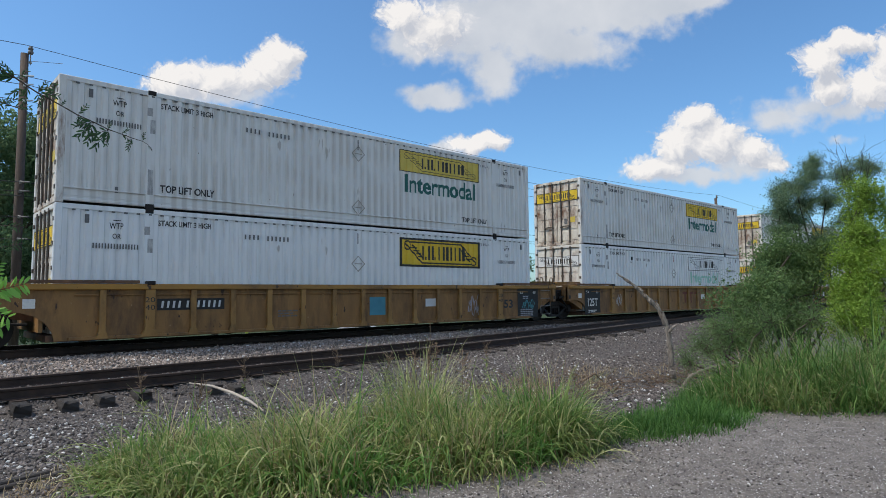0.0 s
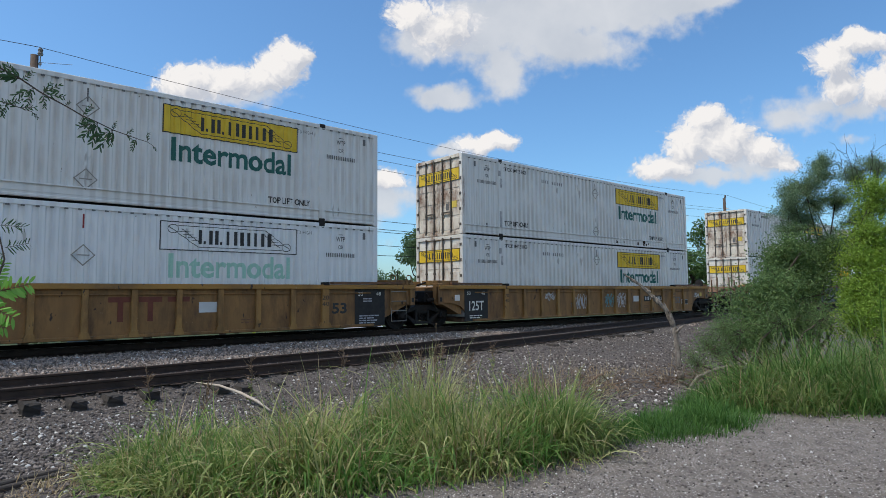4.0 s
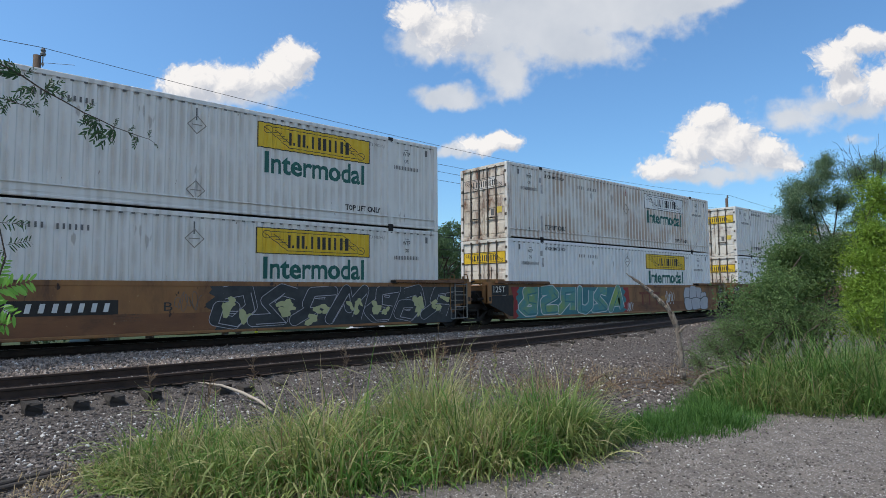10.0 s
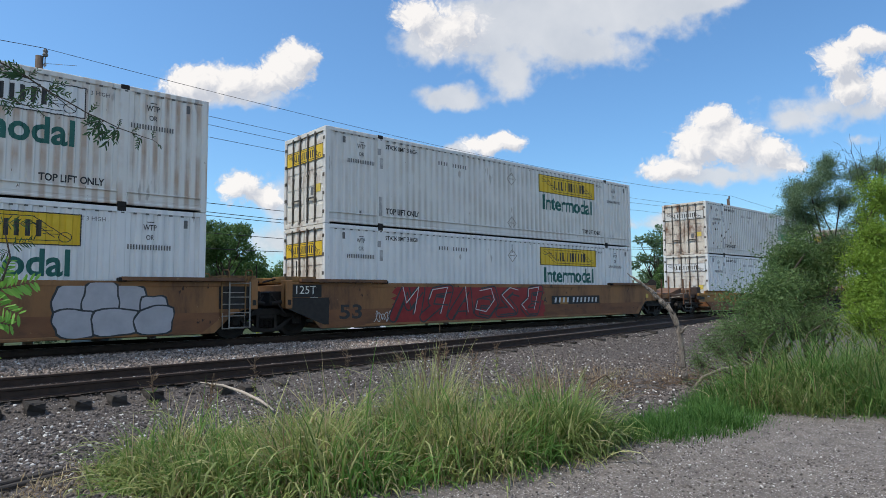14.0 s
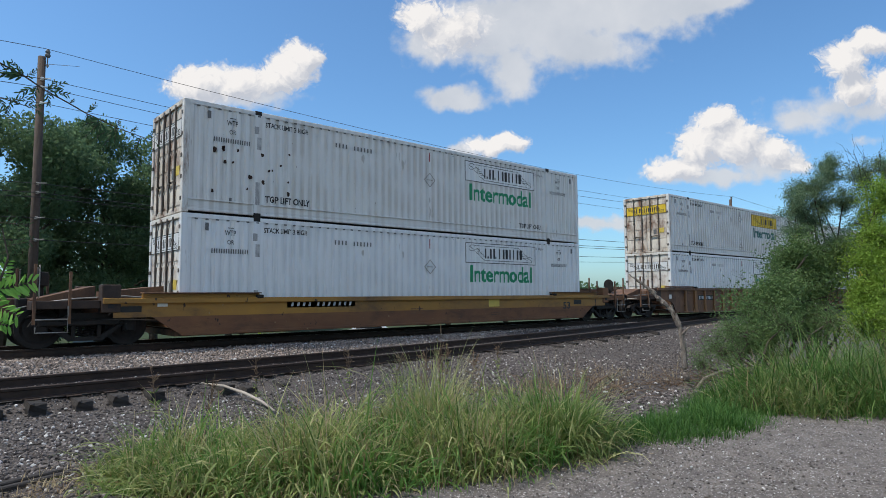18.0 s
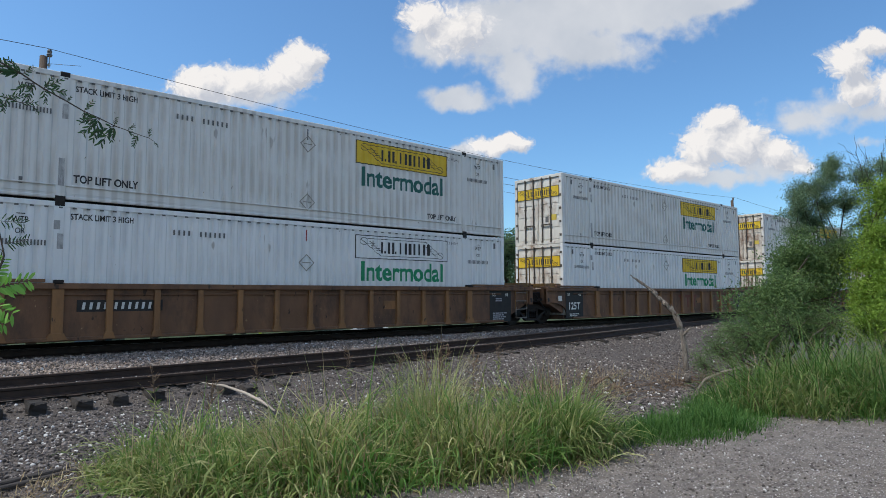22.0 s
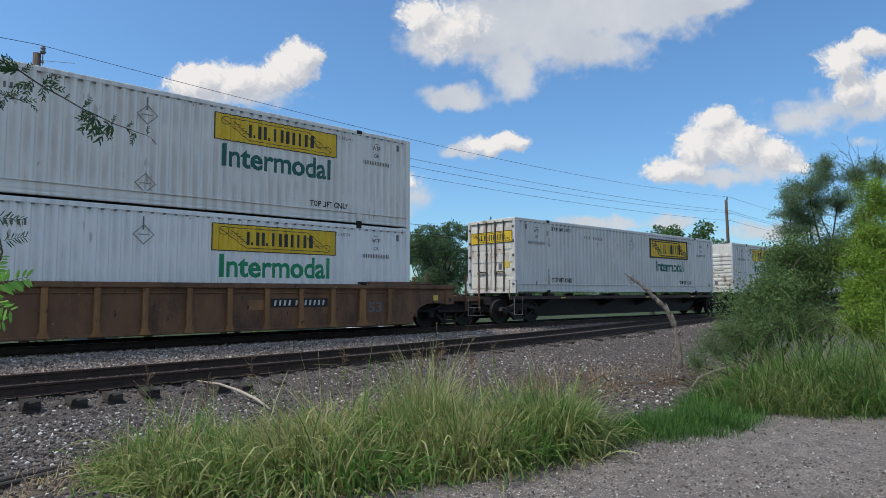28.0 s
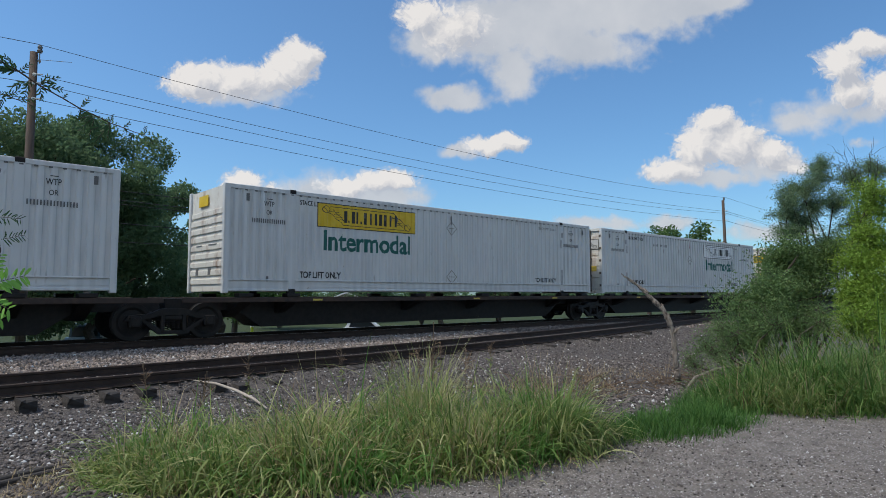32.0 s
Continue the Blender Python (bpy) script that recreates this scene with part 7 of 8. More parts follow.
# ---------------------------------------------------------------- grass
def blades(name, places, out, heights, width, material, seed, lean=0.5):
    """Bent, tapering blades of grass in one mesh, arching out from the middle of their tuft."""
    rng = np.random.default_rng(seed)
    n = len(places)
    a = np.arctan2(out[:, 1], out[:, 0]) + rng.normal(size=n) * 1.0
    start, curl = rng.uniform(0.02, 0.45, n) * lean, rng.uniform(0.1, 1.0, n) ** 1.3 * 1.9 * lean
    w = width * rng.uniform(0.55, 1.35, n)
    ahead, side = np.stack([np.cos(a), np.sin(a)], 1), np.stack([-np.sin(a), np.cos(a)], 1)
    twist = rng.normal(size=n) * 0.5
    far, up, rows, k = np.zeros(n), np.zeros(n), [], 6
    for i in range(k + 1):
        t = i / k
        c = np.concatenate([places[:, :2] + ahead * far[:, None], (places[:, 2] + up)[:, None]], 1)
        ww = w * min(1.0, 0.7 + t) * (1 - t ** 2.2) * 0.5 + 0.0004
        s3 = np.concatenate([side * (ww * np.cos(twist * t))[:, None], (ww * np.sin(twist * t))[:, None]], 1)
        rows += [c - s3, c + s3]
        th = start + curl * (t + 0.5 / k) ** 1.5
        far, up = far + np.sin(th) * heights / k, up + np.cos(th) * heights / k
    m = 2 * (k + 1)
    v = np.stack(rows, 1).reshape(-1, 3)
    v[:, 2] = np.maximum(v[:, 2], np.repeat(places[:, 2], m) - 0.02)
    f = np.arange(n)[:, None, None] * m + np.array([[2 * i, 2 * i + 1, 2 * i + 3, 2 * i + 2] for i in range(k)])[None]
    return bulk_mesh(name, v, f.reshape(-1, 4), material)


def tufts(rng, region, count, per, spread):
    """Places of blades gathered in tufts; region(x, y) tells the height of the grass there, 0 outside."""
    out, high, away = [], [], []
    x0, x1, y0, y1 = region.box
    while len(out) < count:
        x, y = rng.uniform(x0, x1), rng.uniform(y0, y1)
        h = region(x, y)
        if h <= 0 or rng.uniform() > 0.25 + h:
            continue
        k = rng.integers(per // 2, per * 2)
        g = rng.normal(size=(k, 2)) * spread * rng.uniform(0.6, 1.3)
        hh = h * rng.uniform(0.6, 1.3)
        for dx, dy in g:
            out.append((x + dx, y + dy, ground_z(x + dx, y + dy) - 0.02))
            high.append(hh * rng.uniform(0.4, 1.2))
            away.append((dx, dy))
    return np.array(out), np.array(away), np.array(high)


class Strip:
    """Grass along a line of points with a width and a height at each."""

    def __init__(self, rows):
        self.rows = [(Vector(r[:2]), r[2], r[3]) for r in rows]
        xs, ys = [r[0] for r in rows], [r[1] for r in rows]
        self.box = (min(xs) - 1.5, max(xs) + 1.5, min(ys) - 1.5, max(ys) + 1.5)

    def __call__(self, x, y):
        best, p = 0.0, Vector((x, y))
        for (a, w0, h0), (b, w1, h1) in zip(self.rows, self.rows[1:]):
            d = b - a
            t = min(max((p - a).dot(d) / d.dot(d), 0), 1)
            w, h = w0 + (w1 - w0) * t, h0 + (h1 - h0) * t
            k = (p - a - d * t).length / w
            if k < 1:
                best = max(best, h * (1 - k * k) ** 0.35)
        return best * max(0.3, 0.95 + 0.75 * noise.noise((x * 1.6, y * 1.6, 0)))


verge = Strip([(2.0, 6.5, 0.55, 0.52), (2.7, 5.7, 0.95, 0.62), (3.5, 5.15, 1.05, 0.64), (4.4, 4.75, 0.95, 0.62), (5.0, 4.45, 0.7, 0.60), (5.5, 4.3, 0.35, 0.48)])
fresh = Strip([(5.95, 4.0, 0.4, 0.22), (6.7, 3.7, 0.5, 0.22), (7.4, 3.65, 0.55, 0.22), (8.5, 3.9, 0.6, 0.22), (9.4, 4.1, 0.55, 0.26)])
reeds = Strip([(8.8, 3.9, 0.45, 0.55), (9.4, 3.5, 0.9, 0.85), (10.4, 2.9, 1.1, 0.95), (11.6, 2.2, 1.2, 1.0), (13, 1.4, 1.3, 1.0)])


def grass(name, region, count, per, spread, width, material, seed, label, lean=0.6, scale=1.0):
    rng = np.random.default_rng(seed)
    p, away, h = tufts(rng, region, count, per, spread)
    ob = part(name, blades(name, p, away, h * scale, width, material, seed, lean), None)
    return tagged(ob, label, "grass", kind="stuff")


grass("verge_grass", verge, 19000, 16, 0.15, 0.0165, M["grass"], 31, "tall tousled green grass along the lane", 2.25, 1.14)
grass("verge_grass", verge, 5000, 7, 0.16, 0.019, M["grass_pale"], 43, "broad pale arching blades over tall grass", 2.7, 1.25)
grass("verge_grass", verge, 9000, 9, 0.16, 0.009, M["grass_dry"], 41, "matted dry straw at the foot of tall grass", 2.9, 0.74)
grass("verge_grass", Strip([(0.7, 6.6, 0.5, 0.16), (1.6, 6.7, 0.5, 0.2), (2.2, 6.4, 0.4, 0.3)]), 1300, 9, 0.12, 0.007, M["grass_dry"], 42, "thin dry straw over stones", 2.2)
grass("verge_grass", verge, 2400, 5, 0.16, 0.0075, M["grass_dry"], 32, "dry straw-coloured stalks among green grass", 0.9, 1.15)
grass("verge_grass", Strip([(4.3, 5.55, 0.3, 0.78), (4.6, 5.45, 0.3, 0.84)]), 1100, 12, 0.09, 0.012, M["grass_pale"], 33, "high tuft of green grass", 0.8, 1.05)
grass("verge_grass", Strip([(2.2, 5.7, 0.35, 0.22), (3.2, 4.6, 0.4, 0.24), (4.4, 4.0, 0.35, 0.22), (5.4, 3.75, 0.25, 0.2)]), 2600, 8, 0.13, 0.008, M["grass_dry"], 44, "flattened straw along the edge of the lane", 3.0)
grass("verge_grass", Strip([(4.5, 4.55, 0.6, 0.58), (5.0, 4.4, 0.6, 0.6), (5.5, 4.25, 0.4, 0.5)]), 5000, 14, 0.14, 0.015, M["grass_deep"], 46, "deep green arching grass at the end of the verge", 2.1, 1.1)
grass("fresh_grass", fresh, 12000, 16, 0.11, 0.008, M["grass_fresh"], 34, "fresh deep green grass at the edge of the lane", 1.1)
grass("reed_grass", reeds, 12000, 14, 0.15, 0.016, M["grass_deep"], 35, "head-high broad-bladed green grass", 1.75, 1.08)
grass("reed_grass", reeds, 6000, 10, 0.15, 0.014, M["grass_fresh"], 36, "deep green blades among tall grass", 2.0, 1.12)
grass("reed_grass", reeds, 2500, 6, 0.16, 0.007, M["grass_dry"], 45, "dry stalks among tall green grass", 1.3, 1.0)
grass("reed_grass", Strip([(9.3, 3.1, 0.35, 0.34), (10.4, 2.2, 0.45, 0.36), (11.5, 1.4, 0.45, 0.36)]), 3500, 10, 0.14, 0.009, M["grass_dry"], 37, "dry matted straw at the foot of tall grass", 2.4)
grass("lineside_weeds", Strip([(7.2, 6.6, 0.9, 0.25), (9.0, 6.4, 1.0, 0.3), (10.6, 6.6, 1.0, 0.4)]), 700, 8, 0.15, 0.005, M["grass_dry"], 38, "sparse dry weeds on the ballast shoulder", 1.4)
grass("far_grass", Strip([(-8, 24, 3.5, 0.5), (20, 25, 4, 0.5), (60, 26, 4, 0.5)]), 9000, 14, 0.4, 0.03, M["grass_far"], 39, "rough grass on the bank beyond the tracks", 0.6)


def seed_stalk(x, y, h, seed):
    """A thin weed with a feathery seed head."""
    rng = np.random.default_rng(seed)
    ob = tagged(new("weed"), "thin brown weed with a feathery seed head", "weed", "weeds by the siding")
    ob.matrix_basis = pose(x, y, ground_z(x, y) - 0.02)
    g = Geo()
    top = Vector((rng.normal() * 0.06, rng.normal() * 0.06, h))
    limb(g, rng, (0, 0, 0), top, 0.006, 0.003, 0.06)
    part("stalk", g, M["dead_wood"], ob)
    g = Geo()
    for i in range(26):
        t = rng.uniform(0.55, 1.0)
        b = top * t
        d = Vector(rng.normal(size=3)) * 0.06
        d.z = abs(d.z) * 1.3
        g.tube([b, b + d], [0.0025, 0.006], 4)
    part("seed_head", g, M["dead_wood"], ob)
    p = np.array([top * rng.uniform(0.05, 0.6) for _ in range(26)])
    part("foliage", leaf_mesh("foliage", p, rng.uniform(0.05, 0.13, len(p)), M["grass"], seed, 0.2), None, ob)


for i, (x, y, h) in enumerate(((2.85, 9.6, 0.62), (4.35, 9.6, 0.7), (5.95, 9.3, 0.72), (6.4, 8.6, 0.55), (8.2, 9.3, 0.6), (7.3, 8.4, 0.5), (4.8, 5.6, 1.15), (4.62, 5.75, 1.05), (2.6, 7.2, 0.75), (5.0, 5.2, 1.0), (9.3, 9.0, 0.5))):
    seed_stalk(x, y, h, 100 + i)


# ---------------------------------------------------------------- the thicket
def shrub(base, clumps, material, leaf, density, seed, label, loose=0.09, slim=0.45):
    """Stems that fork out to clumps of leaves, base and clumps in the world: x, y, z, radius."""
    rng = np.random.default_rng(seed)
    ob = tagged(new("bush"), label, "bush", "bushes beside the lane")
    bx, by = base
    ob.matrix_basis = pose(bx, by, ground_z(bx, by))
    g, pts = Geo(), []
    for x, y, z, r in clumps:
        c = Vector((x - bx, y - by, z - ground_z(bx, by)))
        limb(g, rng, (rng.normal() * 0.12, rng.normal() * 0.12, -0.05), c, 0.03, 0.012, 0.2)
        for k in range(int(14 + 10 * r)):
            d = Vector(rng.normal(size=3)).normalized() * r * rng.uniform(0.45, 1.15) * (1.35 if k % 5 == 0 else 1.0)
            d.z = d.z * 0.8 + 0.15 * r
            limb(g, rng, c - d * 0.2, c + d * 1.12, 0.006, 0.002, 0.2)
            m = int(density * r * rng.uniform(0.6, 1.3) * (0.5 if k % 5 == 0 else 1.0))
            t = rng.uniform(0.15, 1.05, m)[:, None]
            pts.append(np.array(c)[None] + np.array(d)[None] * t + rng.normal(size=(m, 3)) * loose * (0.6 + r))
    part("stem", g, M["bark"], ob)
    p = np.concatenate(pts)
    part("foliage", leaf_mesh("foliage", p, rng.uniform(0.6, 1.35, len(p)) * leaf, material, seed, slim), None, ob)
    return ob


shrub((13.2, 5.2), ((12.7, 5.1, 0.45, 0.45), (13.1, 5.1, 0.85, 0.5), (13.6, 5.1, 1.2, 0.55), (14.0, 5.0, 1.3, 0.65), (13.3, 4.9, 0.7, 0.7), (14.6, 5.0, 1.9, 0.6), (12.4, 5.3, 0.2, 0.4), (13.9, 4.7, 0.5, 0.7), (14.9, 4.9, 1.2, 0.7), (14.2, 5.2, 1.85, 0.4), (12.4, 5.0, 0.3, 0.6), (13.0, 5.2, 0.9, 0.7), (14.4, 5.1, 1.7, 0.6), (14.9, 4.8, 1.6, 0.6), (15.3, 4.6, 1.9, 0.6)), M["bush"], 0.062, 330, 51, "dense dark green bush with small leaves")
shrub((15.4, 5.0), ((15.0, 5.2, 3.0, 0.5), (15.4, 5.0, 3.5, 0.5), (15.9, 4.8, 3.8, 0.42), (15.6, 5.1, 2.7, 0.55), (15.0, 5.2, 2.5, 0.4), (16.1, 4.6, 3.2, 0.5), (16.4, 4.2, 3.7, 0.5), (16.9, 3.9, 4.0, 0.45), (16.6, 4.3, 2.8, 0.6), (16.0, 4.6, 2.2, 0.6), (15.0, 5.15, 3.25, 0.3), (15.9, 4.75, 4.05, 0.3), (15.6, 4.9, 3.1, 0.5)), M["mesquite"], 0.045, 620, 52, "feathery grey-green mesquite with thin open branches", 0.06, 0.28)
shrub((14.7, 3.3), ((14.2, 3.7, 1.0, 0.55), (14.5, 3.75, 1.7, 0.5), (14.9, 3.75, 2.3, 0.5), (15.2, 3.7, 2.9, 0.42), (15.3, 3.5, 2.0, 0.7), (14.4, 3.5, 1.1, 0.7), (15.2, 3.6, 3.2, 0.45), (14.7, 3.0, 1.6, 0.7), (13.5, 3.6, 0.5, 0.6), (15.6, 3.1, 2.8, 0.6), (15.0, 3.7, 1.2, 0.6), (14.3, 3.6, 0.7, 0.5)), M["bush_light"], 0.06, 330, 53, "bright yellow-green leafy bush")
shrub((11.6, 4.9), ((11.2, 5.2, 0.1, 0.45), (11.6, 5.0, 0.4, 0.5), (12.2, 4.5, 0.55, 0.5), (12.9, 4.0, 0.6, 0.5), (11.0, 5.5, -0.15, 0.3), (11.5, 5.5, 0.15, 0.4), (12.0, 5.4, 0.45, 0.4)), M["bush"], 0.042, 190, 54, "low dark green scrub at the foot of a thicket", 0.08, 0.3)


# ---------------------------------------------------------------- dead wood
def snag():
    ob = tagged(new("dead_branch"), "broken grey dead trunk standing with a bent top", "dead tree")
    ob.matrix_basis = pose(9.947, 5.234, -0.5)
    spine = [(0, 0, -0.12), (0.01, 0.01, 0.1), (0.022, 0.023, 0.219), (0.03, 0.067, 0.384), (0.042, 0.079, 0.627), (0.055, 0.10, 0.86), (0.044, 0.144, 1.1), (0.003, 0.237, 1.339), (-0.06, 0.36, 1.49), (-0.134, 0.487, 1.65), (-0.247, 0.674, 1.838), (-0.32, 0.78, 1.93), (-0.363, 0.853, 1.999)]
    thick = [0.095, 0.08, 0.066, 0.06, 0.066, 0.056, 0.062, 0.050, 0.053, 0.043, 0.034, 0.02, 0.006]
    rng = random.Random(8)
    way, radii = [], []
    for i in range(len(spine) - 1):
        for k in range(4):
            t = k / 4
            q = Vector(spine[i]).lerp(Vector(spine[i + 1]), t)
            way.append(q + Vector((rng.gauss(0, 0.007), rng.gauss(0, 0.007), 0)))
            radii.append((thick[i] + (thick[i + 1] - thick[i]) * t) * rng.uniform(0.58, 0.92))
    part("trunk", Geo().tube(way, radii, 7), M["snag_wood"], ob)
    for i in range(16):
        k = rng.randrange(4, len(way) - 8)
        a = rng.uniform(0, math.tau)
        b = way[k] + Vector((math.cos(a), math.sin(a), 0)) * radii[k] * 0.9
        tip = b + Vector((math.cos(a) * 0.03, math.sin(a) * 0.03, 0)) + (way[k + 4] - way[k]).normalized() * rng.uniform(0.05, 0.16)
        part("bark_splinter", Geo().tube([b, b.lerp(tip, 0.5), tip], [0.012, 0.009, 0.002], 4), M["snag_wood"], ob)
    part("broken_limb", Geo().tube([(0.04, 0.1, 0.95), (0.09, 0.02, 1.05), (0.13, -0.02, 1.09)], [0.03, 0.02, 0.006], 7), M["snag_wood"], ob)
    part("split_spur", Geo().tube([(0.0, 0.24, 1.33), (0.03, 0.27, 1.42), (0.03, 0.3, 1.47)], [0.03, 0.018, 0.004], 6), M["snag_wood"], ob)
    return ob


snag()
log = part("fallen_limb", Geo().tube([(9.85, 5.1, -0.5), (9.99, 4.97, -0.25), (10.2, 4.77, -0.13), (10.32, 4.68, -0.10), (10.5, 4.5, -0.02)], [0.030, 0.028, 0.025, 0.018, 0.006], 7), M["snag_wood"], smooth=True)
tagged(log, "pale fallen limb propped in grass beside a dead trunk", "branch")
stick = part("stick", Geo().tube([(4.0, 11.0, -0.36), (4.2, 10.5, -0.38), (4.3, 9.9, -0.44), (4.28, 9.2, -0.49), (4.1, 8.4, -0.5)], [0.010, 0.022, 0.026, 0.022, 0.014], 8), M["bleached_stick"], smooth=True)
tagged(stick, "bare pale stick lying on ballast", "stick")
for i, (x, y, a, k) in enumerate(((8.6, 6.3, 20, 1.1), (9.3, 6.0, -15, 0.9), (8.9, 5.9, 50, 0.7), (9.6, 6.5, 5, 1.2), (8.2, 6.8, -40, 0.6))):
    rng = np.random.default_rng(200 + i)
    g = Geo()
    limb(g, rng, (-k / 2, 0, 0.02), (k / 2, 0, 0.06), 0.018, 0.006, 0.12)
    q = part("twig", g, M["dead_wood"])
    q.matrix_basis = pose(x, y, ground_z(x, y) + 0.01, 0, rng.uniform(-8, 3), a)
    tagged(q, "dry grey twig lying among weeds", "twig", "twigs on the ground")


def dead_brush():
    """A tangle of dry thin twigs lying and standing among the stones."""
    rng = np.random.default_rng(90)
    g = Geo()
    for i in range(260):
        x, y = (rng.uniform(7.0, 10.2), rng.uniform(5.3, 7.6)) if i % 3 else (rng.uniform(9.9, 11.8), rng.uniform(4.9, 5.9))
        z = ground_z(x, y)
        a, up = rng.uniform(0, math.tau), abs(rng.normal()) * 0.16
        k = rng.uniform(0.2, 0.7)
        limb(g, rng, (x, y, z + 0.01), (x + k * math.cos(a), y + k * math.sin(a), ground_z(x + k * math.cos(a), y + k * math.sin(a)) + 0.02 + up), 0.006, 0.003, 0.12)
    return part("dead_brush", g, M["dead_wood"])


tagged(dead_brush(), "tangle of thin dry twigs on dark stones", "brushwood", kind="stuff")


# ---------------------------------------------------------------- twigs hanging close by
def pinnate(parent, at, aim, size, pairs, material, seed, droop=0.25, slim=0.10, open_=0.85):
    """A feather leaf: a stalk with pairs of narrow leaflets."""
    rng = np.random.default_rng(seed)
    at, aim = Vector(at), Vector(aim).normalized()
    side = aim.cross(Vector((0.25, 0.95, 0))).normalized()
    g = Geo()
    for i in range(pairs):
        t = (i + 0.7) / pairs
        b = at + aim * size * t
        for s in (-1, 1):
            d = (side * s * open_ + aim * 0.6 + Vector(rng.normal(size=3)) * 0.16).normalized()
            ln = size * 0.42 * (1 - 0.35 * t) * rng.uniform(0.8, 1.15)
            u = d.cross(Vector((0.25, 0.95, 0)) + Vector(rng.normal(size=3)) * 0.45).normalized() * ln * slim
            tip = b + d * ln + Vector((0, 0, -droop * ln * 0.4))
            g.add([b, b + d * ln * 0.3 + u, b + d * ln * 0.75 + u * 0.9 + Vector((0, 0, -droop * ln * 0.2)), tip, b + d * ln * 0.75 - u * 0.9 + Vector((0, 0, -droop * ln * 0.2)), b + d * ln * 0.3 - u], [(0, 1, 2, 3, 4, 5)])
    leaf = part("leaf", g, material, parent)
    part("leaf_stalk", Geo().tube([at, at + aim * size], 0.0010, 5), M["bark"], leaf)


def overhanging():
    ob = tagged(new("overhanging_twig"), "thin twig with feathery dark green leaves hanging close by", "twig")
    way = [(0.19, 2.616, 1.975), (0.227, 2.616, 1.958), (0.304, 2.618, 1.926), (0.344, 2.62, 1.903), (0.371, 2.62, 1.888), (0.443, 2.618, 1.857), (0.5, 2.615, 1.829), (0.553, 2.609, 1.81), (0.603, 2.603, 1.789), (0.648, 2.596, 1.777), (0.685, 2.589, 1.766), (0.722, 2.581, 1.757), (0.741, 2.578, 1.746)]
    part("stem", Geo().tube(way, [0.0032, 0.003, 0.003, 0.0028, 0.0027, 0.0025, 0.0024, 0.0022, 0.002, 0.0017, 0.0015, 0.0012, 0.0008], 7), M["bark"], ob)
    # node on the stem, direction right and up, length
    leaves = ((2, -0.9, 0.35, 0.09), (2, -0.8, -0.1, 0.08), (2, 0.5, 0.5, 0.05), (2, -1, 0.05, 0.10), (2, -0.7, 0.7, 0.06), (3, -0.7, -0.5, 0.07), (3, -0.3, -0.9, 0.06), (4, 0.15, -0.9, 0.05), (4, 0.7, 0.6, 0.07), (4, 0.9, 0.05, 0.07), (4, 0.5, 0.9, 0.05),
              (5, 0.5, 0.6, 0.025), (6, 0.6, 0.9, 0.055), (6, 0.1, -0.6, 0.04), (6, 0.6, -0.9, 0.06), (7, -0.6, -0.75, 0.09), (7, -0.2, -0.9, 0.085), (7, -0.7, -0.3, 0.07), (8, -0.5, -0.85, 0.09), (8, -0.8, -0.5, 0.085), (8, 0.2, 0.9, 0.035), (8, -0.1, -0.9, 0.06),
              (9, 0.5, 0.5, 0.035), (9, 0.6, -0.4, 0.035), (10, -0.3, -0.8, 0.05), (11, 0.1, 0.9, 0.035), (12, 0.4, -0.5, 0.025))
    for i, (k, dx, dz, s) in enumerate(leaves):
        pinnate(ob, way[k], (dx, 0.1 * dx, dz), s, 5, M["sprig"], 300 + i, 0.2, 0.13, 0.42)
    ob2 = tagged(new("overhanging_twig"), "thin twig with a few small drooping feather leaves", "twig")
    way = [(0.20, 2.62, 1.840), (0.232, 2.619, 1.835), (0.264, 2.618, 1.83), (0.3, 2.616, 1.822), (0.339, 2.613, 1.813)]
    part("stem", Geo().tube(way, [0.002, 0.002, 0.0018, 0.0015, 0.001], 6), M["bark"], ob2)
    for i, (k, dx, dz, s) in enumerate(((2, 0.6, 0.3, 0.05), (3, 0.8, 0.15, 0.05), (3, -0.7, 0.2, 0.05), (4, 0.6, -0.6, 0.03), (1, 0.4, -0.9, 0.05), (2, -0.2, -0.9, 0.05))):
        pinnate(ob2, way[k], (dx, 0.1 * dx, dz), s, 5, M["sprig"], 330 + i, 0.2, 0.13, 0.5)
    return ob


overhanging()


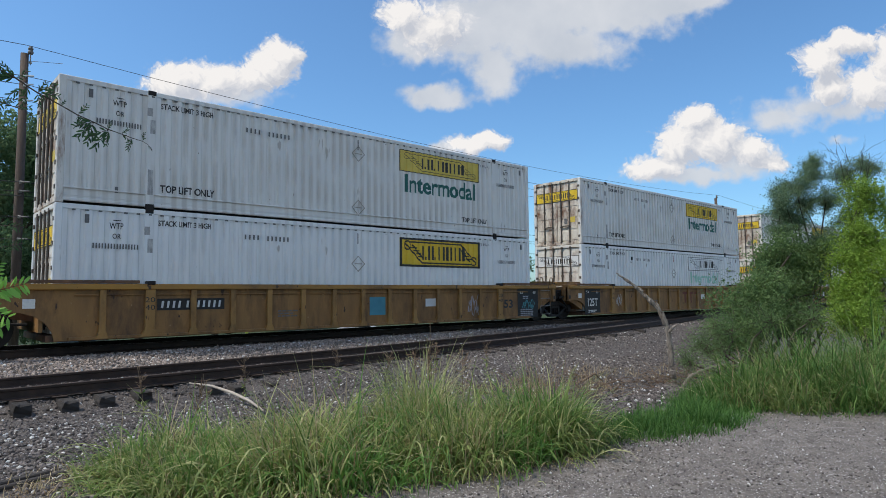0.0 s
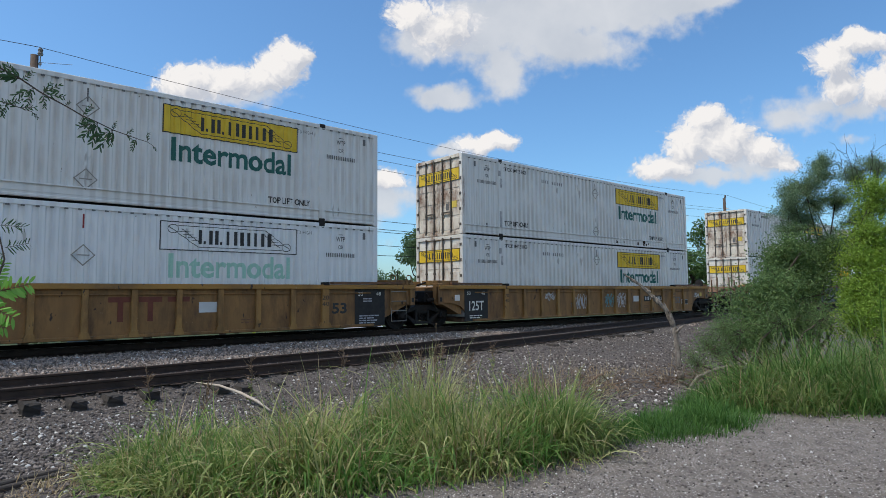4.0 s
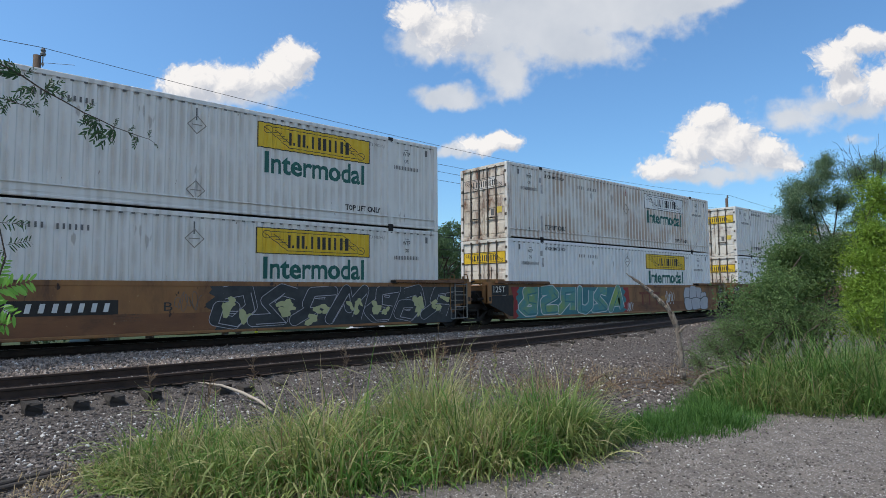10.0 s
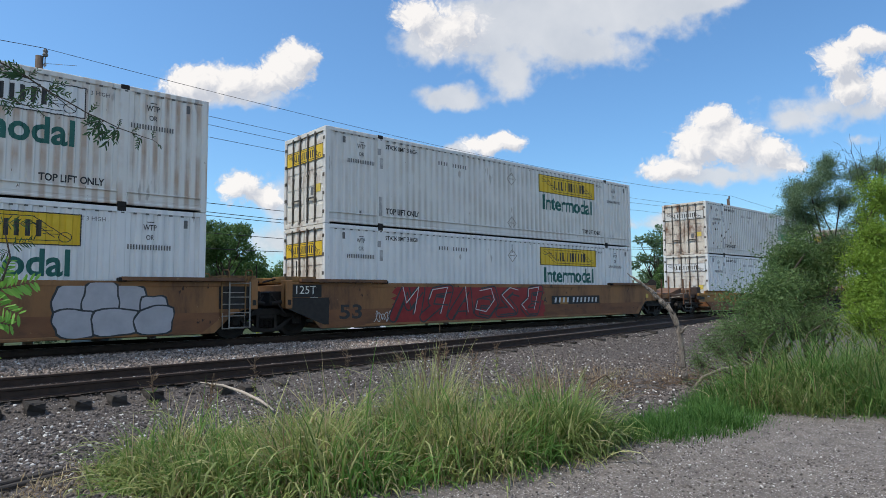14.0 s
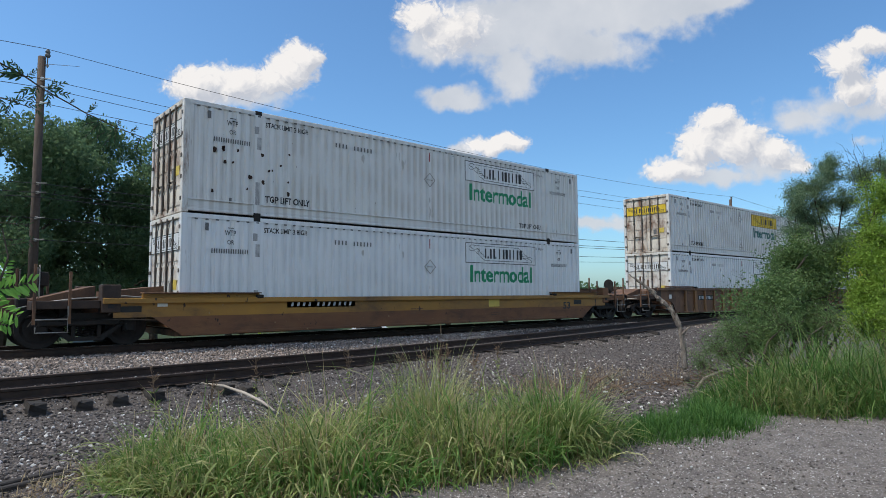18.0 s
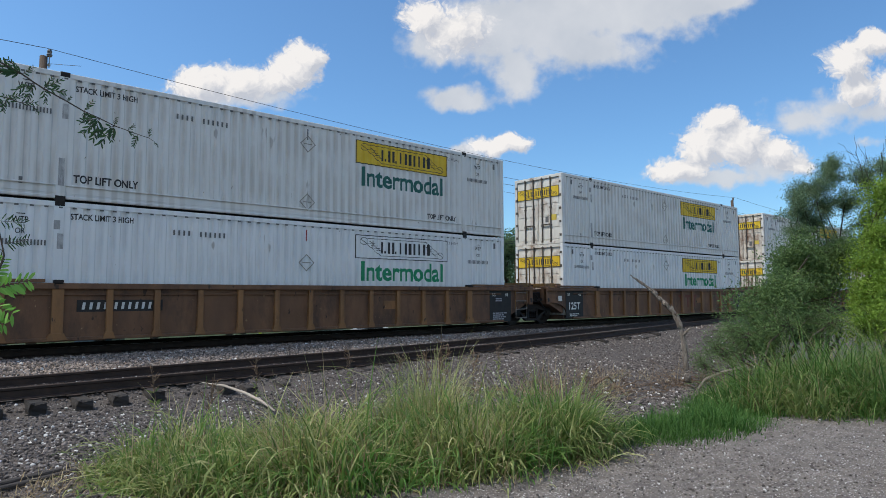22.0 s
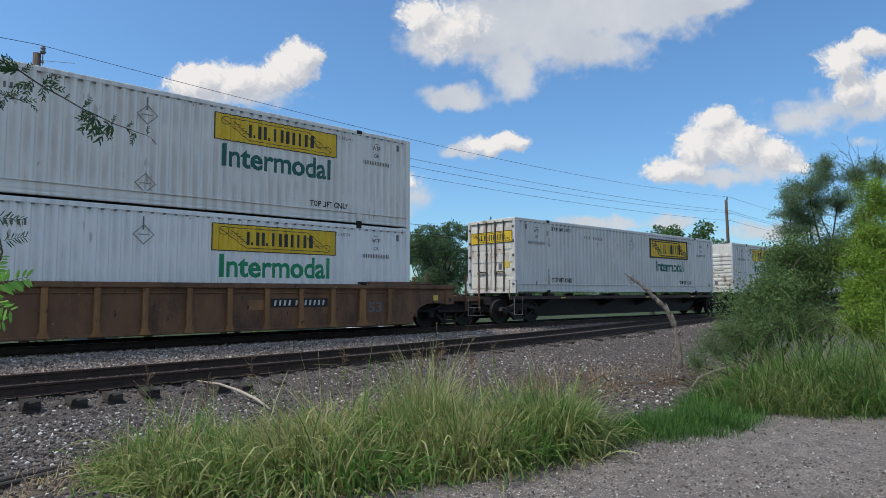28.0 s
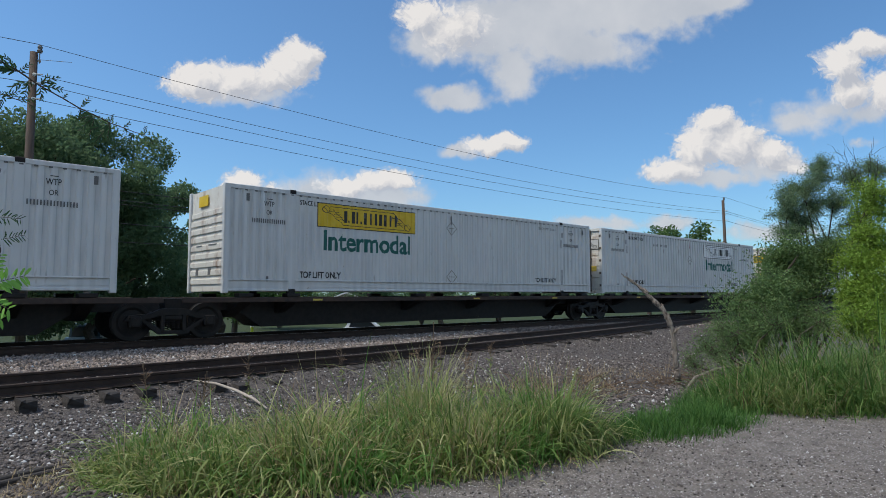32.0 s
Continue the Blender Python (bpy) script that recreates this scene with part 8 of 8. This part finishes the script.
def low_sprig():
    ob = tagged(new("mimosa_sprig"), "fresh light green feathery sprig close to the lane", "twig")
    part("stem", Geo().tube([(0.10, 2.70, 0.78), (0.18, 2.68, 0.95), (0.24, 2.66, 1.10), (0.28, 2.64, 1.28), (0.26, 2.65, 1.38)], [0.006, 0.005, 0.004, 0.003, 0.002], 7), M["bark"], ob)
    leaves = (((0.24, 2.66, 1.10), (0.5, -0.4, 0.15), 0.15), ((0.22, 2.66, 1.07), (0.4, -0.4, -0.25), 0.14), ((0.25, 2.66, 1.12), (0.3, -0.2, 0.8), 0.10), ((0.2, 2.67, 1.02), (-0.4, 0.3, 0.1), 0.12), ((0.2, 2.67, 1.0), (0.5, -0.4, -0.1), 0.12), ((0.18, 2.68, 0.95), (0.4, -0.3, -0.6), 0.12))
    for i, (a, d, s) in enumerate(leaves):
        pinnate(ob, (a[0], a[1], a[2] + 0.06), d, s * 0.95, 9, M["sprig_light"], 350 + i, 0.3, 0.13, 0.8)
    for i, (a, d, s) in enumerate((((0.28, 2.64, 1.28), (0.4, -0.3, 0.1), 0.09), ((0.26, 2.65, 1.36), (0.5, -0.4, -0.05), 0.10), ((0.26, 2.65, 1.36), (-0.3, 0.3, 0.1), 0.09), ((0.28, 2.64, 1.26), (-0.4, 0.3, -0.2), 0.09))):
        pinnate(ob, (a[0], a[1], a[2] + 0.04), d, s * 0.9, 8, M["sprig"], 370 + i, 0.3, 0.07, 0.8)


low_sprig()


# ---------------------------------------------------------------- the street beyond the railway
M["siding_cream"] = surface("painted_clapboard", (0.50, 0.50, 0.46, 1), (0.60, 0.60, 0.56, 1), 0.7, 0, 4, 30, 0.1, (0.35, 0.33, 0.3, 1), 0.2, (0.4, 0.4, 3))
M["shingle"] = surface("roof_shingle", (0.10, 0.10, 0.105, 1), (0.17, 0.165, 0.16, 1), 0.9, 0, 5, 30, 0.4, (0.07, 0.07, 0.07, 1), 0.3)
M["shingle_blue"] = surface("roof_metal_blue", (0.10, 0.22, 0.30, 1), (0.14, 0.28, 0.36, 1), 0.5, 0, 5, 30, 0.1)
M["trim_white"] = surface("white_trim", (0.72, 0.72, 0.70, 1), (0.80, 0.80, 0.78, 1), 0.6, 0, 6, 40, 0.05)
M["car_white"] = surface("car_paint_white", (0.74, 0.75, 0.76, 1), (0.80, 0.81, 0.82, 1), 0.25, 0, 2, 20, 0)
M["car_navy"] = surface("car_paint_navy", (0.02, 0.045, 0.075, 1), (0.03, 0.06, 0.09, 1), 0.3, 0, 2, 20, 0)
M["tyre"] = surface("tyre_rubber", (0.015, 0.015, 0.016, 1), (0.03, 0.03, 0.03, 1), 0.85, 0, 9, 60, 0.2)
M["window_dark"] = surface("tinted_glass", (0.012, 0.016, 0.02, 1), (0.02, 0.026, 0.03, 1), 0.08, 0, 2, 20, 0)
M["lamp_red"] = surface("tail_lamp_red", (0.25, 0.01, 0.01, 1), (0.32, 0.02, 0.015, 1), 0.3, 0, 9, 60, 0)
M["post_lime"] = surface("marker_lime", (0.42, 0.55, 0.04, 1), (0.5, 0.62, 0.06, 1), 0.5, 0, 9, 60, 0)


def house(x, y, turn, wide, deep, eave, ridge, roof, label):
    """A gabled bungalow, gable to the front (-y of its own)."""
    ob = tagged(new("house"), label, "house", "houses across the street")
    ob.matrix_basis = pose(x, y, ground_z(x, y) - 0.05, 0, 0, turn)
    w = wide / 2
    part("wall", Geo().prism([(-w, 0), (w, 0), (w, eave), (0, ridge - 0.12), (-w, eave)], "y", 0, deep), M["siding_cream"], ob)
    k = (ridge - eave) / w
    for s in (-1, 1):
        o = 0.45
        part("roof", Geo().prism([(0, ridge), (s * (w + o), eave - k * o), (s * (w + o), eave - k * o + 0.16), (0, ridge + 0.16)], "y", -0.5, deep + 0.4), M[roof], ob)
        part("gable_trim", Geo().prism([(0, ridge - 0.05), (s * (w + o), eave - k * o - 0.05), (s * (w + o), eave - k * o + 0.17), (0, ridge + 0.17)], "y", -0.56, -0.505), M["trim_white"], ob)
    for u in (-w * 0.5, w * 0.5):
        win = part("window", Geo().box(u - 0.6, -0.05, 0.95, u + 0.6, 0.0, 2.1, 0.01), M["trim_white"], ob)
        part("pane", Geo().box(u - 0.5, -0.06, 1.05, u + 0.5, -0.045, 1.5).box(u - 0.5, -0.06, 1.56, u + 0.5, -0.045, 2.0), M["window_dark"], win)
    part("door", Geo().box(-0.45, -0.05, 0.1, 0.45, 0.0, 2.1, 0.01), M["car_navy"], ob)
    part("gable_vent", Geo().box(-0.35, -0.03, eave + 0.1, 0.35, 0.0, eave + 0.45, 0.01), M["trim_white"], ob)
    return ob


house(24.4, 85.3, -41, 8.2, 11, 3.3, 4.75, "shingle", "cream clapboard bungalow with a grey shingle gable roof")
house(38.0, 74.5, -41, 6.4, 9, 2.9, 3.75, "shingle_blue", "small cream house with a blue metal roof")
house(44.5, 69.0, -41, 5.2, 8, 2.9, 3.9, "shingle", "small cream house with a white-trimmed gable")


def parked_car(x, y, turn, paint, tall, label):
    """A car along its own x: lower body, glasshouse, wheels, lamps."""
    ob = tagged(new("parked_car"), label, "car", "cars parked across the street")
    ob.matrix_basis = pose(x, y, ground_z(x, y), 0, 0, turn)
    h = tall
    body = [(-2.3, 0.35), (-1.9, 0.28), (1.9, 0.28), (2.3, 0.4), (2.28, 0.52 * h), (1.2, 0.60 * h), (0.75, 0.62 * h), (-2.0, 0.64 * h), (-2.28, 0.58 * h)]
    part("body", Geo().prism(body, "y", -0.88, 0.88), paint, ob)
    part("roof", Geo().prism([(-1.9, 0.63 * h), (0.9, 0.61 * h), (0.25, 0.97 * h), (-0.2, h), (-1.3, h), (-1.65, 0.96 * h)], "y", -0.74, 0.74), paint, ob)
    for s in (-1, 1):
        part("side_window", Geo().prism([(-1.6, 0.67 * h), (0.62, 0.65 * h), (0.15, 0.93 * h), (-1.45, 0.94 * h)], "y", s * 0.745 - 0.006, s * 0.745 + 0.006), M["window_dark"], ob)
        for wx in (-1.4, 1.4):
            wheel = part("wheel", Geo().tube([(wx, s * 0.70, 0.33), (wx, s * 0.90, 0.33)], 0.33, 18), M["tyre"], ob)
            part("rim", Geo().tube([(wx, s * 0.895, 0.33), (wx, s * 0.908, 0.33)], 0.21, 14), M["rod"], wheel)
        part("tail_lamp", Geo().box(-2.31, s * 0.62 - 0.14, 0.42 * h, -2.27, s * 0.62 + 0.14, 0.54 * h), M["lamp_red"], ob)
        part("headlamp", Geo().box(2.26, s * 0.6 - 0.16, 0.40 * h, 2.31, s * 0.6 + 0.16, 0.48 * h), M["trim_white"], ob)
    part("rear_window", Geo().add([(-1.935, -0.62, 0.67 * h), (-1.935, 0.62, 0.67 * h), (-1.69, 0.58, 0.93 * h), (-1.69, -0.58, 0.93 * h)], [(0, 1, 2, 3)]), M["window_dark"], ob)
    part("bumper", Geo().box(-2.42, -0.86, 0.36, -2.26, 0.86, 0.52, 0.04), M["rod"], ob)
    part("number_plate", Geo().box(-2.44, -0.16, 0.54, -2.42, 0.16, 0.66), M["trim_white"], ob)
    return ob


parked_car(29.0, 41.5, -41, M["car_white"], 1.42, "white saloon car parked beyond the railway")
parked_car(8.6, 39.6, 68, M["car_navy"], 1.9, "dark blue off-road car parked with its tail to the railway")


def fence(x0, y0, x1, y1, n):
    """A low wire fence on steel posts."""
    ob = tagged(new("wire_fence"), "low wire fence on thin grey posts", "fence")
    for i in range(n):
        t = i / (n - 1)
        x, y = x0 + (x1 - x0) * t, y0 + (y1 - y0) * t
        z = ground_z(x, y)
        part("post", Geo().tube([(x, y, z - 0.1), (x, y, z + 1.2)], 0.035, 7), M["rod"], ob)
    for h in (0.15, 0.5, 0.85, 1.15):
        g = Geo()
        g.tube([(x0 + (x1 - x0) * t, y0 + (y1 - y0) * t, ground_z(x0 + (x1 - x0) * t, y0 + (y1 - y0) * t) + h) for t in np.linspace(0, 1, 30)], 0.008, 4)
        part("wire", g, M["rod"], ob)


fence(2, 30, 60, 31, 22)
marker = tagged(new("marker_post"), "short lime-yellow marker post beside the track", "marker post")
marker.matrix_basis = pose(9.9, 21.6, ground_z(9.9, 21.6))
part("post", Geo().box(-0.05, -0.02, -0.1, 0.05, 0.02, 1.25, 0.01), M["post_lime"], marker)
part("cap", Geo().box(-0.055, -0.025, 1.1, 0.055, 0.025, 1.28, 0.01), M["trim_white"], marker)
street = part("street", Geo().box(-200, 33.2, -2.7, 300, 36.5, -2.04), M["shingle"])
tagged(street, "narrow grey street beyond the railway bank", "street", kind="structure")


# ---------------------------------------------------------------- last small things
def old_tie():
    """A rotten tie half sunk in the stones, its grain split open."""
    ob = tagged(new("old_tie"), "rotten grey railway tie half buried in stones", "railway tie")
    ob.matrix_basis = pose(0.85, 6.93, ground_z(0.85, 6.93) - 0.035, 3, 2, 26)
    for k, (a, b, h) in enumerate(((-0.115, -0.045, 0.09), (-0.04, 0.03, 0.105), (0.035, 0.11, 0.085))):
        part("split_beam", Geo().box(-1.1 + 0.05 * k, a, -0.1, 0.55 - 0.09 * k, b, h, 0.012), M["tie"], ob)


old_tie()


def bare_crown():
    """Dead leafless twigs above the thicket."""
    rng = np.random.default_rng(61)
    ob = tagged(new("dead_shrub"), "bare grey leafless twigs rising over green bushes", "bush", "bushes beside the lane")
    bx, by = 16.6, 4.1
    z0 = ground_z(bx, by)
    ob.matrix_basis = pose(bx, by, z0)
    for x, y, z in TWIG_TIPS:
        g = Geo()
        c = Vector((x - bx, y - by, z - 0.22 - z0))
        m = Vector((c.x * 0.4, c.y * 0.4, c.z - 0.9))
        limb(g, rng, (0, 0, 0), m, 0.03, 0.010, 0.05)
        limb(g, rng, m, c, 0.008, 0.003, 0.07)
        for k in range(9):
            p = m.lerp(c, rng.uniform(0.2, 1.0))
            d = Vector(rng.normal(size=3)) * 0.22
            d.z = abs(d.z) + 0.05
            limb(g, rng, p, p + d, 0.004, 0.0018, 0.08)
        part("branch", g, M["bark"], ob)


TWIG_TIPS = ((15.9, 4.42, 4.27), (15.96, 4.1, 4.41), (16.02, 3.84, 4.43), (16.08, 3.71, 4.27), (15.89, 4.29, 4.52))
bare_crown()


# ---------------------------------------------------------------- what moves
def motions():
    for ob, along, z, turn in TRAIN:
        walk(ob, [(t, pose(along - rolled, TRACK_Y, z, 0, 0, turn)) for t, rolled in enumerate(ROLLED)])
    walk(clouds, [(t, cloud_pose(t / 32 * 55 - 15)) for t in (0, 16, 32)])
    steps = [k / 15 for k in range(481)]
    way = np.interp(steps, range(33), ROLLED)
    turns = [-math.degrees((s - way[0]) / WHEEL_Z) for s in way]
    for w, k in SPINNING:
        walk(w, [(t, pose(k, 0, WHEEL_Z, 0, a, 0)) for t, a in zip(steps, turns)])


motions()
